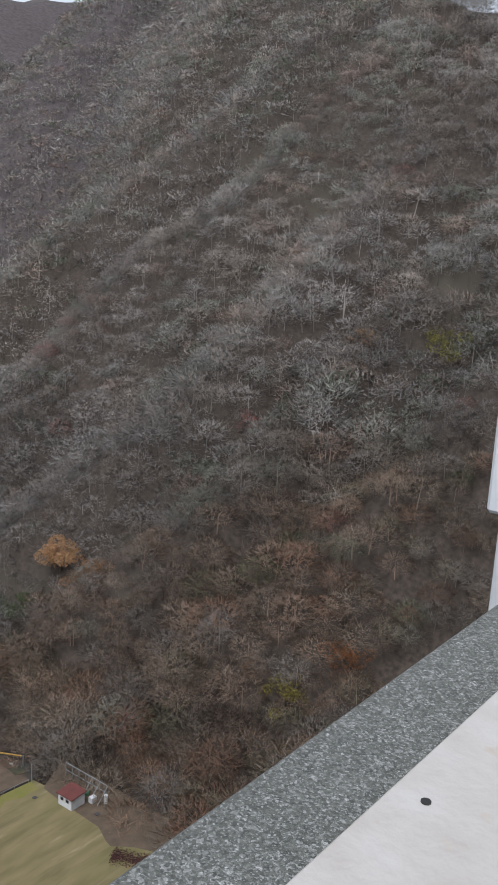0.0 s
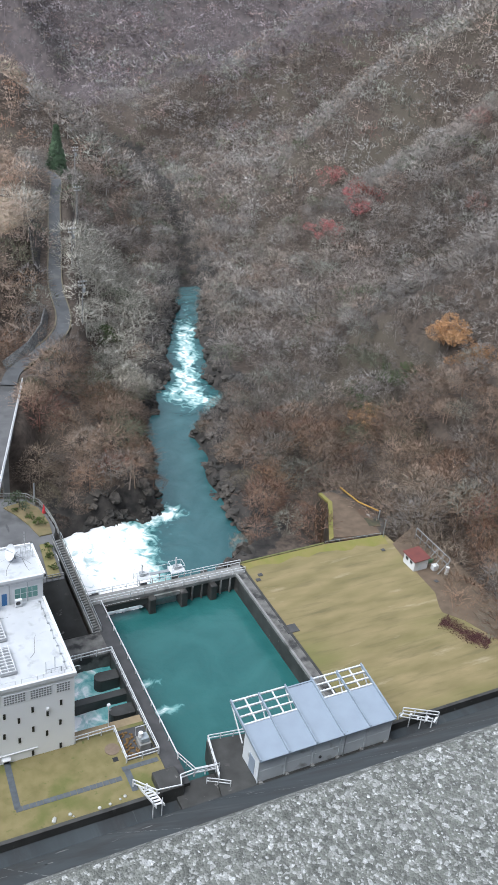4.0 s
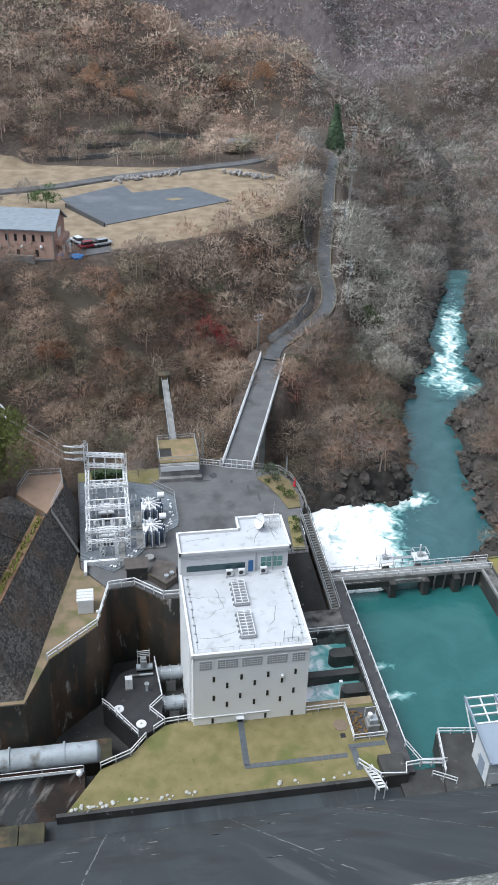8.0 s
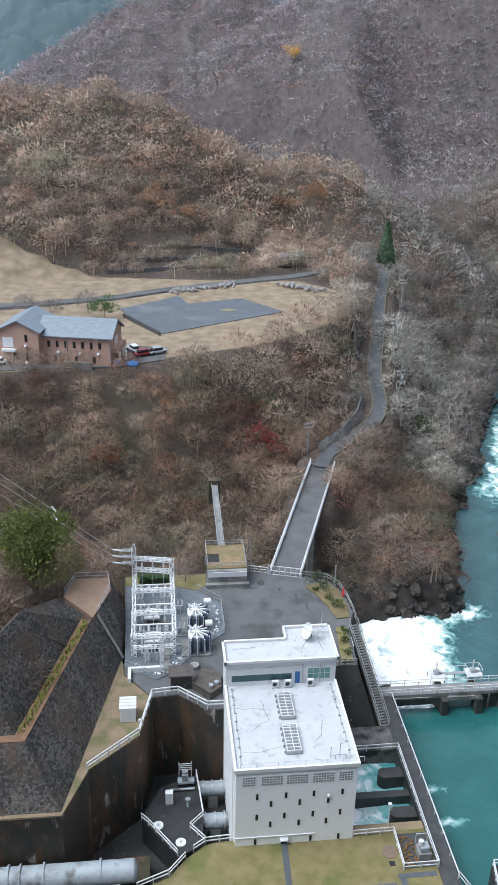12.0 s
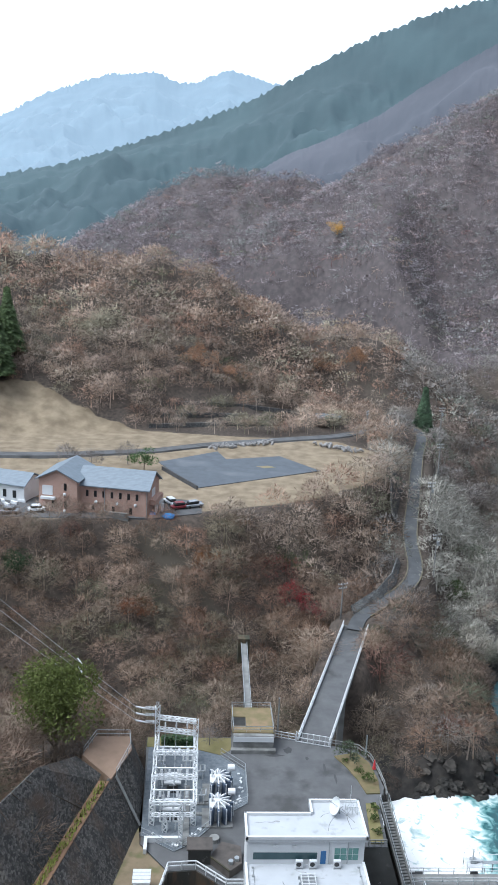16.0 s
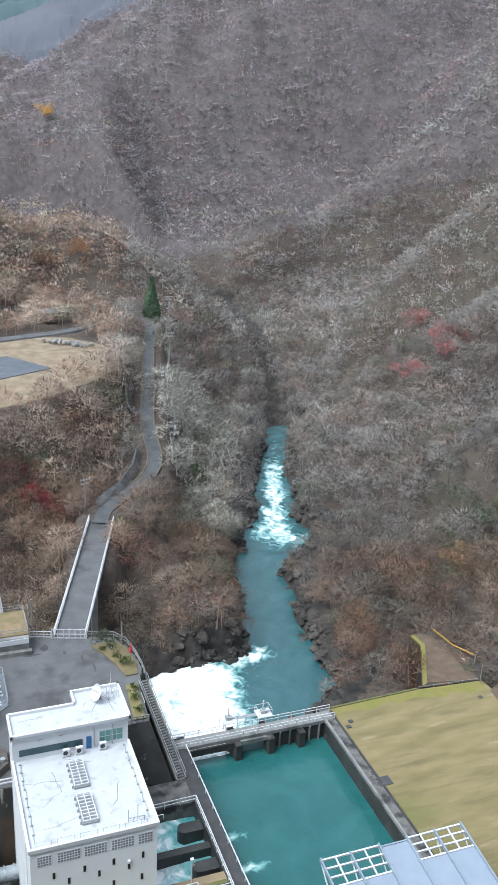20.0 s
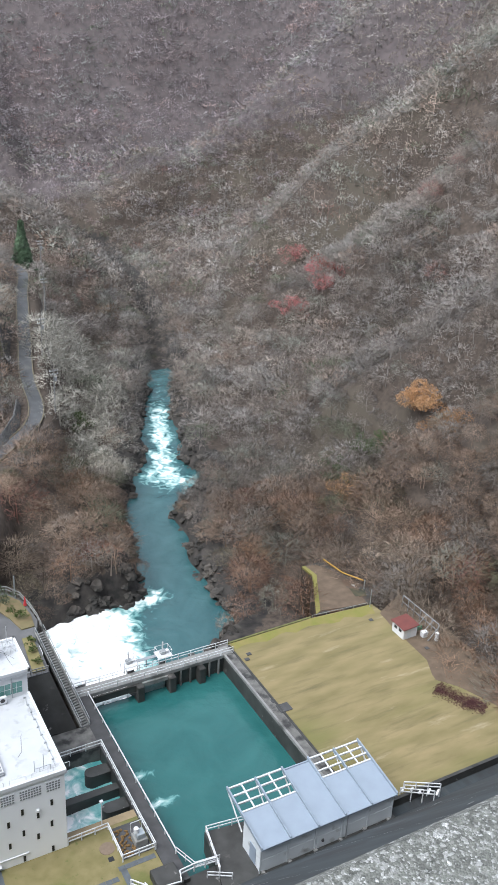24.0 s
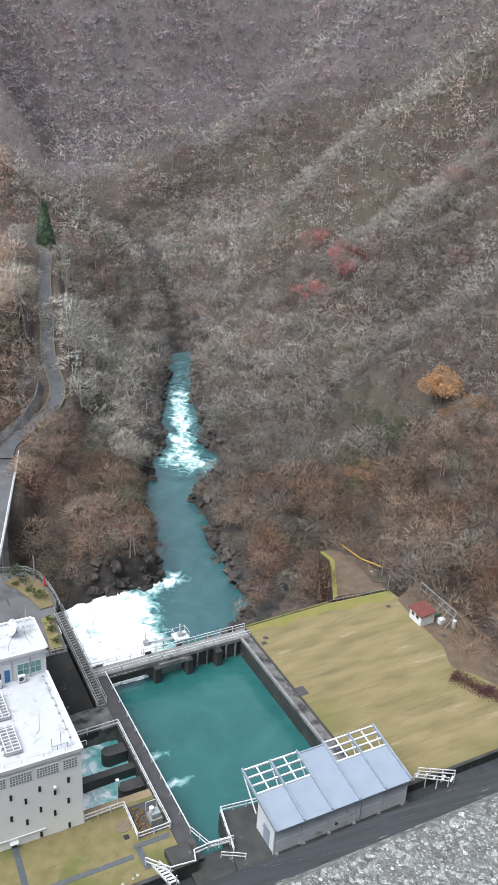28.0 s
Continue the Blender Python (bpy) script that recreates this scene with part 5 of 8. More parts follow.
part("lamp", bx(24.2, 24.6, 71.5, 71.9, 3.4, 3.6, bevel=0.04), M_WHITE, lp)
lp = thing("bollard_lamp", "small white round lamp by the lawn edge", "lamp", (-5.6, 65.0, 0))
part("stem", tube(bmesh.new(), (-5.6, 65, -0.6), (-5.6, 65, 0.9), 0.05, 6), M_STEELG, lp)
b = bmesh.new()
bmesh.ops.create_uvsphere(b, u_segments=10, v_segments=8, radius=0.35, matrix=Matrix.Translation((-5.6, 65, 1.0)))
part("globe", b, M_WHITE, lp)
b = bmesh.new()
r = random.Random(4)
for _ in range(46):
    x = r.uniform(-6.5, 4) if r.random() < 0.8 else r.uniform(4, 24)
    bmesh.ops.create_icosphere(b, subdivisions=1, radius=r.uniform(0.1, 0.26), matrix=Matrix.Translation((x, r.uniform(61.2, 61.8), 0.08)) @ Matrix.Diagonal((1, 1, 0.7, 1)))
tagged(part("rubble", b, mat("white_stone", (0.5, 0.5, 0.47), (0.34, 0.34, 0.31), 2, 0.9)), "scattered white stones along the lawn's edge", "stones", kind="stuff")

# corner steps and block at the dam toe
blk = setting("block_corner", bx(26.5, 29.2, 60.1, 63.0, -3, 1.0, bevel=0.06), M_DARKCONC, "black stained concrete block", "block")
railing("white steel railing zigzagging down to the dam toe", [(24.3, 62.7, 0), (26.2, 60.5, 0), (28.9, 60.2, 0), (29.3, 61.5, 0), (31.0, 61.6, 0), (33.5, 61.3, 0)], 1.1, 1.2, 0.12, (1.0, 0.5))
sp = thing("steel_steps", "white steel steps against the dam toe", "steps", (25.6, 59.6, -1))
for s in (-0.45, 0.45):
    part("string", beam(bmesh.new(), (25.3 + s, 62.4, 0.1), (25.9 + s, 58.6, 0.9), 0.1, 0.3), M_STEELW, sp)
for k in range(7):
    part("tread", bx(25.05 + 0.07 * k, 25.95 + 0.07 * k, 61.9 - k * 0.5, 62.15 - k * 0.5, 0.15 + k * 0.11, 0.2 + k * 0.11), M_STEELW, sp)
for x in (25.2, 26.2):
    part("leg", beam(bmesh.new(), (x, 58.9, -1.0), (x, 58.9, 1.7), 0.09), M_STEELW, sp)
plat = setting("platform_intake", slab(bmesh.new(), [(34.3, 65.8), (39.0, 65.2), (55, 65.2), (55, 57), (32.6, 57), (33.2, 60)], -12, 0.0), M_DARKCONC, "dark wet concrete platform beside the basin", "platform")
railing("pale railing round the dark platform", [(33.4, 60.2, 0), (34.4, 65.7, 0), (39.0, 65.1, 0)], 0.9, 1.8, 0.1, (1.0, 0.5))
railing("pale railing in front of the platform", [(31.9, 60.2, 0), (33.0, 59.6, 0), (34.2, 58.9, 0)], 0.9, 1.0, 0.08, (1.0, 0.5))

# ---- gate shed ----
shed = thing("gate_shed", "grey sheet-metal gate shed with blue-grey roof and open end frames", "shed", (45.8, 60, 0))
# Grey-blue ribs, a little darker than the roof with their shadow painted in.
M_RIB = mat("grey_blue_rib_and_shadow", (0.27, 0.32, 0.38), (0.22, 0.26, 0.31), 1, 0.45)
SX = [37.0, 40.52, 44.04, 47.56, 51.08, 54.6]


def roof_z(y):
    return 3.75 + (y - 58.0) * 0.15


b = bmesh.new()
vs = [[b.verts.new((x, y, z)) for y, z in ((58.3, 0.004), (58.3, roof_z(58.3) - 0.12), (62.2, roof_z(62.2) - 0.12), (62.2, 0.004))] for x in (37.2, 54.4)]
b.faces.new(vs[0])
b.faces.new(vs[1][::-1])
for i in range(4):
    b.faces.new((vs[0][i], vs[1][i], vs[1][(i + 1) % 4], vs[0][(i + 1) % 4]))
bmesh.ops.recalc_face_normals(b, faces=b.faces)
part("wall", b, M_SHEDWALL, shed)
for i, x in enumerate(SX):
    part("wall_rib", bx(x - 0.06 if x > 38 else 37.2, x + 0.06 if x < 54 else 54.4, 58.22, 58.3, 0, 3.7), M_SHEDWALL, shed)
for i in range(5):
    part("wall_panel", bx(SX[i] + 0.25, SX[i + 1] - 0.25, 58.26, 58.3, 0.25, 1.75, bevel=0.01), M_SHEDWALL, shed)
    part("wall_panel", bx(SX[i] + 0.25, SX[i + 1] - 0.25, 58.26, 58.3, 1.9, 3.4, bevel=0.01), M_SHEDWALL, shed)
part("side_door", bx(37.14, 37.2, 59.3, 60.6, 0.1, 2.4), M_SHEDROOF, shed)


def sloped(x0, x1, y0, y1, t, lift=0.0):
    b = bmesh.new()
    v = [b.verts.new((x, y, roof_z(y) + lift + dz)) for dz in (0, t) for x, y in ((x0, y0), (x1, y0), (x1, y1), (x0, y1))]
    for f in ((3, 2, 1, 0), (4, 5, 6, 7), (0, 1, 5, 4), (1, 2, 6, 5), (2, 3, 7, 6), (3, 0, 4, 7)):
        b.faces.new([v[i] for i in f])
    return b


backs = [62.6, 62.6, 65.6, 63.0, 63.0]
for i in range(5):
    part("roof_panel", sloped(SX[i] + 0.08, SX[i + 1] - 0.08, 57.9, backs[i], 0.08), M_SHEDROOF, shed)
for i, x in enumerate(SX):
    part("roof_rib", sloped(x - 0.09, x + 0.09, 57.8, 66.0 if i not in (1, 4) else 65.9, 0.42, 0.0), M_RIB, shed)
part("eave_trim", sloped(36.95, 54.65, 57.75, 57.9, 0.2), M_RIB, shed)
for i in (0, 1, 3, 4):
    for k in range(4):
        y = backs[i] + 0.05 + k * (65.9 - backs[i]) / 3.05
        part("frame_bar", sloped(SX[i] + 0.09, SX[i + 1] - 0.09, y - 0.09, y + 0.09, 0.18), M_STEELW, shed)
    xm = (SX[i] + SX[i + 1]) / 2
    part("frame_bar", sloped(xm - 0.08, xm + 0.08, backs[i] + 0.1, 65.9, 0.14), M_STEELW, shed)
part("back_trim", sloped(SX[2], SX[3], 65.6, 65.75, 0.2), M_SHEDROOF, shed)
for x in SX:
    part("strut", beam(bmesh.new(), (x, 62.2, 2.2), (x, 65.7, roof_z(65.7)), 0.12), M_STEELW, shed)
part("wall_lamp", bx(44.9, 45.15, 58.1, 58.3, 0.9, 1.2), M_DARKROOF, shed)
part("downpipe", tube(bmesh.new(), (48.2, 58.2, 0), (48.2, 58.2, 3.9), 0.06, 6), M_STEELG, shed)
for k in range(6):
    part("footing", bx(37.3 + k * 3.3, 37.7 + k * 3.3, 57.9, 58.3, -0.02, 0.25), M_CONC, shed)
hg = thing("hand_gate", "white steel gate and steps between lawn and shed", "gate", (59.5, 59.8, -1))
for p, q in (((57.6, 60.6, 0), (61.0, 58.4, 0)), ((58.6, 61.2, 0), (62.4, 59.0, 0))):
    for z in (0.5, 1.0):
        part("rail", beam(bmesh.new(), (p[0], p[1], z), (q[0], q[1], z), 0.1), M_STEELW, hg)
    for k in range(4):
        a = Vector(p).lerp(Vector(q), k / 3)
        part("post", beam(bmesh.new(), a + Vector((0, 0, -1)), a + Vector((0, 0, 1.0)), 0.1), M_STEELW, hg)
for k in range(5):
    a = Vector((57.9, 60.7, 0.1)).lerp(Vector((61.4, 58.5, 0.1)), k / 4)
    part("tread", beam(bmesh.new(), a, a + Vector((0.9, 0.6, 0)), 0.25, 0.06), M_STEELW, hg)
# lawn fittings
for x, y, sx, sy in ((52.95, 79.8, 0.9, 0.8), (52.3, 81.6, 0.3, 0.35), (53.4, 91.0, 0.35, 0.3), (54.2, 92.0, 0.35, 0.3), (75.6, 91.5, 0.3, 0.3), (79.0, 82.0, 0.3, 0.3)):
    cv = tagged(part("drain_cover", bx(x - sx, x + sx, y - sy, y + sy, 0, 0.1, bevel=0.02), M_DARKROOF), "dark square drain cover in the lawn", "drain cover", "lawn drain covers")
hut = thing("gauge_hut", "small white hut with a red-brown roof", "hut", (78.2, 86.6, 0))
part("wall", bx(77.0, 79.5, 85.2, 88.0, 0, 1.75), M_WHITE, hut)
b = bmesh.new()
v = [b.verts.new(p) for p in ((76.75, 84.95, 1.75), (79.75, 84.95, 1.95), (79.75, 88.25, 1.95), (76.75, 88.25, 1.75), (76.75, 84.95, 1.87), (79.75, 84.95, 2.07), (79.75, 88.25, 2.07), (76.75, 88.25, 1.87))]
for f in ((3, 2, 1, 0), (4, 5, 6, 7), (0, 1, 5, 4), (1, 2, 6, 5), (2, 3, 7, 6), (3, 0, 4, 7)):
    b.faces.new([v[i] for i in f])
part("roof", b, mat("red_brown_sheet", (0.16, 0.045, 0.035), (0.12, 0.035, 0.03), 1, 0.6), hut)
for y in (85.8, 86.9):
    part("window", bx(76.97, 77.01, y, y + 0.6, 0.9, 1.4), M_DARK, hut)
part("door", bx(77.6, 78.3, 85.16, 85.21, 0, 1.6), M_SHEDWALL, hut)
gf = thing("slide_gantry", "pale steel gantry frame behind the small hut", "gantry", (82.5, 88, 0))
for k in range(7):
    y = 92.4 - k * 1.45
    part("post", beam(bmesh.new(), (82.3, y, -0.5), (82.3, y, 2.2), 0.12), M_STEELG, gf)
for z in (1.0, 2.2):
    part("beam", beam(bmesh.new(), (82.3, 92.4, z), (82.3, 83.7, z), 0.12), M_STEELG, gf)
for k in range(3):
    part("strut", beam(bmesh.new(), (80.3, 86.6 - k * 1.6, 0), (82.3, 86.6 - k * 1.6, 2.2), 0.1), M_STEELG, gf)
part("winch", bx(80.0, 81.0, 84.2, 85.0, 0, 0.9, bevel=0.05), M_WHITE, gf)
part("motor", tube(bmesh.new(), (81.6, 83.0, 0), (81.6, 83.0, 1.3), 0.3, 10), M_WHITE, gf)
part("cover", bx(80.4, 81.4, 86.2, 87.0, 0, 0.6), mat("green_tarp", (0.06, 0.3, 0.16), None, 3, 0.6), gf)
yb = thing("barrier_bar", "yellow barrier pipe sloping from a post", "barrier", (79.6, 99.2, 0))
b = bmesh.new()
pts = [Vector((75.6, 105.6, 3.2)), Vector((77.5, 102.4, 1.9)), Vector((79.6, 99.4, 1.6))]
for p, q in zip(pts, pts[1:]):
    tube(b, p, q, 0.12, 6)
part("bar", b, mat("yellow_paint", (0.45, 0.27, 0.04), (0.3, 0.17, 0.03), 3, 0.6), yb)
part("post", beam(bmesh.new(), (79.7, 99.2, -0.5), (79.7, 99.2, 1.8), 0.14), M_STEELG, yb)
fp = thing("fence_post", "tall thin steel post at the lawn's far corner", "post", (77.6, 94.6, 0))
part("pole", tube(bmesh.new(), (77.6, 94.6, 0), (77.6, 94.6, 3.2), 0.07, 6), M_STEELG, fp)
railing("thin dark rail along the lawn's river edge", [(67.6, 95.95, 0), (77.5, 95.2, 0)], 0.4, 2.4, 0.05, (1.0,), M_STEELG)
setting("wall_channel", slab(bmesh.new(), [(68.5, 96.2), (78.6, 95.3), (80.6, 99), (78, 109.6), (74.0, 109.6), (74.2, 106.4)], -12, -0.06), M_PITWALL, "mossy channel wall by the river", "wall")
setting("ground_path", slab(bmesh.new(), [(69.6, 97.0), (78.0, 95.4), (77.4, 101), (78.4, 106), (76.6, 109), (74.6, 109.4), (74.9, 106.3)], -1, 0.0), M_SOIL, "brown soil path at the foot of the wood", "path")
setting("kerb_channel", slab(bmesh.new(), [(68.6, 96.4), (69.7, 96.9), (74.9, 106.2), (74.6, 109.4), (74.0, 109.4), (74.2, 106.4)], -0.3, 0.05), M_MOSSGRASS, "mossy coping along the channel wall", "kerb")
# Flat dark slab that paints in the shade of the wooded recess.
setting("drain_pit", slab(bmesh.new(), [(77.2, 98.0), (79.0, 97.4), (79.8, 99.3), (77.6, 100.4)], -0.5, 0.01), M_MOSS, "dark patch painted for the shaded wooded recess at the lawn's corner", "pit")


# ---- revetment on the left bank ----
def stone_mat(name, a, b, joint, scale):
    m = bpy.data.materials.new(name)
    m.use_nodes = True
    n, l = m.node_tree.nodes, m.node_tree.links
    p = n["Principled BSDF"]
    p.inputs["Roughness"].default_value = 0.9
    co = n.new("ShaderNodeNewGeometry").outputs["Position"]
    v = n.new("ShaderNodeTexVoronoi")
    v.inputs["Scale"].default_value = scale
    e = n.new("ShaderNodeTexVoronoi")
    e.feature = "DISTANCE_TO_EDGE"
    e.inputs["Scale"].default_value = scale
    l.new(co, v.inputs["Vector"])
    l.new(co, e.inputs["Vector"])
    big = n.new("ShaderNodeTexNoise")
    big.inputs["Scale"].default_value, big.inputs["Detail"].default_value = 0.25, 6
    l.new(co, big.inputs["Vector"])
    bw = n.new("ShaderNodeRGBToBW")
    l.new(v.outputs["Color"], bw.inputs["Color"])
    add = n.new("ShaderNodeMath")
    add.operation = "MULTIPLY"
    l.new(bw.outputs["Val"], add.inputs[0])
    l.new(big.outputs["Fac"], add.inputs[1])
    r = n.new("ShaderNodeMapRange")
    r.inputs["From Min"].default_value, r.inputs["From Max"].default_value = 0.12, 0.4
    l.new(add.outputs[0], r.inputs["Value"])
    mx = n.new("ShaderNodeMix")
    mx.data_type = "RGBA"
    mx.inputs[6].default_value, mx.inputs[7].default_value = (*a, 1), (*b, 1)
    l.new(r.outputs["Result"], mx.inputs[0])
    r2 = n.new("ShaderNodeMapRange")
    r2.inputs["From Max"].default_value = 0.08
    l.new(e.outputs["Distance"], r2.inputs["Value"])
    m2 = n.new("ShaderNodeMix")
    m2.data_type = "RGBA"
    m2.inputs[6].default_value = (*joint, 1)
    l.new(r2.outputs["Result"], m2.inputs[0])
    l.new(mx.outputs[2], m2.inputs[7])
    l.new(m2.outputs[2], p.inputs["Base Color"])
    k = n.new("ShaderNodeBump")
    k.inputs["Strength"].default_value, k.inputs["Distance"].default_value = 0.7, 0.12
    l.new(e.outputs["Distance"], k.inputs["Height"])
    l.new(k.outputs["Normal"], p.inputs["Normal"])
    return m


M_STONE = stone_mat("pitched_stone", (0.03, 0.03, 0.029), (0.125, 0.115, 0.105), (0.026, 0.022, 0.018), 3.6)
overlay(M_STONE, (0.085, 0.058, 0.042), 0.24, 0.5, 0.72)
M_STONELT = stone_mat("pale_pitched_stone", (0.06, 0.06, 0.06), (0.17, 0.17, 0.165), (0.03, 0.03, 0.03), 4.6)


M_SEAM = mat("leaf_filled_joint", (0.11, 0.085, 0.065), (0.06, 0.046, 0.036), 1.5, 0.95)


def tier(name, low, high, material, label, thick=0.5):
    b = bmesh.new()
    a = [b.verts.new(p) for p in low]
    c = [b.verts.new(p) for p in high]
    for i in range(len(low) - 1):
        b.faces.new((a[i], a[i + 1], c[i + 1], c[i]))
    bmesh.ops.recalc_face_normals(b, faces=b.faces)
    bmesh.ops.solidify(b, geom=b.faces, thickness=thick)
    wall = setting(name, b, material, label, "revetment")
    for p, q, u, v in zip(low, low[1:], high, high[1:]):
        p, q, u, v = Vector(p), Vector(q), Vector(u), Vector(v)
        out = (q - p).cross(u - p).normalized()
        out = out if out.z > 0 else -out
        n = int((q - p).length / 6.5)
        for k in range(1, n + 1):
            f = k / (n + 1)
            part("seam", beam(bmesh.new(), p.lerp(q, f) + out * 0.02, u.lerp(v, f) + out * 0.02, 0.22, 0.1), M_SEAM, wall, "brown leaf-filled joint")
    return wall


tier("wall_revetment", [(-46, 70.3, 6.9), (-11.0, 70.3, 6.9), (-5.4, 95, 6.9), (-5.3, 106.5, 6.9), (-6.4, 109.5, 6.9)], [(-46, 74.7, 13), (-14.8, 74.5, 13), (-9.2, 95.6, 13), (-6.9, 102.2, 13), (-7.3, 105.2, 13)], M_STONE, "steep dark pitched-stone revetment, lower tier")
tier("wall_revetment_upper", [(-46, 75.7, 13), (-15.9, 75.4, 13), (-10.4, 95.5, 13), (-10.2, 97, 13)], [(-46, 79.2, 20.5), (-20.0, 78.3, 20.5), (-16.2, 88.0, 20), (-13.2, 97, 15.5)], M_STONE, "steep dark pitched-stone revetment, upper tier")
setting("ledge_berm", slab(bmesh.new(), [(-46, 74.6), (-14.75, 74.4), (-9.1, 95.6), (-10.5, 95.7), (-16.0, 75.5), (-46, 75.8)], 12.7, 13.02), mat("rusty_soil", (0.23, 0.135, 0.08), (0.15, 0.09, 0.055), 0.8, 0.95, bump=0.4), "narrow soil berm between the revetment tiers", "ledge")
setting("ledge_end", slab(bmesh.new(), [(-8.9, 96.0), (-6.85, 102.2), (-7.2, 105.2), (-11.8, 105.2), (-13, 101)], 11.5, 13.04), mat("pinkish_soil", (0.30, 0.205, 0.145), (0.22, 0.15, 0.105), 0.5, 0.95, bump=0.3), "tan bare platform on top of the revetment", "ledge")
railing("thin grey railing round the tan platform", [(-8.3, 96.6, 13), (-6.95, 102.2, 13), (-7.3, 105, 13), (-11.6, 105, 13), (-12.8, 101, 13)], 1.1, 1.6, 0.06, (1.0, 0.5), M_STEELG)
tagged(part("revetment_gutter", beam(bmesh.new(), (-8.35, 96.8, 12.9), (-5.25, 95.0, 7.3), 0.3, 0.15), M_CONC), "pale concrete gutter down the stone slope", "gutter", kind="structure")
b = bmesh.new()
r = random.Random(12)
for k in range(420):
    f = r.random()
    x, y = -15.3 + f * 5.6 + r.uniform(-0.4, 0.4), 75.6 + f * 19.6 + r.uniform(-0.3, 0.3)
    a = r.uniform(0, 6.28)
    p = Vector((x, y, 13.0))
    t = Vector((math.cos(a) * 0.3, math.sin(a) * 0.3, r.uniform(0.25, 0.75)))
    s = Vector((-math.sin(a), math.cos(a), 0)) * 0.09
    b.faces.new([b.verts.new(v) for v in (p - s, p + s, p + t)])
tagged(part("berm_grass", b, mat("yellow_green_grass", (0.24, 0.25, 0.05), (0.13, 0.16, 0.035), 3, 0.9)), "yellow-green grass tufts along the berm", "grass", kind="stuff")

# ---- pit, penstock and valves ----
railing("white two-bar railing round the pit", [(-8.7, 75.9, 7), (-3.1, 80.9, 7), (-1.6, 87.5, 7), (1.6, 87.8, 7), (5.0, 84.8, 7), (7.0, 84.8, 7)], 1.1, 1.6, 0.12, (1.0, 0.55))
railing("white two-bar railing along the lawn's edge", [(-3.4, 66.1, 0), (-0.1, 67.4, 0), (1.7, 69.5, 0)], 1.0, 1.6, 0.1, (1.0, 0.5))
railing("white railing from the lawn to the power house", [(2.6, 70.3, 0), (3.9, 71.2, 0), (7.0, 71.4, 0)], 1.0, 1.5, 0.1, (1.0, 0.5))
setting("platform_valves", slab(bmesh.new(), [(-3.1, 77.2), (1.0, 71.5), (3.7, 73), (4.0, 76.7), (3.5, 83.4), (-0.9, 81.8)], -12, -2), mat("wet_black_concrete", (0.035, 0.036, 0.038), (0.018, 0.018, 0.019), 0.8, 0.5, bump=0.3, stain=(0.07, 0.07, 0.07), stain_scale=0.6, stain_at=0.62), "dark platform carrying valves in the pit", "platform")
railing("pale railing along the valve platform", [(-3.1, 77.1, -2), (-2.3, 76.2, -2), (0.9, 71.6, -2)], 1.0, 1.5, 0.1, (1.0, 0.5))
railing("pale railing between valve platform and pipes", [(3.5, 83.3, -2), (4.0, 76.8, -2), (2.4, 75.2, -2), (4.0, 73.2, -2)], 1.0, 1.6, 0.1, (1.0, 0.5))
setting("wall_pit_end", bx(-9, -2.2, 69.9, 73.2, -6, -3.4), M_MOSS, "low moss-covered concrete block in the pit", "block")
for y in (77.2, 82.2):
    pn = thing("branch_pipe", "grey steel branch pipe entering the power house", "pipe", (5.5, y, -3), "branch pipes")
    part("barrel", tube(bmesh.new(), (3.6, y, -3), (7.15, y, -3), 0.85, 20), M_PIPE, pn)
    for x in (4.3, 5.4, 6.5):
        part("flange", tube(bmesh.new(), (x - 0.08, y, -3), (x + 0.08, y, -3), 1.0, 20), M_STEELG, pn)
    part("saddle", bx(4.8, 6.0, y - 0.7, y + 0.7, -6, -3.7), M_CONC, pn)
vg = thing("valve_group", "grey valve with hand wheel and pipework on the platform", "valve", (2.0, 82.2, -2))
part("body", tube(bmesh.new(), (1.2, 82.0, -1.4), (3.2, 82.0, -1.4), 0.42, 14), M_PIPE, vg)
part("bonnet", bx(1.7, 2.5, 81.6, 82.4, -1.2, -0.1, bevel=0.08), M_STEELG, vg)
for k in range(4):
    part("rung", beam(bmesh.new(), (1.4, 82.8, -0.4 + k * 0.3), (2.9, 82.8, -0.4 + k * 0.3), 0.07), M_STEELW, vg)
for x in (1.4, 2.9):
    part("frame_post", beam(bmesh.new(), (x, 82.8, -2), (x, 82.8, 0.8), 0.08), M_STEELW, vg)
part("hand_wheel", tube(bmesh.new(), (2.1, 82, 0.1), (2.1, 82, 0.18), 0.35, 14), M_STEELG, vg)
part("drain_pipe", tube(bmesh.new(), (0.3, 81.0, -1.7), (3.2, 81.0, -1.7), 0.14, 8), M_PIPE, vg)
cb = thing("control_cabinet", "white upright control cabinet in the pit", "cabinet", (0.2, 79.2, -2))
part("body", bx(-0.3, 0.6, 78.9, 79.6, -1.8, -0.2, bevel=0.03), M_WHITE, cb)
part("plinth", bx(-0.3, 0.6, 78.9, 79.6, -2, -1.8), M_CONC, cb)
part("door_seam", bx(0.13, 0.16, 78.88, 78.9, -1.7, -0.3), M_STEELG, cb)
for x, y in ((-1.2, 76.0), (1.3, 73.4)):
    tl = thing("tank_lid", "round pale tank lid on the dark platform", "lid", (x, y, -2), "tank lids")
    part("lid", tube(bmesh.new(), (x, y, -2), (x, y, -1.85), 0.6, 18), M_WHITE, tl)
    part("knob", tube(bmesh.new(), (x, y, -1.85), (x, y, -1.7), 0.12, 8), M_STEELG, tl)
sv = thing("small_valve", "small grey vertical valve beside the cabinet", "valve", (2.3, 78.6, -2))
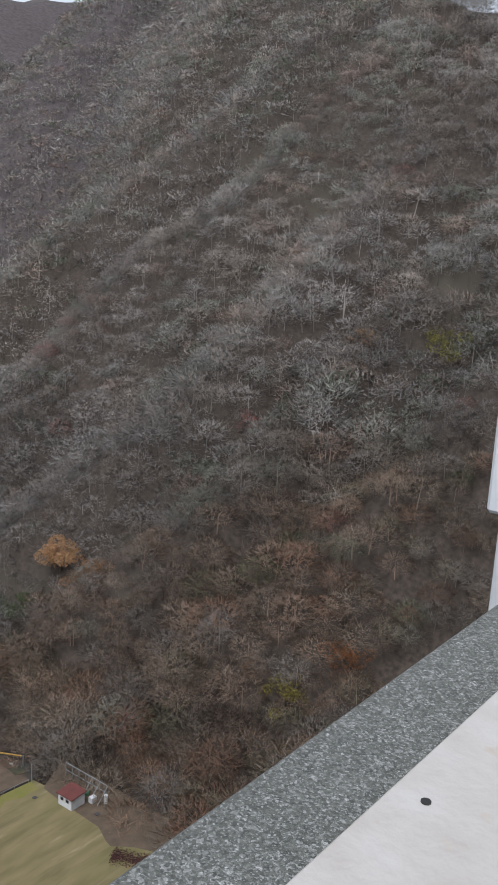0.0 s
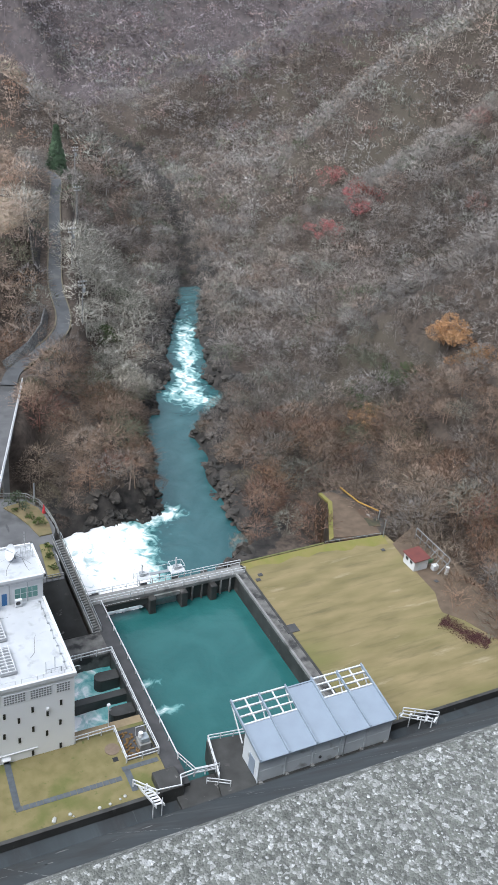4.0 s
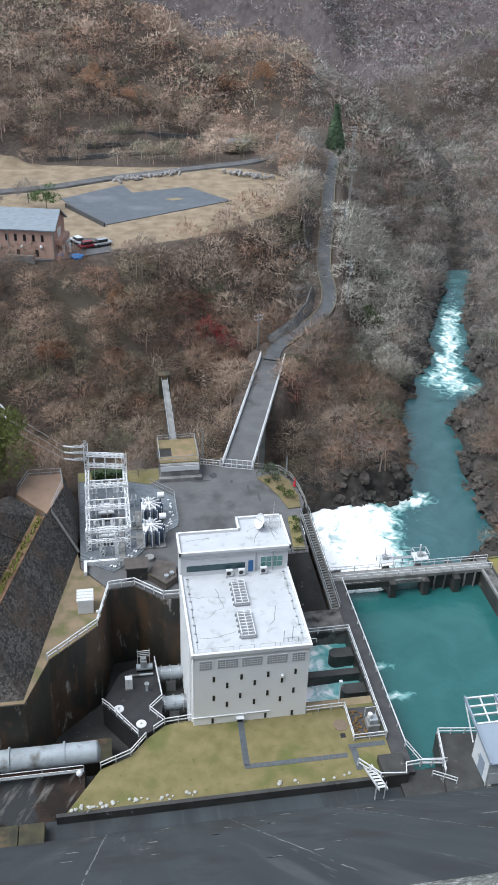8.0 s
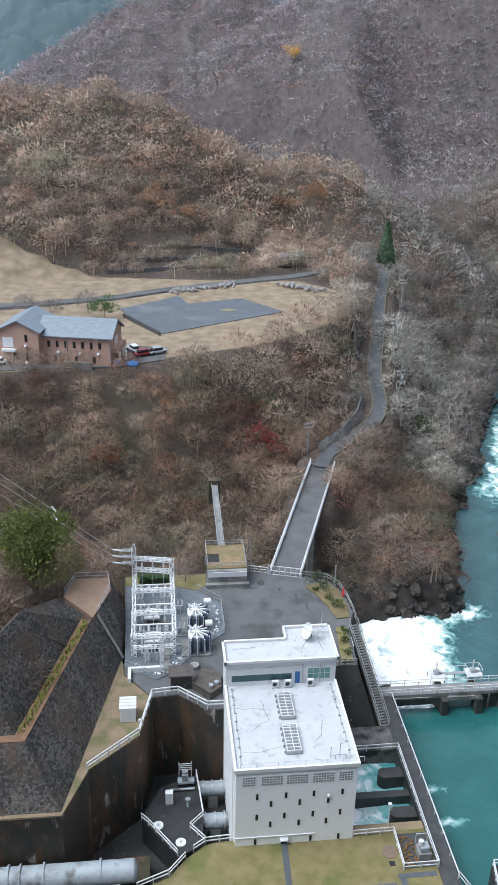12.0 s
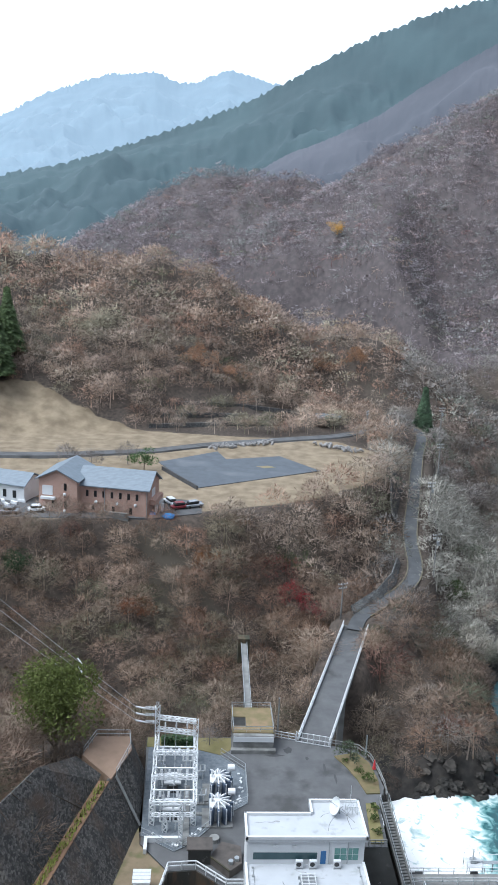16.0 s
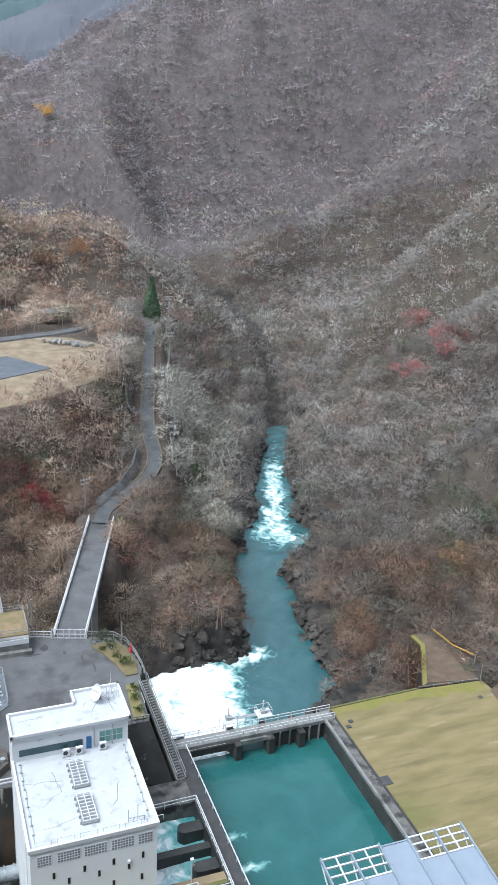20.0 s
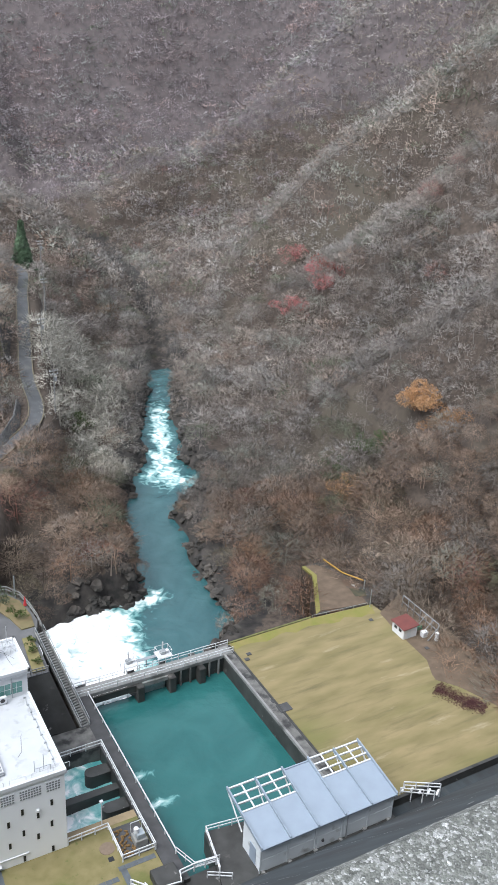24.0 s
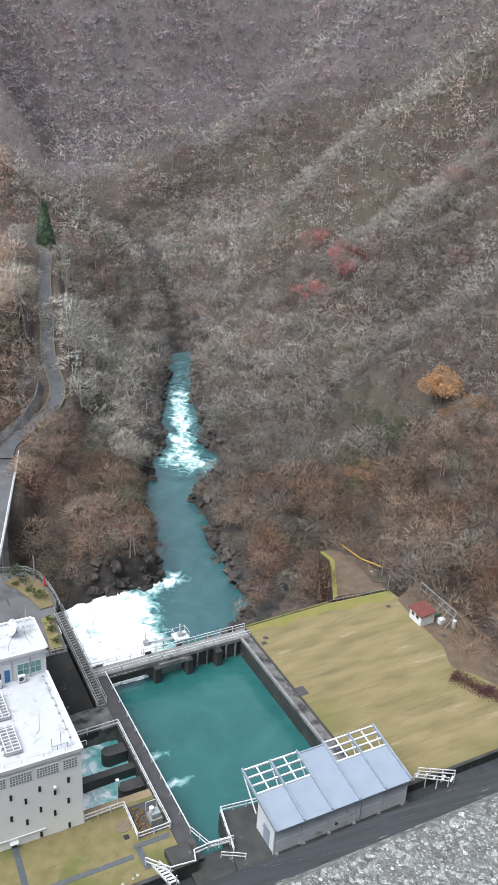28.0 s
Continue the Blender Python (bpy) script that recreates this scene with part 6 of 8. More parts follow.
part("stem", tube(bmesh.new(), (2.3, 78.6, -2), (2.3, 78.6, -0.9), 0.16, 8), M_PIPE, sv)
part("wheel", tube(bmesh.new(), (2.3, 78.6, -0.9), (2.3, 78.6, -0.8), 0.3, 12), M_STEELG, sv)
pk = thing("penstock", "large pale grey-blue steel penstock pipe with stiffener rings", "pipe", (-24, 68, 0.4))
part("barrel", tube(bmesh.new(), (-60, 68.2, 0.7), (-3.8, 67.9, 0.7), 1.2, 32), M_PIPE, pk)
b = bmesh.new()
bmesh.ops.create_uvsphere(b, u_segments=24, v_segments=16, radius=1.2, matrix=Matrix.Translation((-3.8, 67.9, 0.7)) @ Matrix.Diagonal((0.4, 1, 1, 1)))
part("elbow", b, M_PIPE, pk)
for x in (-30, -24, -16.6, -15.4, -13.0, -7.2):
    part("ring", tube(bmesh.new(), (x - 0.1, 68.02, 0.7), (x + 0.1, 68.02, 0.7), 1.36, 32), M_PIPE, pk)
for x in (-30, -16.0, -7.2):
    part("support", bx(x - 0.5, x + 0.5, 67.0, 68.9, -0.6, -0.1), M_CONC, pk)
    for y in (66.8, 69.0):
        part("support_leg", beam(bmesh.new(), (x, y, -0.62), (x, y, 0.7), 0.18), M_STEELG, pk)
wk = thing("walkway", "narrow pale steel walkway beside the penstock", "walkway", (-20, 66, 0))
part("deck", bx(-60, -5.2, 66.0, 66.4, -0.10, -0.02), M_STEELG, wk)
for y in (65.95, 66.45):
    part("rail", beam(bmesh.new(), (-60, y, 0.45), (-5.2, y, 0.45), 0.075), M_STEELW, wk)
for k in range(10):
    x = -5.2 - k * 4.4
    part("post", beam(bmesh.new(), (x, 66.45, -0.1), (x, 66.45, 0.45), 0.06), M_STEELW, wk)
    part("bracket", beam(bmesh.new(), (x, 66.55, -0.6), (x, 65.9, -0.12), 0.08), M_STEELG, wk)
M_STREAKED = mat("streaked_rock_wall", (0.024, 0.017, 0.013), (0.01, 0.008, 0.007), 0.5, 0.9, bump=0.8, bump_scale=1.2, stain=(0.04, 0.025, 0.017), stain_scale=0.4, stain_at=0.5)
overlay(M_STREAKED, (0.038, 0.042, 0.045), 0.12, 0.5, 0.56)
tilt = M_STREAKED.node_tree.nodes.new("ShaderNodeMapping")
overlay(M_STREAKED, (0.17, 0.16, 0.15), 0.75, 0.56, 0.68, (1.6, 0.3, 0.28))
streak = [q for q in M_STREAKED.node_tree.nodes if q.type == "MAPPING" and abs(q.inputs["Scale"].default_value[2] - 0.28) < 0.01][0]
tilt.inputs["Rotation"].default_value = (0, radians(-30), radians(30))
M_STREAKED.node_tree.links.new(streak.inputs["Vector"].links[0].from_socket, tilt.inputs["Vector"])
M_STREAKED.node_tree.links.new(tilt.outputs["Vector"], streak.inputs["Vector"])
b = bmesh.new()
ends = [[b.verts.new((x, y, z)) for y, z in ((69.0, -0.72), (66.6, -0.72), (60.4, -6.4), (60.4, -12), (69.0, -12))] for x in (-60, -5.2)]
b.faces.new(ends[0])
b.faces.new(ends[1][::-1])
for k in range(5):
    b.faces.new((ends[0][k], ends[0][(k + 1) % 5], ends[1][(k + 1) % 5], ends[1][k]))
bmesh.ops.recalc_face_normals(b, faces=b.faces)
setting("slope_rock", b, M_STREAKED, "dark brown rock slope with pale slanting streaks below the walkway", "slope")
setting("ledge_penstock", bx(-60, -5.6, 66.6, 69.05, -0.716, -0.6), mat("rusty_litter", (0.12, 0.062, 0.042), (0.055, 0.034, 0.026), 1.2, 0.95, bump=0.6), "ledge of rust-brown leaf litter under the pipe", "ledge")

# ---- yard ----
M_GRAVEL = mat("blue_grey_gravel", (0.17, 0.19, 0.21), (0.10, 0.115, 0.13), 2.5, 0.95, bump=0.5, bump_scale=14)
PAD = [(-5.1, 112), (-5.1, 93.5), (-1.0, 90.6), (1.0, 92), (5.3, 97.3), (8.2, 99.6), (8.2, 106.5), (5, 110), (1.5, 111.5)]
setting("ground_switchyard", slab(bmesh.new(), PAD, 6.95, 7.03), M_GRAVEL, "blue-grey gravel bed of the switchyard", "gravel")
setting("lawn_yard", slab(bmesh.new(), [(-5.4, 112.1), (1.5, 111.6), (5, 110.2), (6.5, 111.5), (6.5, 114.4), (-5.4, 114.4)], 6.95, 7.05), M_LAWN, "strip of dull lawn behind the switchyard", "lawn")
railing("low pale fence along the switchyard", [(-5, 93.4, 7), (-1.0, 90.6, 7), (1.0, 92, 7), (5.3, 97.3, 7), (8.2, 99.6, 7), (8.2, 106.5, 7), (5, 110, 7)], 1.2, 1.5, 0.05, (1.0, 0.5, 0.1), M_STEELG)
stub = mesh_of("marker", [(x, y, z) for z in (0, 0.16) for x, y in ((-.18, -.1), (.18, -.1), (.18, .1), (-.18, .1))], [(0, 1, 5, 4), (1, 2, 6, 5), (2, 3, 7, 6), (3, 0, 4, 7), (4, 5, 6, 7)], M_WHITE)
r = random.Random(21)
for k in range(44):
    e = k / 44 * 5
    i = min(int(e), 4)
    ring = [(-3.5, 93.5), (-0.6, 91.8), (1.4, 93.4), (5.0, 98.3), (7.4, 100.6), (7.4, 106.2)]
    p = Vector(ring[i]).lerp(Vector(ring[i + 1]), e - i)
    ob = tagged(new("footing_marker", stub), "small white concrete footing in the gravel", "footing", "switchyard footings")
    ob.matrix_basis = pose(p.x + r.uniform(-0.25, 0.25), p.y + r.uniform(-0.4, 0.4), 7.03, 0, 0, r.uniform(0, 90))


def truss(b, p, q, w, n=8, t=0.06):
    """A square lattice mast or beam from p to q."""
    p, q = Vector(p), Vector(q)
    d = (q - p).normalized()
    u = d.orthogonal().normalized() if abs(d.z) < 0.9 else Vector((1, 0, 0))
    if abs(d.z) < 0.9:
        u = Vector((0, 0, 1)).cross(d).normalized()
    v = d.cross(u)
    c = [(u * a + v * e) * w / 2 for a, e in ((1, 1), (-1, 1), (-1, -1), (1, -1))]
    for o in c:
        beam(b, p + o, q + o, t)
    for k in range(n):
        a, e = p.lerp(q, k / n), p.lerp(q, (k + 1) / n)
        for i in range(4):
            j = (i + 1) % 4
            beam(b, a + c[i], e + c[j], t * 0.7) if k % 2 else beam(b, a + c[j], e + c[i], t * 0.7)
    return b


def insulator(x, y, z, h, root, r=0.09):
    b = bmesh.new()
    n = 5
    for k in range(n):
        tube(b, (x, y, z + h * k / n), (x, y, z + h * (k + 0.55) / n), r * 1.5, 8, r * 0.8)
        tube(b, (x, y, z + h * (k + 0.5) / n), (x, y, z + h * (k + 1) / n), r * 0.6, 6)
    part("insulator", b, M_WHITE, root)


M_STEELG2 = mat("bright_white_steel", (0.82, 0.83, 0.84), (0.72, 0.73, 0.74), 3, 0.45)
sy = thing("switchyard_gantry", "white steel lattice gantry of the switchyard with insulators", "gantry", (-1.3, 103, 7.03))
cols = [(-3.9, 110, 14.6), (1.4, 109, 13.2), (-3.9, 105, 11.0), (1.4, 105, 11.0), (-3.9, 100.3, 10.6), (1.4, 100.3, 10.6), (-3.9, 95.6, 10.3), (1.2, 95.6, 10.3)]
for x, y, z in cols:
    part("mast", truss(bmesh.new(), (x, y, 7.03), (x, y, z), 0.6, 9, 0.1), M_STEELG2, sy)
part("mast_peak", truss(bmesh.new(), (-3.9, 110, 14.6), (-3.9, 110, 15.3), 0.3, 2, 0.06), M_STEELW, sy)
for (x0, y0, z0), (x1, y1, z1) in ((cols[0], cols[1]), (cols[2], cols[3]), (cols[4], cols[5]), (cols[6], cols[7])):
    for z in ((13.0, 11.2) if y0 > 108 else (min(z0, z1) - 0.2,)):
        part("cross_beam", truss(bmesh.new(), (x0, y0, z), (x1, y1, z), 0.45, 8, 0.09), M_STEELG2, sy)
for x in (-3.9, 1.4):
    part("long_beam", truss(bmesh.new(), (x, 95.6, 10.0), (x, 109.6, 10.4), 0.4, 16, 0.08), M_STEELG2, sy)
for x in (-2.8, -1.3, 0.2):
    part("bus_wire", tube(bmesh.new(), (x, 95.6, 9.5), (x, 109.6, 10.8), 0.03, 5), M_STEELG, sy)
    for y, z in ((109.6, 11.9), (105, 10.0), (100.3, 9.6), (95.6, 9.3)):
        insulator(x, y, z - 0.3, 0.9, sy)
for x, y in ((-0.3, 94.2), (-0.3, 92.0), (-2.2, 94.2)):
    part("low_mast", truss(bmesh.new(), (x, y, 7.03), (x, y, 10.6 if x > -1 else 9.6), 0.45, 6, 0.09), M_STEELG2, sy)
part("low_beam", truss(bmesh.new(), (-3.9, 94.2, 9.4), (1.2, 94.2, 9.4), 0.35, 8, 0.07), M_STEELG2, sy)
for y in (98.0, 102.6, 107.4):
    part("bus_beam", beam(bmesh.new(), (-3.9, y, 10.1), (1.4, y, 10.1), 0.16), M_STEELG2, sy)
    for x in (-3.0, -1.9, -0.8, 0.4):
        insulator(x, y, 9.2, 0.85, sy, 0.13)
for k, z in enumerate((14.3, 13.3, 12.2)):
    part("line_arm", truss(bmesh.new(), (-3.9, 110, z), (-5.6, 110, z + 0.1), 0.25, 4, 0.05), M_STEELW, sy)
    b = bmesh.new()
    tube(b, (-5.6, 110, z), (-6.9, 110.2, z + 0.15), 0.12, 8)
    part("strain_insulator", b, M_WHITE, sy)
for x, y in ((-1.5, 103.0), (-1.5, 97.6)):
    br = thing("circuit_breaker", "pale grey circuit breaker tank with bushings", "circuit breaker", (x, y, 7.03), "switchyard breakers")
    part("frame", bx(x - 0.7, x + 0.7, y - 1.3, y + 1.3, 7.03, 7.5), M_DARKROOF, br)
    part("cabinet", bx(x - 0.5, x + 0.5, y - 0.5, y + 0.5, 7.5, 8.7, bevel=0.05), M_STEELW, br)
    for dy in (-0.9, 0, 0.9):
        part("tank", tube(bmesh.new(), (x - 1.1, y + dy, 8.3), (x + 1.1, y + dy, 8.3), 0.28, 12), M_STEELW, br)
        for dx in (-0.9, 0.9):
            b = bmesh.new()
            tube(b, (x + dx, y + dy, 8.4), (x + dx * 1.25, y + dy, 9.7), 0.14, 8, 0.07)
            part("bushing", b, M_WHITE, br)
for k, (x, y) in enumerate(((-3.2, 103), (-3.2, 98), (-3.3, 106.8), (0.4, 106.9), (-0.6, 94.4), (-2.2, 94.4), (2.1, 104.6), (2.2, 99.5))):
    ds = thing("disconnector", "pale post-insulator disconnector on a steel stand", "disconnector", (x, y, 7.03), "switchyard disconnectors")
    for dx in (-0.35, 0.35):
        part("leg", beam(bmesh.new(), (x + dx, y, 7.03), (x + dx, y, 8.3), 0.12), M_STEELW, ds)
    part("beam", beam(bmesh.new(), (x - 0.7, y, 8.3), (x + 0.7, y, 8.3), 0.14), M_STEELW, ds)
    for dx in (-0.6, 0, 0.6):
        insulator(x + dx, y, 8.35, 0.9, ds)
    part("blade", beam(bmesh.new(), (x - 0.6, y, 9.28), (x + 0.6, y, 9.28), 0.07), M_STEELG, ds)


def transformer(x, y):
    root = thing("transformer", "dark blue-grey transformer with white radiating cooler pipes", "transformer", (x, y, 7.03), "switchyard transformers")
    part("plinth", bx(x - 1.9, x + 1.9, y - 1.8, y + 1.8, 7.03, 7.25), M_CONC, root)
    part("tank", bx(x - 1.0, x + 1.0, y - 0.9, y + 0.9, 7.25, 9.4, bevel=0.08), M_STEELW, root)
    fin = mat("navy_grey_paint", (0.09, 0.12, 0.17), (0.06, 0.08, 0.12), 1, 0.5) if "navy_grey_paint" not in bpy.data.materials else bpy.data.materials["navy_grey_paint"]
    for k in range(9):
        a = radians(-115 + k * 29)
        c, s = math.cos(a), math.sin(a)
        b = bmesh.new()
        bmesh.ops.create_cube(b, size=1, matrix=Matrix.Translation((x + c * 1.6, y + s * 1.5, 8.4)) @ Matrix.Rotation(a, 4, "Z") @ Matrix.Diagonal((0.7, 0.36, 2.1, 1)))
        part("radiator", b, fin, root)
        b = bmesh.new()
        beam(b, (x + c * 0.4, y + s * 0.4, 9.8), (x + c * 1.7, y + s * 1.6, 9.55), 0.17)
        beam(b, (x + c * 1.95, y + s * 1.85, 9.5), (x + c * 1.98, y + s * 1.88, 7.4), 0.12)
        part("cooler_pipe", b, M_WHITE, root)
    part("top_ring", tube(bmesh.new(), (x, y, 9.4), (x, y, 9.9), 0.5, 12), M_WHITE, root)
    part("conservator", tube(bmesh.new(), (x + 1.3, y + 0.9, 10.3), (x + 2.2, y + 0.9, 10.3), 0.42, 14), M_WHITE, root)
    part("conservator_leg", beam(bmesh.new(), (x + 1.7, y + 0.8, 9.2), (x + 1.7, y + 0.8, 10.0), 0.15), M_STEELG, root)
    for dx in (-0.5, 0, 0.5):
        insulator(x + dx - 0.2, y + 0.2, 9.4, 1.1, root, 0.11)
    return root


t1 = transformer(4.2, 96.6)
copy_thing(t1, Matrix.Translation((4.3, 101.6, 7.03)))
ct = thing("cable_trench", "pale concrete cable trench covers between the switchgear", "cable trench", (0.3, 97, 7.03), kind="structure")
for k in range(16):
    part("cover", bx(0.0, 0.75, 91.6 + k * 0.72, 92.28 + k * 0.72, 7.03, 7.2), M_CONC, ct)
for y in (97.2, 99.2):
    for k in range(4):
        part("cover", bx(0.8 + k * 0.62, 1.38 + k * 0.62, y, y + 0.5, 7.03, 7.18), M_CONC, ct)
lw = thing("low_wall", "low white L-shaped kerb wall beside the switchyard", "wall", (-2.5, 91.8, 7))
part("long_side", bx(-4.6, -0.2, 92.2, 92.6, 7.0, 7.7, bevel=0.02), M_WHITE, lw)
part("short_side", bx(-4.6, -4.2, 90.2, 92.2, 7.0, 7.7, bevel=0.02), M_WHITE, lw)
hd = bmesh.new()
r = random.Random(31)
for _ in range(900):
    p = Vector((r.uniform(-3.4, 1.2), r.uniform(111.9, 113.1), r.uniform(7.1, 8.5)))
    a, t = r.uniform(0, 6.28), r.uniform(-1, 1)
    u = Vector((math.cos(a), math.sin(a), t)) * 0.2
    w = Vector((-math.sin(a), math.cos(a), 0.3)) * 0.1
    hd.faces.new([hd.verts.new(v) for v in (p - u, p + w, p + u, p - w)])
M_LEAF = mat("evergreen_leaf", (0.05, 0.10, 0.03), (0.025, 0.055, 0.02), 2, 0.7)
tagged(part("hedge", hd, M_LEAF), "clipped green hedge behind the switchyard", "hedge")
wb = thing("equipment_box", "white ribbed steel equipment box on the tan strip", "equipment box", (-4.4, 84.4, 7))
part("body", bx(-5.3, -3.5, 83.2, 85.4, 7.0, 8.9, bevel=0.04), M_WHITE, wb)
for k in range(4):
    part("roof_rib", bx(-5.4, -3.4, 83.2 + k * 0.56, 83.7 + k * 0.56, 8.9, 9.05, bevel=0.03), M_STEELW, wb)
gl = thing("globe_lamp", "small white globe lamp on a short post", "lamp", (-2.9, 84.0, 7))
part("stem", tube(bmesh.new(), (-3.0, 82.2, 7), (-3.0, 82.2, 8.0), 0.05, 6), M_STEELG, gl)
b = bmesh.new()
bmesh.ops.create_uvsphere(b, u_segments=10, v_segments=8, radius=0.2, matrix=Matrix.Translation((-3.0, 82.2, 8.1)))
part("globe", b, M_WHITE, gl)
M_BROWNBOX = mat("brown_stained_roof", (0.10, 0.085, 0.075), (0.06, 0.052, 0.047), 1.2, 0.85)
bb = thing("access_house", "dark brown flat-roofed access housing by the pit", "housing", (2.0, 89.4, 7))
part("wall", bx(0.7, 3.3, 88.5, 90.3, 7, 9.0), M_DARKCONC, bb)
part("roof", bx(0.5, 3.5, 88.3, 90.5, 9.0, 9.2, bevel=0.02), M_BROWNBOX, bb)
hs = thing("hatch_slab", "dark concrete hatch slab with vents beside the power house", "hatch", (5.2, 88.4, 7))
b = bmesh.new()
slab(b, [(3.2, 88.6), (5.4, 86.2), (6.9, 87.6), (6.9, 90.4), (4.6, 91.2)], 7.0, 8.0)
part("slab", b, M_BROWNBOX, hs)
part("edge", beam(bmesh.new(), (3.2, 88.6, 8.05), (5.4, 86.2, 8.05), 0.15), M_MOSS, hs)
for x, y in ((5.6, 87.5), (6.3, 88.0)):
    part("vent", tube(bmesh.new(), (x, y, 8), (x, y, 8.4), 0.3, 10), M_STEELG, hs)
mh2 = thing("round_tank", "round grey concrete tank lid by the switchyard", "tank", (4.0, 92.4, 7))
part("lid", tube(bmesh.new(), (3.8, 92.6, 7.0), (3.8, 92.6, 7.5), 0.6, 16), M_CONC, mh2)
# spillway intake box at the back of the yard
vbx = thing("intake_box", "concrete box with a tan mossy roof and an open shaft", "concrete box", (9.6, 115, 7))
b = bmesh.new()
for a in ((6.7, 12.4, 111.2, 113.6), (8.6, 12.4, 113.6, 118.4), (6.7, 8.6, 116.0, 118.4)):
    box(b, *a, 7.0, 9.4)
part("wall", b, M_CONC, vbx)
b = bmesh.new()
for a in ((6.6, 12.5, 111.9, 113.6), (8.6, 12.5, 113.6, 118.5), (6.6, 8.6, 116.0, 118.5)):
    box(b, *a, 9.402, 9.55)
part("roof", b, mat("tan_moss_roof", (0.24, 0.17, 0.10), (0.15, 0.13, 0.06), 0.9, 0.95, bump=0.3), vbx)
part("ledge", bx(6.4, 12.7, 110.5, 111.2, 7.0, 7.6, bevel=0.02), M_CONC, vbx)
part("band", bx(6.7, 12.4, 111.1, 111.2, 8.5, 9.3), M_WHITE, vbx)
part("shaft_floor", bx(6.7, 8.6, 113.6, 116, 7.0, 7.4), M_DARK, vbx)
railing("pale railing on the intake box", [(6.7, 112.0, 9.55), (6.7, 118.4, 9.55), (12.4, 118.4, 9.55), (12.4, 112.0, 9.55), (6.7, 112.0, 9.55)], 0.9, 1.8, 0.06, (1.0, 0.5), M_STEELG)
pb = thing("pipe_bridge", "narrow pale pipe bridge over the ravine", "pipe bridge", (9.5, 131, 7))
part("deck", beam(bmesh.new(), (9.3, 118.6, 7.6), (9.7, 143, 7.6), 0.9, 0.35), M_CONC, pb)
for s in (-0.5, 0.5):
    part("side_rail", beam(bmesh.new(), (9.3 + s, 118.6, 8.1), (9.7 + s, 143, 8.1), 0.09), M_STEELG, pb)
part("pier", bx(9.2, 9.8, 129.6, 130.4, -6, 7.4), M_CONC, pb)
part("portal", bx(8.7, 10.7, 142.4, 144, 4, 8.6), M_MOSS, pb, "mossy concrete portal on the hillside")

# ---- road bridge ----
rb = thing("road_bridge", "single-lane asphalt road bridge with white parapet rails", "bridge", (24.6, 132, 7), kind="structure")
BA, BB = Vector((18.4, 113.4, 7.0)), Vector((30.9, 151.0, 7.1))
BD = (BB - BA).normalized()
BS = Vector((BD.y, -BD.x, 0)).normalized()
b = bmesh.new()
ring = [BA + BS * 2.4, BB + BS * 2.4, BB - BS * 2.4, BA - BS * 2.4]
slab(b, [(p.x, p.y) for p in ring], 6.2, 6.98)
part("girder", b, M_CONC, rb)
b = bmesh.new()
ring = [BA + BS * 2.15, BB + BS * 2.15, BB - BS * 2.15, BA - BS * 2.15]
slab(b, [(p.x, p.y) for p in ring], 6.984, 7.04)
part("road_surface", b, M_ASPHALT, rb)
for s in (-2.28, 2.28):
    part("kerb", beam(bmesh.new(), BA + BS * s + Vector((0, 0, 0.1)), BB + BS * s + Vector((0, 0, 0.1)), 0.25, 0.3), M_WHITE, rb)
    for z in (0.55, 0.9):
        part("rail", beam(bmesh.new(), BA + BS * s + Vector((0, 0, z)), BB + BS * s + Vector((0, 0, z)), 0.12), M_STEELW, rb)
    for k in range(20):
        p = BA.lerp(BB, k / 19) + BS * s
        part("rail_post", beam(bmesh.new(), p, p + Vector((0, 0, 0.95)), 0.11), M_STEELW, rb)
for f in (0.42, 0.74):
    p = BA.lerp(BB, f)
    b = bmesh.new()
    for s in (-1.5, 1.5):
        q = p + BS * s
        box(b, q.x - 0.5, q.x + 0.5, q.y - 0.5, q.y + 0.5, -9, 6.2)
    part("pier", b, M_CONC, rb)
part("joint_line", beam(bmesh.new(), BB - BS * 2.1 + Vector((0, 0, -0.05)), BB + BS * 2.1 + Vector((0, 0, -0.05)), 0.25, 0.02), M_CONC, rb)
bg = thing("bridge_gate", "white tubular steel gate across the bridge", "gate", (18.2, 112.8, 7))
GA, GB = Vector((15.9, 113.6, 7.0)), Vector((20.7, 112.2, 7.0))
for z in (0.15, 0.8, 1.6):
    part("bar", beam(bmesh.new(), GA + Vector((0, 0, z)), GB + Vector((0, 0, z)), 0.09), M_STEELW, bg)
for k in range(7):
    p = GA.lerp(GB, k / 6)
    part("upright", beam(bmesh.new(), p, p + Vector((0, 0, 1.7 if k % 3 == 0 else 1.6)), 0.12 if k % 3 == 0 else 0.06), M_STEELW, bg)
railing("pale guard rail along the yard's edge", [(12.9, 114.7, 7), (15.8, 113.8, 7)], 1.1, 1.0, 0.09, (1.0, 0.6, 0.2))
railing("weathered guard rail above the river", [(20.8, 112.6, 7), (24.5, 111.5, 7), (25.9, 109.2, 7), (26.4, 106, 7), (26.6, 103, 7), (26.5, 100.5, 7)], 1.0, 1.3, 0.1, (1.0, 0.55), M_CONC)
railing("short brown guard fence at the planter's end", [(22.4, 91.6, 7), (24.7, 91.6, 7)], 0.9, 0.9, 0.1, (1.0, 0.6), M_CONC)
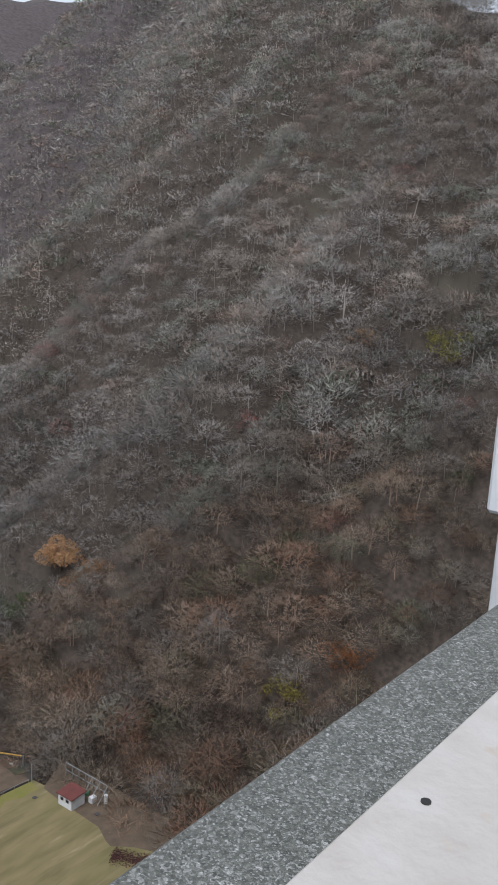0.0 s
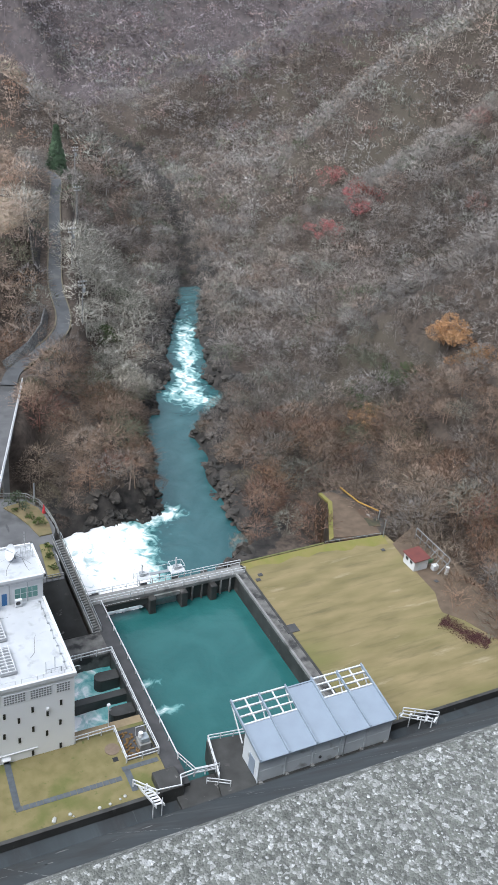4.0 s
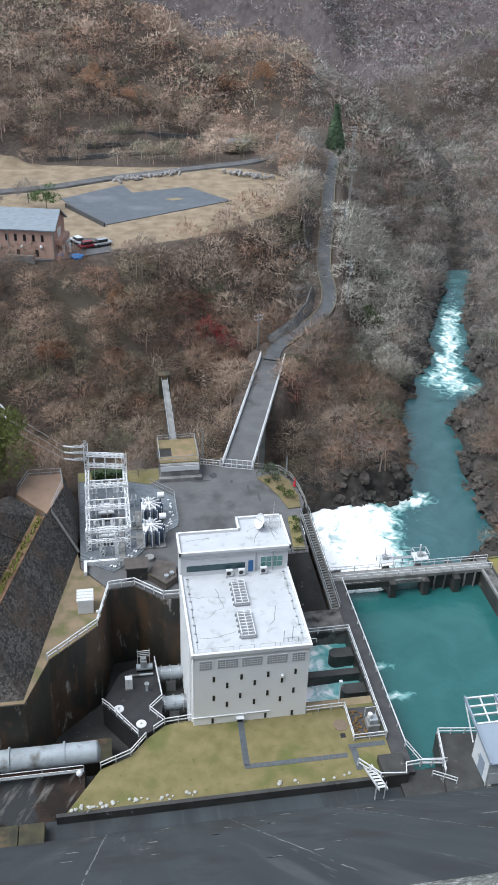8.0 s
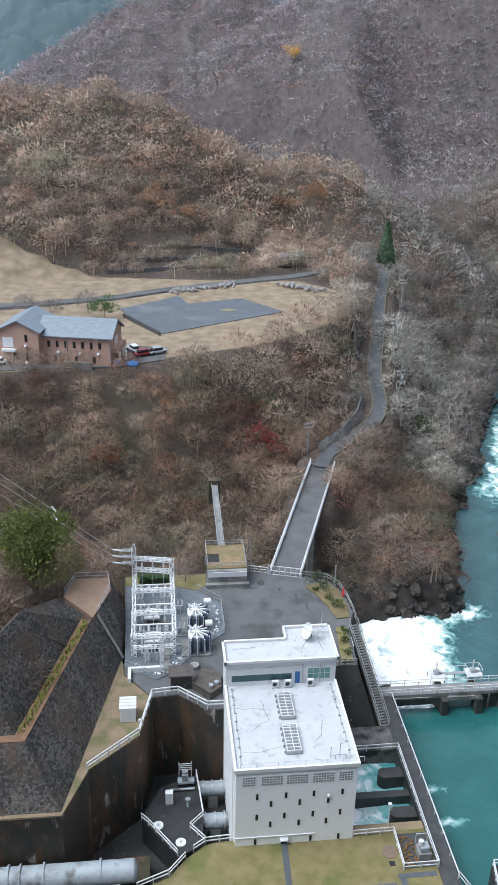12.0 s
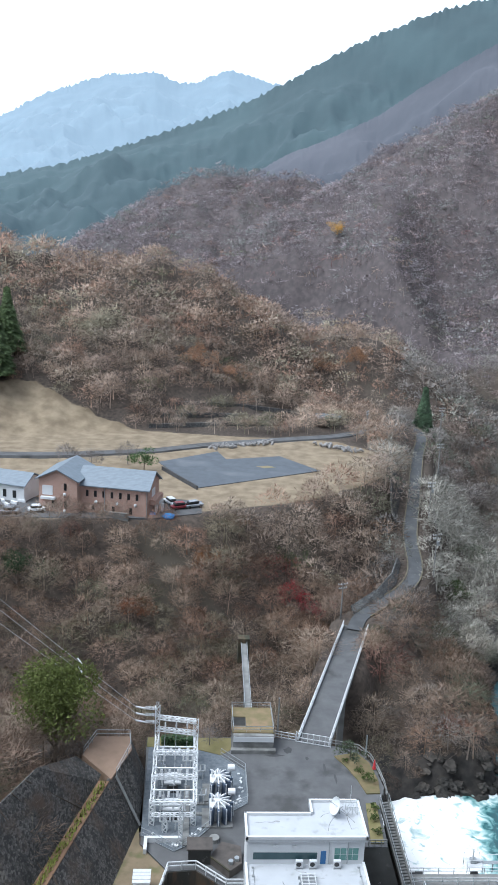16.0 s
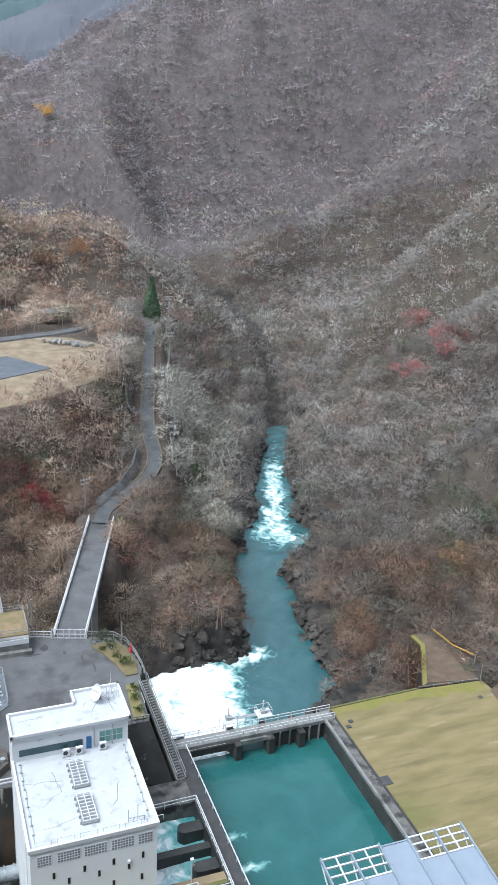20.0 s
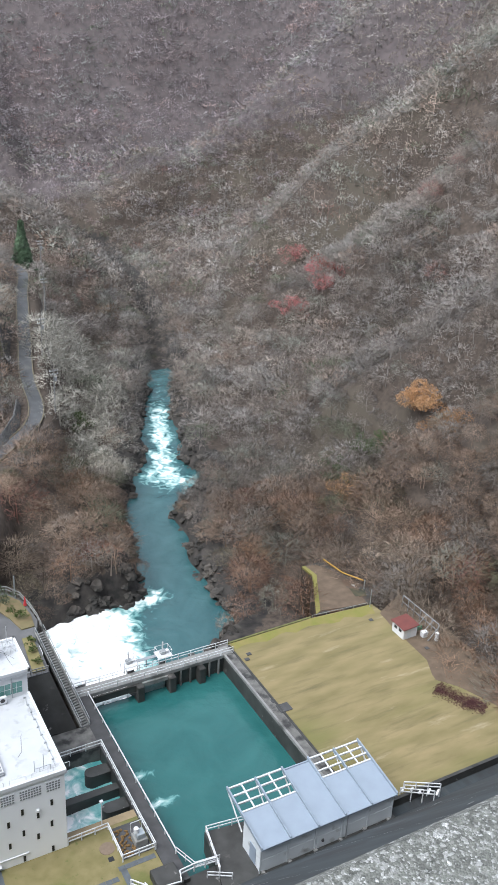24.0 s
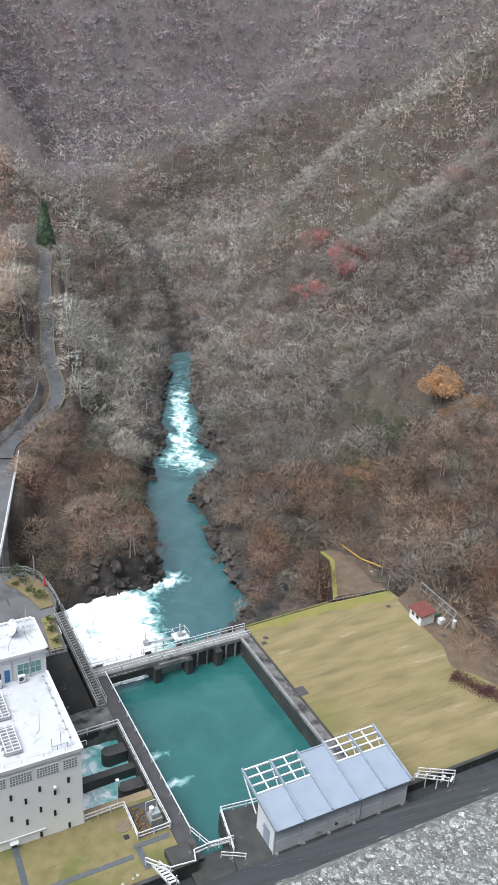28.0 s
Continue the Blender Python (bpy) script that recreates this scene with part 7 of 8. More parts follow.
pl = setting("planter_bed", slab(bmesh.new(), [(24.2, 110.9), (25.6, 108.5), (26.1, 104.5), (25.8, 101.7), (24.0, 101.6), (23.3, 104.6), (22.2, 107.6), (20.9, 110.0)], 6.98, 7.16), mat("planter_soil", (0.19, 0.14, 0.075), (0.12, 0.11, 0.05), 0.8, 0.95), "kidney-shaped planting bed with dry grass", "planter")
setting("planter_strip", slab(bmesh.new(), [(22.8, 92), (24.4, 92), (24.9, 99.6), (23.5, 99.6)], 6.98, 7.14), M_LAWN, "narrow planted strip beside the stairs", "planter")
cn = thing("traffic_cone", "red and white traffic cone at the yard's edge", "traffic cone", (26.1, 107.0, 7))
part("cone", tube(bmesh.new(), (26.05, 107.2, 7.0), (26.05, 107.2, 8.4), 0.28, 10, 0.06), mat("red_plastic", (0.6, 0.05, 0.06), None, 2, 0.5), cn)
part("base", bx(25.75, 26.35, 106.9, 107.5, 7.0, 7.06), M_BLACK, cn)
for x, y, h, m in ((13.3, 114.9, 6.2, M_CONC), (25.2, 109.3, 3.8, M_STEELG)):
    yp = thing("pole", "slender grey pole in the yard", "pole", (x, y, 7), "yard poles")
    part("shaft", tube(bmesh.new(), (x, y, 7), (x, y, 7 + h), 0.14, 8, 0.09), m, yp)
    part("cap", tube(bmesh.new(), (x, y, 7 + h), (x, y, 7.05 + h), 0.11, 8), M_STEELG, yp)
# tar patches
for x, y, sx, sy in ((19.2, 107, 0.25, 1.8), (20.4, 105, 0.2, 1.4), (17.0, 109.6, 0.3, 0.5), (14.6, 111.5, 0.7, 0.9), (12.4, 110.2, 1.5, 0.4), (16.3, 103.5, 0.2, 0.2), (9.0, 93.5, 0.8, 0.6), (10.1, 92.6, 0.5, 0.4)):
    b = bmesh.new()
    r = random.Random(int(x * 10))
    b.faces.new([b.verts.new((x + sx * math.cos(a) * r.uniform(0.6, 1.1), y + sy * math.sin(a) * r.uniform(0.6, 1.1), 7.004)) for a in (k * 0.698 for k in range(9))])
    tagged(part("tar_patch", b, M_DARKROOF), "dark tar repair patch on the asphalt", "patch", "yard tar patches")


# ---- roads ----
def ribbon(name, pts, half, lift, material, label):
    """A paved strip that follows a line of x, y, z."""
    fine = []
    for k in range(len(pts) - 1):
        p0, p1, p2, p3 = (Vector(pts[max(0, min(len(pts) - 1, k + o))]) for o in (-1, 0, 1, 2))
        for j in range(8):
            t = j / 8
            fine.append(0.5 * ((2 * p1) + (p2 - p0) * t + (2 * p0 - 5 * p1 + 4 * p2 - p3) * t * t + (3 * p1 - p0 - 3 * p2 + p3) * t ** 3))
    fine.append(Vector(pts[-1]))
    b = bmesh.new()
    rows = []
    for i, p in enumerate(fine):
        d = (fine[min(i + 1, len(fine) - 1)] - fine[max(i - 1, 0)])
        s = Vector((d.y, -d.x, 0)).normalized()
        rows.append([b.verts.new(p + s * a + Vector((0, 0, lift + dz))) for a, dz in ((-half - 0.3, -0.8), (-half, 0), (half, 0), (half + 0.3, -0.8))])
    for a, c in zip(rows, rows[1:]):
        for i in range(3):
            b.faces.new((a[i], a[i + 1], c[i + 1], c[i]))
    bmesh.ops.recalc_face_normals(b, faces=b.faces)
    return setting(name, b, material, label, "road"), fine


_, lane = ribbon("road_lower", [(30.4, 149.5, 7.0), (32.4, 154.4, 7.2), (36.6, 158.6, 7.9)] + ROAD[3:], 1.4, 0.3, mat("dark_lane_asphalt", (0.085, 0.088, 0.092), (0.055, 0.057, 0.06), 0.5, 0.9, stain=(0.11, 0.11, 0.105), stain_scale=0.25), "narrow asphalt road winding up the wooded bank")
_, upper = ribbon("road_upper", UPPER_ROAD, 1.7, 0.3, M_ASPHALT, "grey asphalt lane along the foot of the hill")
M_DIRTY = mat("mossy_kerbstone", (0.16, 0.13, 0.08), (0.10, 0.095, 0.075), 1, 0.9)
for s in (-1.52, 1.52):
    b = bmesh.new()
    for p, q in zip(lane[10:], lane[11:]):
        d = q - p
        n = Vector((d.y, -d.x, 0)).normalized() * s
        beam(b, p + n + Vector((0, 0, 0.32)), q + n + Vector((0, 0, 0.32)), 0.25, 0.25)
    setting("kerb_road", b, M_DIRTY, "leaf-covered kerb along the narrow road", "kerb")
tier("wall_road", [(31.5, 156, 7.0), (37.5, 161.0, 8.0), (41.5, 167, 9.0), (44.0, 175, 10)], [(30.9, 157.5, 8.4), (37.0, 162.3, 10.0), (40.8, 168, 11.0), (43.4, 175.4, 11.4)], M_STONELT, "grey stone retaining wall above the road bend", 0.4)
tier("wall_road_upper", [(46.2, 190, 12.4), (48.5, 200, 13.6), (51, 208, 14.6), (54, 216, 15.4)], [(45.0, 190.5, 16), (46.8, 201, 19), (48.6, 209, 19.6), (51.8, 217, 19.0)], M_STONE, "dark stone cutting beside the road", 0.4)

# ---- terrace ----
for low in ([(-13, 250.5), (4, 254), (29, 259.5)], [(-10, 257.5), (8, 261.5), (31, 267.5)], [(-6, 264.5), (10, 268), (33, 275)]):
    b = bmesh.new()
    for (x0, y0), (x1, y1) in zip(low, low[1:]):
        z0, z1 = (float(ground_height(np.array([float(u)]), np.array([float(v)]))[0]) for u, v in ((x0, y0), (x1, y1)))
        for k in range(6):
            p, q = (Vector((x0 + (x1 - x0) * f, y0 + (y1 - y0) * f, z0 + (z1 - z0) * f + 0.55)) for f in (k / 6, (k + 1) / 6))
            beam(b, p, q, 0.45, 1.3)
    setting("wall_field", b, M_STONELT, "low dry-stone wall along an old field terrace", "wall")
setting("pad_asphalt", slab(bmesh.new(), [(-8.7, 214.5), (6.2, 226.2), (8.3, 218.7), (22.3, 223.1), (31.2, 210.4), (1.0, 193.5)], 19.6, 20.16), mat("blue_grey_asphalt", (0.105, 0.118, 0.135), (0.08, 0.09, 0.105), 0.4, 0.9, stain=(0.14, 0.15, 0.165), stain_scale=0.1), "large L-shaped blue-grey asphalt pad", "pad")
setting("pad_patch", slab(bmesh.new(), [(15.5, 212.6), (18.5, 213.6), (20.5, 212.4), (17.5, 211.2)], 20.1, 20.18), M_DRYGRASS, "tan patch on the asphalt pad", "patch")
setting("wall_terrace", beam(bmesh.new(), (-7.5, 208, 20.4), (1.0, 192.6, 20.4), 0.3, 1.1), M_DARKROOF, "low dark wall at the pad's edge", "wall")
setting("yard_house", slab(bmesh.new(), [(-60, 172.5), (-30, 171.0), (-8, 172.2), (2, 176), (2, 184), (-8, 186), (-60, 182)], 19.5, 20.12), M_ASPHALT, "dark asphalt forecourt beside the brick building", "forecourt")
M_BRICK = bpy.data.materials.new("brown_brick")
M_BRICK.use_nodes = True
bn, bl = M_BRICK.node_tree.nodes, M_BRICK.node_tree.links
bt = bn.new("ShaderNodeTexBrick")
bt.inputs["Scale"].default_value = 2.2
bt.inputs["Color1"].default_value, bt.inputs["Color2"].default_value, bt.inputs["Mortar"].default_value = (0.46, 0.29, 0.225, 1), (0.37, 0.22, 0.17, 1), (0.45, 0.37, 0.32, 1)
bm_ = bn.new("ShaderNodeMapping")
bm_.inputs["Rotation"].default_value = (radians(90), 0, 0)
bl.new(bn.new("ShaderNodeNewGeometry").outputs["Position"], bm_.inputs["Vector"])
bl.new(bm_.outputs["Vector"], bt.inputs["Vector"])
bl.new(bt.outputs["Color"], bn["Principled BSDF"].inputs["Base Color"])
bn["Principled BSDF"].inputs["Roughness"].default_value = 0.85
M_SLATEROOF = mat("grey_slate_roof", (0.20, 0.235, 0.27), (0.15, 0.18, 0.21), 0.8, 0.6, bump=0.3, bump_scale=5, stretch=(1, 3, 1))


def local(origin, angle):
    return Matrix.Translation(origin) @ Matrix.Rotation(radians(angle), 4, "Z")


def gabled(root, m, l, w, eave, ridge, over=0.6, wall=None, along="x"):
    """Walls with gable ends and an overhanging two-sided roof; l along the ridge."""
    b = bmesh.new()
    v = [b.verts.new(m @ Vector(p)) for p in ((0, 0, 0), (l, 0, 0), (l, w, 0), (0, w, 0), (0, 0, eave), (l, 0, eave), (l, w, eave), (0, w, eave), (0, w / 2, ridge), (l, w / 2, ridge))]
    for f in ((0, 1, 5, 4), (2, 3, 7, 6), (1, 2, 6, 9, 5), (3, 0, 4, 8, 7)):
        b.faces.new([v[i] for i in f])
    bmesh.ops.recalc_face_normals(b, faces=b.faces)
    part("wall", b, wall or M_BRICK, root)
    k = (ridge - eave) / (w / 2)
    for s in (0, 1):
        b = bmesh.new()
        y0, y1 = (-over, w / 2) if s == 0 else (w + over, w / 2)
        pts = [(-over, y0, eave - over * k), (l + over, y0, eave - over * k), (l + over, y1, ridge), (-over, y1, ridge)]
        lo = [b.verts.new(m @ Vector((x, y, z + 0.05))) for x, y, z in pts]
        hi = [b.verts.new(m @ Vector((x, y, z + 0.28))) for x, y, z in pts]
        b.faces.new(hi)
        b.faces.new(lo[::-1])
        for i in range(4):
            b.faces.new((lo[i], lo[(i + 1) % 4], hi[(i + 1) % 4], hi[i]))
        bmesh.ops.recalc_face_normals(b, faces=b.faces)
        part("roof", b, M_SLATEROOF, root)


def mbox(m, *a, bevel=0.0):
    b = bx(*a, bevel=bevel)
    b.transform(m)
    return b


lodge = thing("brick_lodge", "two-storey brown brick building with grey pitched roofs", "building", (-18, 177, 20))
LM = local((-27.5, 176.6, 19.6), -13)
gabled(lodge, LM @ Matrix.Translation((4.5, 0, 0)), 14.5, 8.5, 6.4, 8.9)
gabled(lodge, LM @ Matrix.Translation((4.8, -1.8, 0)) @ Matrix.Rotation(radians(90), 4, "Z"), 10.5, 8.2, 7.4, 9.4)
for k in range(7):
    x = 6.0 + k * 1.75
    part("window", mbox(LM, x, x + 0.55, -0.06, 0.05, 3.9, 5.2), M_DARK, lodge, "small dark upper window")
for x in (7.2, 11.5, 15.2):
    part("window", mbox(LM, x, x + 0.6, -0.06, 0.05, 0.9, 2.2), M_DARK, lodge)
for x, z in ((2.0, 5.2), (2.0, 1.4), (-0.6, 1.4)):
    part("window", mbox(LM, x, x + 0.55, -1.88, -1.75, z, z + 1.5), M_DARK, lodge)
for x, y, z in ((2.2, -2.0, 4.4), (2.2, -2.0, 0.9), (8.2, -0.2, 2.9), (12.6, -0.2, 2.9), (16.5, -0.2, 2.9)):
    b = bmesh.new()
    bmesh.ops.create_uvsphere(b, u_segments=8, v_segments=6, radius=0.35, matrix=LM @ Matrix.Translation((x, y, z)))
    part("round_lamp", b, M_WHITE, lodge, "white globe wall lamp")
part("balcony", mbox(LM, 19.0, 20.3, 1.2, 7.2, 2.9, 3.9), M_BRICK, lodge)
part("balcony_door", mbox(LM, 18.98, 19.06, 3.0, 5.4, 3.6, 5.6), M_WHITE, lodge, "white balcony door")
part("entrance", mbox(LM, 18.98, 19.06, 4.5, 6.0, 0, 2.3), M_DARK, lodge)
part("gable_window", mbox(LM, -3.42, -3.34, 1.5, 3.5, 4.2, 6.0), M_WHITE, lodge, "large white-framed window")
part("front_window", mbox(LM, -2.6, -0.4, -1.9, -1.78, 4.0, 6.0), M_WHITE, lodge, "large white-framed window")
part("planter_box", mbox(LM, -2.8, 0.2, -2.5, -1.8, 3.2, 3.7), M_WHITE, lodge)
for x in (4.6, 9.9, 18.8):
    part("downpipe", mbox(LM, x, x + 0.14, -0.16, -0.02, 0, 6.3), M_STEELG, lodge)
part("entrance_wall", mbox(LM, 9.5, 15.5, -2.0, -1.4, 0, 1.6), M_CONC, lodge)
white = thing("white_lodge", "long white single-storey building with a grey pitched roof", "building", (-40, 186, 20))
WM = local((-52, 186.5, 19.8), -20)
gabled(white, WM, 18, 7, 3.9, 5.6, 0.5, M_WHITE)
for k in range(7):
    part("window", mbox(WM, 1.5 + k * 2.3, 2.3 + k * 2.3, -0.06, 0.04, 1.0, 2.6), M_DARK, white)
for k in range(9):
    b = mbox(local((-46 + k * 1.3, 178 + (k % 3) * 1.2, 20.1), 25 + k * 17), -0.9, 0.9, -0.25, 0.25, 0, 0.6, bevel=0.05)
    tagged(part("stone_bench", b, M_WHITE), "low white garden bench or block", "bench", "garden blocks")
setting("court_green", slab(bmesh.new(), [(-52, 176), (-44, 179), (-41, 175), (-49, 172.6)], 19.8, 20.2), mat("green_court", (0.10, 0.24, 0.14), (0.08, 0.19, 0.11), 0.5, 0.8), "green surfaced play court", "court")


def car(x, y, z, yaw, paint, word, s=1.0):
    root = thing("car", f"{word} car parked on the forecourt", "car", (x, y, z), "parked cars")
    m = Matrix.Translation((x, y, z)) @ Matrix.Rotation(radians(yaw), 4, "Z")
    b = bx(-2.0 * s, 2.0 * s, -0.8, 0.8, 0.3, 0.85, bevel=0.12)
    b.transform(m)
    part("body", b, paint, root)
    b = bx(-1.35 * s, 1.1 * s, -0.7, 0.7, 0.85, 1.42, bevel=0.2)
    b.transform(m)
    cab = part("cabin", b, M_DARK, root, "dark glazed cabin")
    b = bx(-1.1 * s, 0.85 * s, -0.66, 0.66, 1.42, 1.5, bevel=0.04)
    b.transform(m)
    part("roof", b, paint, cab)
    for wx in (-1.25, 1.25):
        for wy in (-0.78, 0.78):
            w = tube(bmesh.new(), (wx * s, wy - 0.1, 0.32), (wx * s, wy + 0.1, 0.32), 0.32, 12)
            w.transform(m)
            part("wheel", w, M_BLACK, root)
    return root


M_CARW = mat("white_car_paint", (0.75, 0.77, 0.79), (0.7, 0.72, 0.74), 1, 0.25)
M_CARR = mat("dark_red_car_paint", (0.22, 0.02, 0.03), (0.18, 0.02, 0.025), 1, 0.25)
M_CARS = mat("silver_car_paint", (0.45, 0.47, 0.5), (0.4, 0.42, 0.45), 1, 0.25, 0.5)
car(-4.6, 181.5, 20.12, 120, M_CARW, "white")
car(-2.6, 178.6, 20.12, 25, M_CARR, "dark red")
car(0.3, 179.8, 20.12, 25, M_CARS, "silver")
car(-31.5, 174.6, 20.12, 10, M_CARW, "white", 0.9)
car(-36.5, 173.0, 20.12, 8, M_CARS, "silver", 0.95)
M_TARP = mat("bright_blue_tarp", (0.03, 0.25, 0.62), (0.02, 0.18, 0.5), 1.5, 0.5)
for x, y, s in ((-4.8, 173.6, 1.3), (-8.2, 174.3, 0.8)):
    b = bmesh.new()
    bmesh.ops.create_icosphere(b, subdivisions=2, radius=1, matrix=Matrix.Translation((x, y, 20.1)) @ Matrix.Diagonal((s, s * 0.7, 0.7, 1)))
    for v in b.verts:
        v.co += 0.18 * noise.noise_vector(v.co * 1.3)
    tagged(part("tarpaulin", b, M_TARP), "heap covered by a bright blue tarpaulin", "tarpaulin", "blue tarpaulins")
for x, y in ((-7.4, 175.6), (-6.2, 176.4)):
    b = bx(x - 0.3, x + 0.3, y - 0.3, y + 0.3, 20.1, 22.0, bevel=0.15)
    tagged(part("folded_parasol", b, M_WHITE), "tall white covered object by the entrance", "cover", "white covers")
for name, (x0, y0), (x1, y1), n in (("rock", (4.1, 228.3), (22, 236.5), 90), ("rock", (34, 236), (44, 229), 60)):
    r = random.Random(int(x0))
    b = bmesh.new()
    for k in range(n):
        f = r.random()
        p = Matrix.Translation((x0 + (x1 - x0) * f + r.gauss(0, 0.8), y0 + (y1 - y0) * f + r.gauss(0, 0.8), 20.4 + r.uniform(0, 0.5)))
        bmesh.ops.create_icosphere(b, subdivisions=1, radius=r.uniform(0.3, 0.8), matrix=p @ Euler((r.random() * 3, r.random() * 3, 0)).to_matrix().to_4x4() @ Matrix.Diagonal((1, 0.7, 0.6, 1)))
    tagged(part("rock_pile", b, mat("pale_grey_rock", (0.33, 0.32, 0.31), (0.18, 0.17, 0.165), 1.2, 0.9)), "long heap of pale grey rocks beside the lane", "rock pile", kind="stuff")
oh = thing("old_shed", "small weathered wooden shed at the hill's foot", "shed", (41.5, 259, 22))
OM = local((36.5, 256.5, 21.0), 12)
gabled(oh, OM, 7, 3, 2.2, 3.0, 0.4, mat("grey_weathered_wood", (0.2, 0.17, 0.14), (0.13, 0.11, 0.09), 2, 0.9))
part("door", mbox(OM, 2.5, 3.8, -0.06, 0.02, 0, 1.9), M_DARK, oh)

# ---- utility poles and lines ----
def utility_pole(x, y, z, top, yaw, label="grey concrete utility pole with crossarms", transformer_can=False):
    root = thing("utility_pole", label, "utility pole", (x, y, z), "utility poles")
    part("shaft", tube(bmesh.new(), (x, y, z - 1), (x, y, top), 0.17, 8, 0.1), M_CONC, root)
    c, s = math.cos(radians(yaw)), math.sin(radians(yaw))
    for dz, w in ((0.3, 0.9), (1.1, 0.8)):
        arm = part("crossarm", beam(bmesh.new(), (x - c * w, y - s * w, top - dz), (x + c * w, y + s * w, top - dz), 0.1), M_STEELG, root)
        for f in (-1, -0.4, 0.4, 1):
            part("insulator", tube(bmesh.new(), (x + c * w * f, y + s * w * f, top - dz), (x + c * w * f, y + s * w * f, top - dz + 0.3), 0.07, 6), M_WHITE, arm)
    if transformer_can:
        part("transformer_can", tube(bmesh.new(), (x + c * 0.4, y + s * 0.4, top - 2.6), (x + c * 0.4, y + s * 0.4, top - 1.7), 0.28, 10), M_STEELG, root)
    return Vector((x, y, top))


tops = [utility_pole(28.6, 154.4, 7.5, 14.4, 20, "slim utility pole beside the bridge"), utility_pole(50.6, 171.5, 9.5, 18.4, 10, transformer_can=True), utility_pole(55.6, 197, 13.5, 21.9, 10, transformer_can=True), utility_pole(64, 222, 16.5, 25, 10), utility_pole(72, 252, 18, 28.5, 10, transformer_can=True), utility_pole(49.5, 248.5, 20, 27.5, 60)]
M_WIRE = mat("dull_wire", (0.06, 0.06, 0.06), None, 2, 0.5)
M_WIRELT = mat("aluminium_wire", (0.5, 0.5, 0.5), None, 2, 0.4, 0.5)


def cable(name, p, q, sag, r, material, label):
    b = bmesh.new()
    p, q = Vector(p), Vector(q)
    prev = p
    for k in range(1, 13):
        f = k / 12
        c = p.lerp(q, f) - Vector((0, 0, sag * 4 * f * (1 - f)))
        tube(b, prev, c, r, 4)
        prev = c
    return tagged(part(name, b, material), label, "cable", "overhead lines")


for i, j in ((0, 1), (1, 2), (2, 3), (3, 4), (4, 5)):
    for dz in (0.0, 0.8):
        cable("cable", tops[i] - Vector((0, 0, dz)), tops[j] - Vector((0, 0, dz)), 0.6, 0.018, M_WIRE, "thin dark overhead cable between the utility poles")
for k, (z, rise) in enumerate(((14.45, 57), (13.45, 54.5), (12.35, 51))):
    far_end = Vector((-73, 116 + 0.4 * k, z + rise))
    cable("power_line", (-6.9, 110.2, z), far_end, 1.2, 0.035, M_WIRELT, "pale high-voltage conductor leaving the switchyard")
    p = Vector((-6.9, 110.2, z)).lerp(far_end, 0.11) - Vector((0, 0, 4.8 * 0.11 * 0.89))
    ins = thing("line_insulator", "white disc insulator string on the conductor", "insulator", p, "line insulators")
    b = bmesh.new()
    d = (Vector((-120, 260, 74)) - Vector((-6.9, 110, 14))).normalized()
    for n in range(8):
        tube(b, p + d * n * 0.2, p + d * (n * 0.2 + 0.12), 0.1, 8)
    part("discs", b, M_WHITE, ins)

# ---- single trees ----
def leaf_tree(x, y, z, h, spread, tint, leaves, label, seed, bark=(0.16, 0.13, 0.11), size=0.035):
    """A trunk with limbs, and a crown of many small leaf blades."""
    r = np.random.default_rng(seed)
    root = thing("tree", label, "tree", (x, y, z))
    b = bmesh.new()
    tube(b, (x, y, z - 0.6), (x + 0.02 * h, y, z + 0.55 * h), 0.022 * h, 8, 0.012 * h)
    for k in range(9):
        a, f = k * 2.4 + r.uniform(0, 1), r.uniform(0.25, 0.55)
        s = Vector((x, y, z + f * h))
        tube(b, s, s + Vector((math.cos(a) * 0.3 * h * spread, math.sin(a) * 0.3 * h * spread, r.uniform(0.15, 0.35) * h)), 0.009 * h, 5, 0.003 * h)
    me = bpy.data.meshes.new("trunk")
    b.to_mesh(me)
    b.free()
    me.attributes.new("tint", "FLOAT_COLOR", "POINT").data.foreach_set("color", np.tile(np.array([*bark, 1], np.float32), len(me.vertices)))
    me.materials.append(M_TREE)
    child(new("trunk", me), root)
    hubs = [(r.normal(0, 0.2, 2) * spread, r.uniform(0.42, 0.82), r.uniform(0.14, 0.24)) for _ in range(14)]
    co = []
    for k in range(leaves):
        (hx, hy), hz, s = hubs[k % 14]
        d = r.normal(size=3)
        d /= np.linalg.norm(d)
        p = np.array([hx, hy, hz]) + d * s * r.uniform(0.6, 1.05) * np.array([1, 1, 0.8])
        u, w = r.normal(size=3), r.normal(size=3)
        co += [p + u * size * 0.5, p + w * size * 0.5, p - (u + w) * size * 0.4]
    co = np.array(co) * h + np.array([x, y, z])
    col = np.tile(np.array([*tint, 1], np.float32), (len(co), 1)) * np.repeat(r.uniform(0.7, 1.3, (len(co) // 3, 1)), 3, 0).astype(np.float32)
    child(new("crown", quick_mesh("crown", co, np.arange(len(co)).reshape(-1, 3), M_TREE, False, colours=[("tint", col)])), root)
    return root


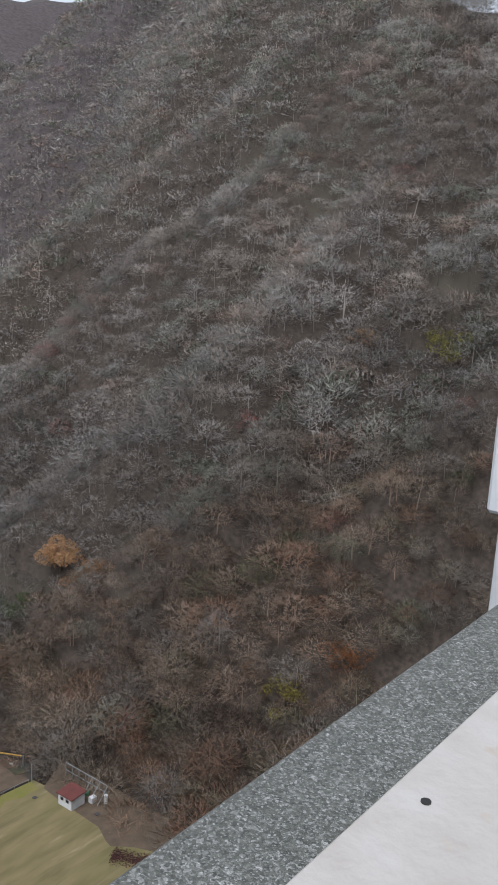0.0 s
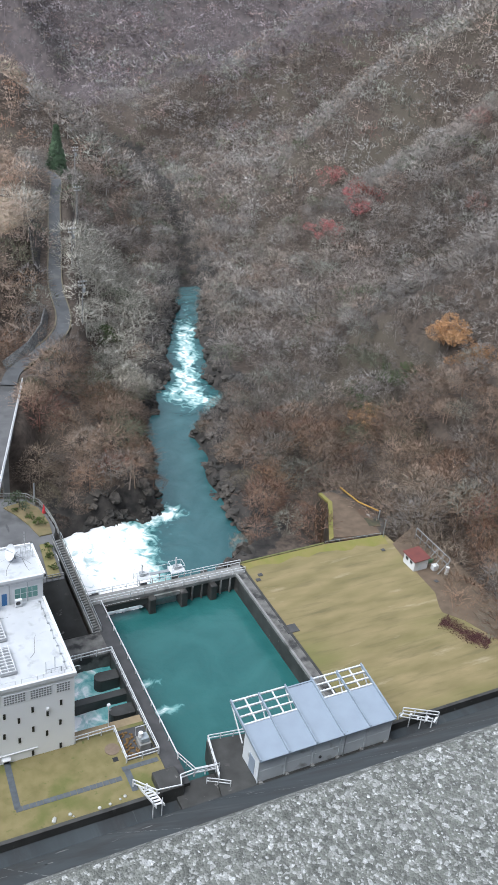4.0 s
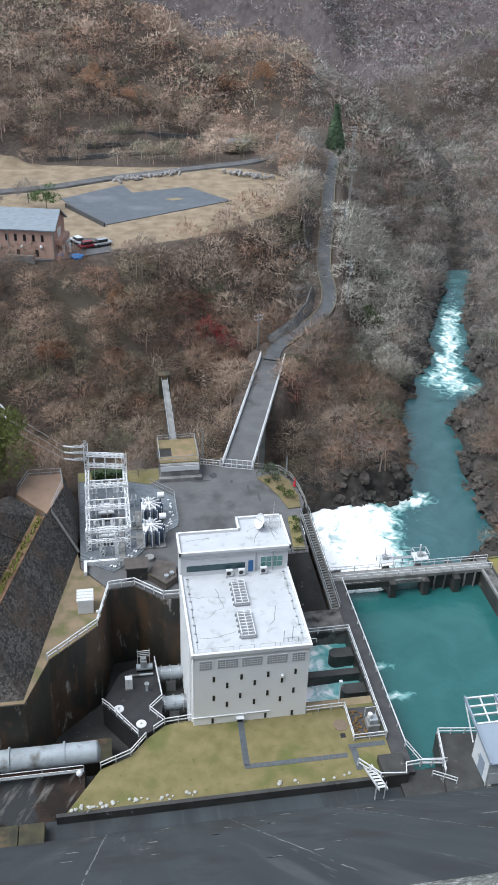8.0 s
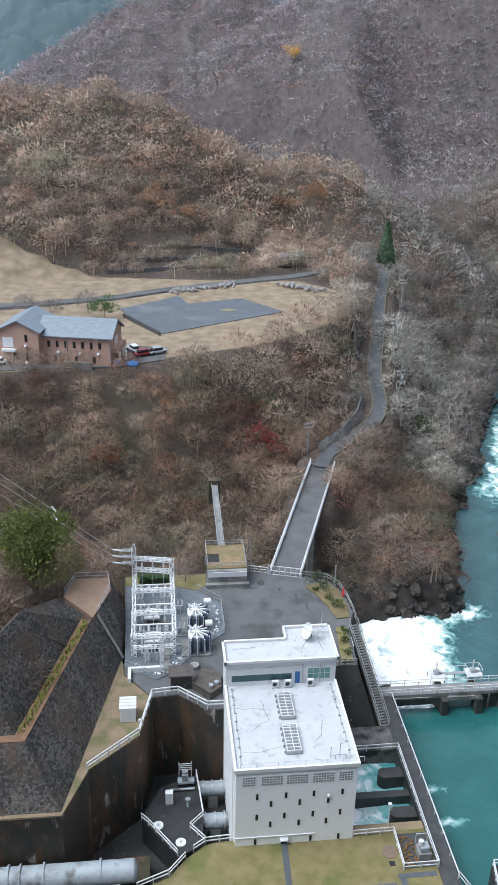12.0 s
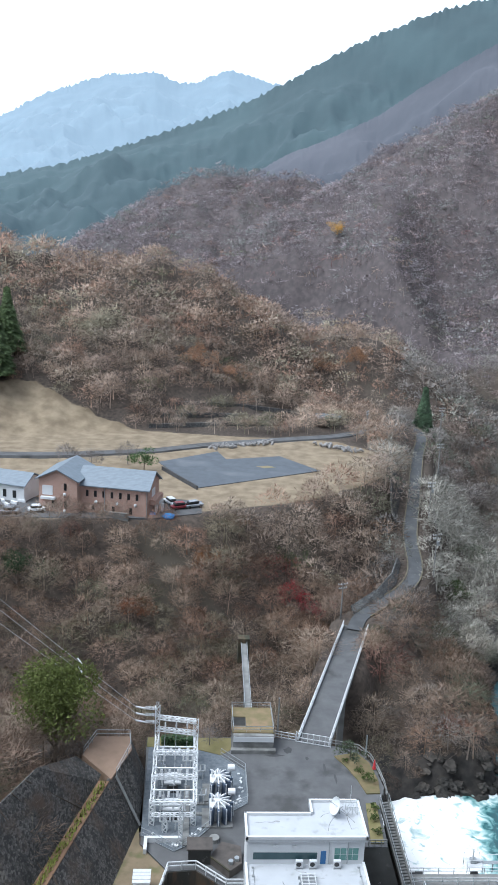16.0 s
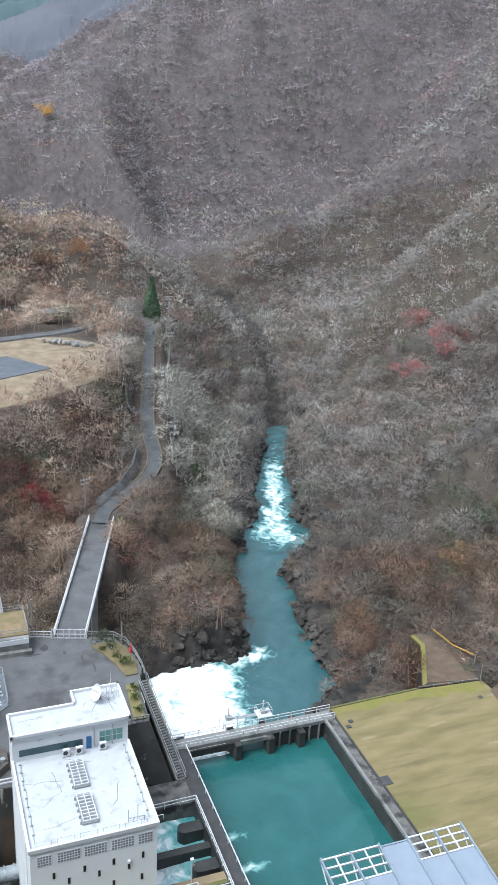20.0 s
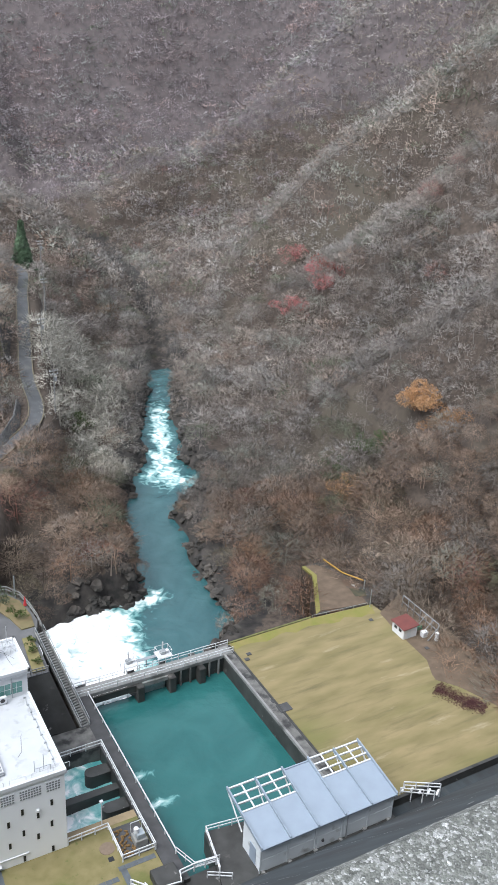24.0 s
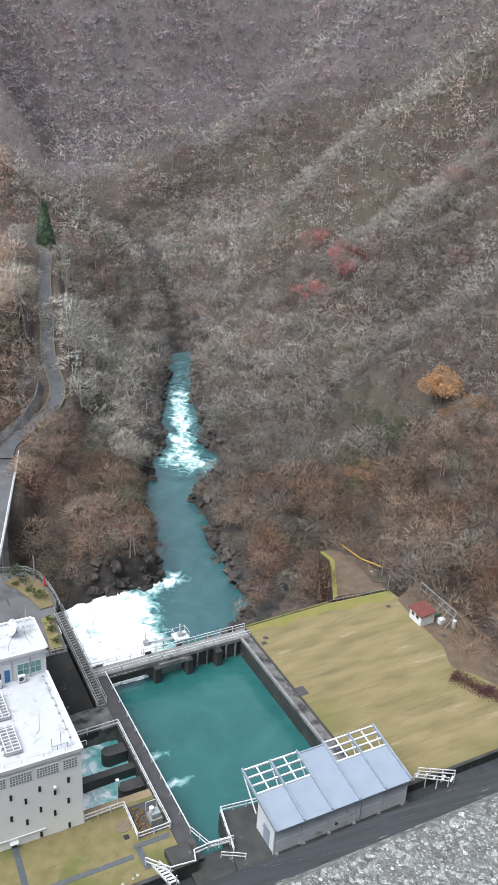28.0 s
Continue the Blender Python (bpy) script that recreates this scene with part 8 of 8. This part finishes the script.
def conifer_tree(x, y, z, h, tint, label, seed, width=0.05, n=900, fat=1.0):
    root = thing("tree", label, "tree", (x, y, z))
    part("trunk", tube(bmesh.new(), (x, y, z - 0.6), (x, y, z + h * 0.9), 0.02 * h, 8, 0.004 * h), mat("conifer_bark", (0.13, 0.09, 0.06), None, 6, 0.9) if "conifer_bark" not in bpy.data.materials else bpy.data.materials["conifer_bark"], root)
    co = conifer(n, width, seed) * np.array([h * fat, h * fat, h]) + np.array([x, y, z])
    col = np.tile(np.array([*tint, 1], np.float32), (len(co), 1)) * np.repeat(np.random.default_rng(seed).uniform(0.6, 1.4, (len(co) // 3, 1)), 3, 0).astype(np.float32)
    child(new("crown", quick_mesh("crown", co, np.arange(len(co)).reshape(-1, 3), M_TREE, False, colours=[("tint", col)])), root)
    return root


def gz(x, y):
    return float(ground_height(np.array([float(x)]), np.array([float(y)]))[0])


ORANGE, RUST, RED, GOLD, GREEN = (0.50, 0.30, 0.155), (0.36, 0.205, 0.125), (0.46, 0.17, 0.165), (0.42, 0.27, 0.05), (0.06, 0.10, 0.03)
for k, (x, y, h, sp, tint, n, label) in enumerate((
        (118.3, 135.5, 11, 0.95, ORANGE, 2600, "large orange-leaved oak on the wooded slope"),
        (97, 131, 5.5, 1.2, ORANGE, 1100, "orange-leaved tree on the wooded slope"),
        (117.6, 126, 6.5, 1.3, (0.36, 0.2, 0.1), 1200, "pale orange-leaved tree on the slope"),
        (159.6, 254, 7, 1.2, RED, 700, "crimson maple high on the slope"), (146, 219, 8.5, 1.6, RED, 1500, "crimson maple on the slope"),
        (140.2, 221, 7.5, 1.5, RED, 1000, "dull red maple on the slope"), (149, 222, 7, 1.4, (0.3, 0.07, 0.06), 700, "dull red maple on the slope"),
        (80.5, 130.2, 4.5, 1.2, ORANGE, 600, "small orange-leaved tree above the river"), (71, 122.5, 4.5, 1.2, RUST, 600, "small rust-leaved tree above the river"),
        (147.8, 109.2, 5, 1.2, (0.34, 0.15, 0.13), 700, "bright red maple on the slope"), (168, 96, 4.5, 1.2, ORANGE, 600, "bright orange tree on the slope"),
        (124, 69.7, 6, 1.1, (0.34, 0.14, 0.05), 900, "orange-leaved tree near the dam"), (171, 77, 8, 1.2, (0.22, 0.2, 0.05), 900, "yellow-green tree on the slope"),
        (116, 76, 6, 1.3, (0.26, 0.22, 0.05), 800, "yellow-leaved tree on the slope"), (110, 66, 5, 1.3, (0.28, 0.18, 0.04), 700, "yellow-leaved tree near the dam"),
        (84.3, 562, 13, 1.0, (0.6, 0.36, 0.1), 900, "lone golden-yellow tree on the mountain"), (21.5, 165.5, 5, 1.2, (0.4, 0.04, 0.05), 700, "bright red maple below the terrace"),
        (24, 163, 5.5, 1.3, (0.3, 0.08, 0.08), 700, "dull red maple below the terrace"), (18, 169, 5, 1.3, (0.28, 0.08, 0.07), 600, "dull red maple below the terrace"),
        (-0.9, 279, 8, 1.5, RUST, 1200, "rust-leaved tree on the hill"), (10.4, 278, 7, 1.4, RUST, 900, "rust-leaved tree on the hill"), (44, 306, 8, 1.2, RUST, 800, "rust-leaved tree on the hill"), (55, 303, 8, 1.4, (0.28, 0.15, 0.08), 900, "pale rust tree on the hill"),
        (2.7, 166, 5, 1.3, (0.33, 0.15, 0.06), 700, "orange-leaved tree below the terrace"), (-10, 155.5, 5.5, 1.4, (0.30, 0.12, 0.06), 900, "rust-leaved tree below the terrace"),
        (44, 128, 4.5, 1.4, (0.27, 0.11, 0.08), 700, "rust-leaved bush above the white water"),
        (109.3, 137.5, 5.5, 1.5, GREEN, 1200, "dark evergreen broadleaf tree on the slope"), (99.4, 135.3, 5, 1.6, (0.05, 0.085, 0.03), 1000, "dark evergreen broadleaf tree on the slope"), (-32.3, 158, 8, 1.3, (0.035, 0.06, 0.025), 1400, "dark evergreen tree below the terrace"),
        (19.8, 171, 4.5, 1.5, GREEN, 700, "dark evergreen bush below the terrace"), (60, 185, 6, 1.3, GREEN, 900, "dark evergreen tree beside the gorge"))):
    leaf_tree(x, y, gz(x, y) - 0.16 * h, h * (1.3 if h < 9 else 1.0), sp, tint, int(n * 2.2), label, 100 + k, size=0.022)
leaf_tree(-17.0, 104, gz(-17.0, 104) - 3, 19, 0.4, (0.105, 0.125, 0.03), 16000, "tall bushy yellow-green evergreen above the revetment", 400, size=0.012)
conifer_tree(71, 268, gz(71, 268), 18, (0.08, 0.125, 0.07), "tall dark conifer beside the narrow road", 2, 0.04, 1400, 1.25)
conifer_tree(74, 271, gz(74, 271), 9, (0.05, 0.08, 0.045), "dark conifer beside the narrow road", 3, 0.06, 600, 0.9)
for k, (az, r_, h) in enumerate(((-15.0, 262, 24), (-13.8, 268, 25), (-12.6, 262, 22), (-11.8, 272, 20), (-14.4, 276, 26), (-15.7, 270, 26), (-13.2, 282, 24))):
    x, y = r_ * math.sin(radians(az)), r_ * math.cos(radians(az))
    conifer_tree(x, y, gz(x, y), h, (0.12, 0.165, 0.07), "tall dark green cedar at the edge of the grass field", 20 + k, 0.035, 1700, 1.35)
leaf_tree(-11.8, 207, 20, 6.0, 1.25, (0.06, 0.12, 0.035), 1500, "round green pine tree beside the asphalt pad", 300)
leaf_tree(23.0, 109.2, 7.1, 2.8, 1.7, (0.08, 0.10, 0.06), 700, "small pruned garden pine in the planter", 301, size=0.06)
for k, (x, y, s) in enumerate(((24.5, 104.2, 1.4), (23.7, 106.4, 0.9), (24.3, 98.4, 1.0), (23.9, 96.4, 1.2), (24.0, 93.6, 1.0), (22.3, 108.6, 0.8))):
    leaf_tree(x, y, 7.0, s, 1.6, (0.09, 0.12, 0.035), 260, "small rounded green shrub in the planting bed", 320 + k, size=0.12)
for k, (x, y) in enumerate(((3.4, 112.6), (-25, 99), (-24, 205), (-16, 212), (-30, 208))):
    z, h = (7.0, 3.4) if k == 0 else (gz(x, y), 6.5)
    root = thing("bare_tree", "bare grey tree with fine twigs", "tree", (x, y, z))
    part("trunk", tube(bmesh.new(), (x, y, z - 0.3), (x, y, z + h * 0.6), 0.02 * h, 8, 0.008 * h), mat("grey_bark", (0.19, 0.17, 0.155), None, 6, 0.9) if "grey_bark" not in bpy.data.materials else bpy.data.materials["grey_bark"], root)
    crown = child(plant("crown", [bare_tree(620, 0.004, 60 + k, 1.6)], np.array([[x, y, z]]), np.array([h]), np.array([1.2]), np.array([(0.2, 0.18, 0.17)]), ""), root)
    tagged(crown, category="")

# ---- mountains beyond, plain and far ----
def far_ridge(name, line, base_r, foot, seed, amp, colour, haze_glow, label, tree):
    """A distant range: its crest follows line (bearing, elevation at base_r); the face falls towards the viewer."""
    az = np.linspace(line[0][0], line[-1][0], 420)
    el = np.interp(az, [p[0] for p in line], [p[1] for p in line])
    rows, n = [], 46
    for j in range(n):
        f = j / (n - 1)
        r = base_r * (1 - 0.42 * f)
        x, y = r * np.sin(np.radians(az)), r * np.cos(np.radians(az))
        top = 80 + base_r * np.tan(np.radians(el))
        rough = fbm(x / (base_r * 0.09), y / (base_r * 0.09), seed, 5) * amp * min(1, 4 * f)
        spur = (1 - np.abs(fbm(x / (base_r * 0.06), y / (base_r * 0.12), seed + 9, 4)) * 2) * amp * 0.7 * min(1, 3 * f)
        z = top * (1 - f) ** 1.15 + foot * (1 - (1 - f) ** 1.15) + rough + spur - amp * 0.7 * min(1, 3 * f)
        z = z + (lattice(np.arange(420) + 7, np.full(420, j), seed) * tree * (0.8 if j < 2 else 0.06))
        z = z + fbm(x / (base_r * 0.012), y / (base_r * 0.012), seed + 3, 3) * amp * 0.3 * min(1, 4 * f)
        rows.append(np.stack([x, y, z], -1))
    co = np.concatenate(rows)
    i = np.arange(n * 420).reshape(n, 420)
    q = np.stack([i[:-1, :-1], i[:-1, 1:], i[1:, 1:], i[1:, :-1]], -1).reshape(-1, 4)
    m = mat(name + "_hazy_woods", colour, tuple(v * 0.72 for v in colour), 0.012, 0.95, stain=tuple(v * 1.25 for v in colour), stain_scale=0.004, stain_at=0.5)
    # The range gives off a faint bluish glow that stands in for haze.
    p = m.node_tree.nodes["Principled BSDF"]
    p.inputs["Emission Color"].default_value, p.inputs["Emission Strength"].default_value = (*haze_glow, 1), 1.0
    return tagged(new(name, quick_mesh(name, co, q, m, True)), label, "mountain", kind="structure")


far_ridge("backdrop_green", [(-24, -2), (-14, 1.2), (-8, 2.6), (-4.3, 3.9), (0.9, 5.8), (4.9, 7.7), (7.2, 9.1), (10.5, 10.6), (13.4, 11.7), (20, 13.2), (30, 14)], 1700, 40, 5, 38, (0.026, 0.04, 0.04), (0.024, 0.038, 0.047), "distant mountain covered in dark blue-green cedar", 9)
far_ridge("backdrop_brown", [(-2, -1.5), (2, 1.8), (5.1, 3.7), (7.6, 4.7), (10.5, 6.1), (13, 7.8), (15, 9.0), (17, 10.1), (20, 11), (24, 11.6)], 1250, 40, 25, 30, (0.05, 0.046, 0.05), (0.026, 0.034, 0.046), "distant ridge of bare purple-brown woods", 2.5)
far_ridge("backdrop_blue", [(-30, 1), (-20, 2.0), (-15.8, 3.1), (-12.5, 4.7), (-9.2, 6.5), (-5.6, 7.7), (-2.9, 8.0), (-1.5, 7.4), (-0.5, 7.5), (1.5, 8.3), (4.5, 7.6), (8, 6)], 3900, 150, 15, 80, (0.04, 0.055, 0.065), (0.145, 0.19, 0.232), "mountains on the horizon, pale blue with painted haze", 16)

# ---- boulders along the gorge ----
r = random.Random(77)
verts, tris = [], []
ico = bmesh.new()
bmesh.ops.create_icosphere(ico, subdivisions=2, radius=1)
iv = np.array([v.co[:] for v in ico.verts])
it = np.array([[v.index for v in f.verts] for f in ico.faces])
ico.free()
co, fa, n0 = [], [], 0
for k in range(520):
    i = r.randrange(1, 15)
    a, c = RIVER[i], RIVER[i + 1]
    f = r.random()
    px, py, hw = (a[j] + (c[j] - a[j]) * f for j in range(3))
    dx, dy = c[0] - a[0], c[1] - a[1]
    d = math.hypot(dx, dy)
    s = r.choice((-1, 1)) * (hw + abs(r.gauss(0.4, 1.5)))
    x, y = px + dy / d * s, py - dx / d * s
    z = gz(x, y)
    if z < -10.5 or z > 1 or (x < 31 and y < 115):
        continue
    size = r.uniform(0.3, 1.05)
    w = iv * np.array([size * r.uniform(0.7, 1.4), size * r.uniform(0.7, 1.4), size * r.uniform(0.5, 1.0)])
    w = w * (1 + 0.75 * (np.random.default_rng(k).uniform(size=(len(iv), 1)) - 0.5))
    t = r.uniform(0, 6.28)
    w = np.stack([w[:, 0] * math.cos(t) - w[:, 1] * math.sin(t), w[:, 0] * math.sin(t) + w[:, 1] * math.cos(t), w[:, 2]], -1) + np.array([x, y, max(z, -8.6)])
    co.append(w)
    fa.append(it + n0)
    n0 += len(iv)
tagged(new("boulders", quick_mesh("boulders", np.concatenate(co), np.concatenate(fa), M_ROCK)), "dark wet boulders and ledges along the river banks", "rocks", kind="stuff")
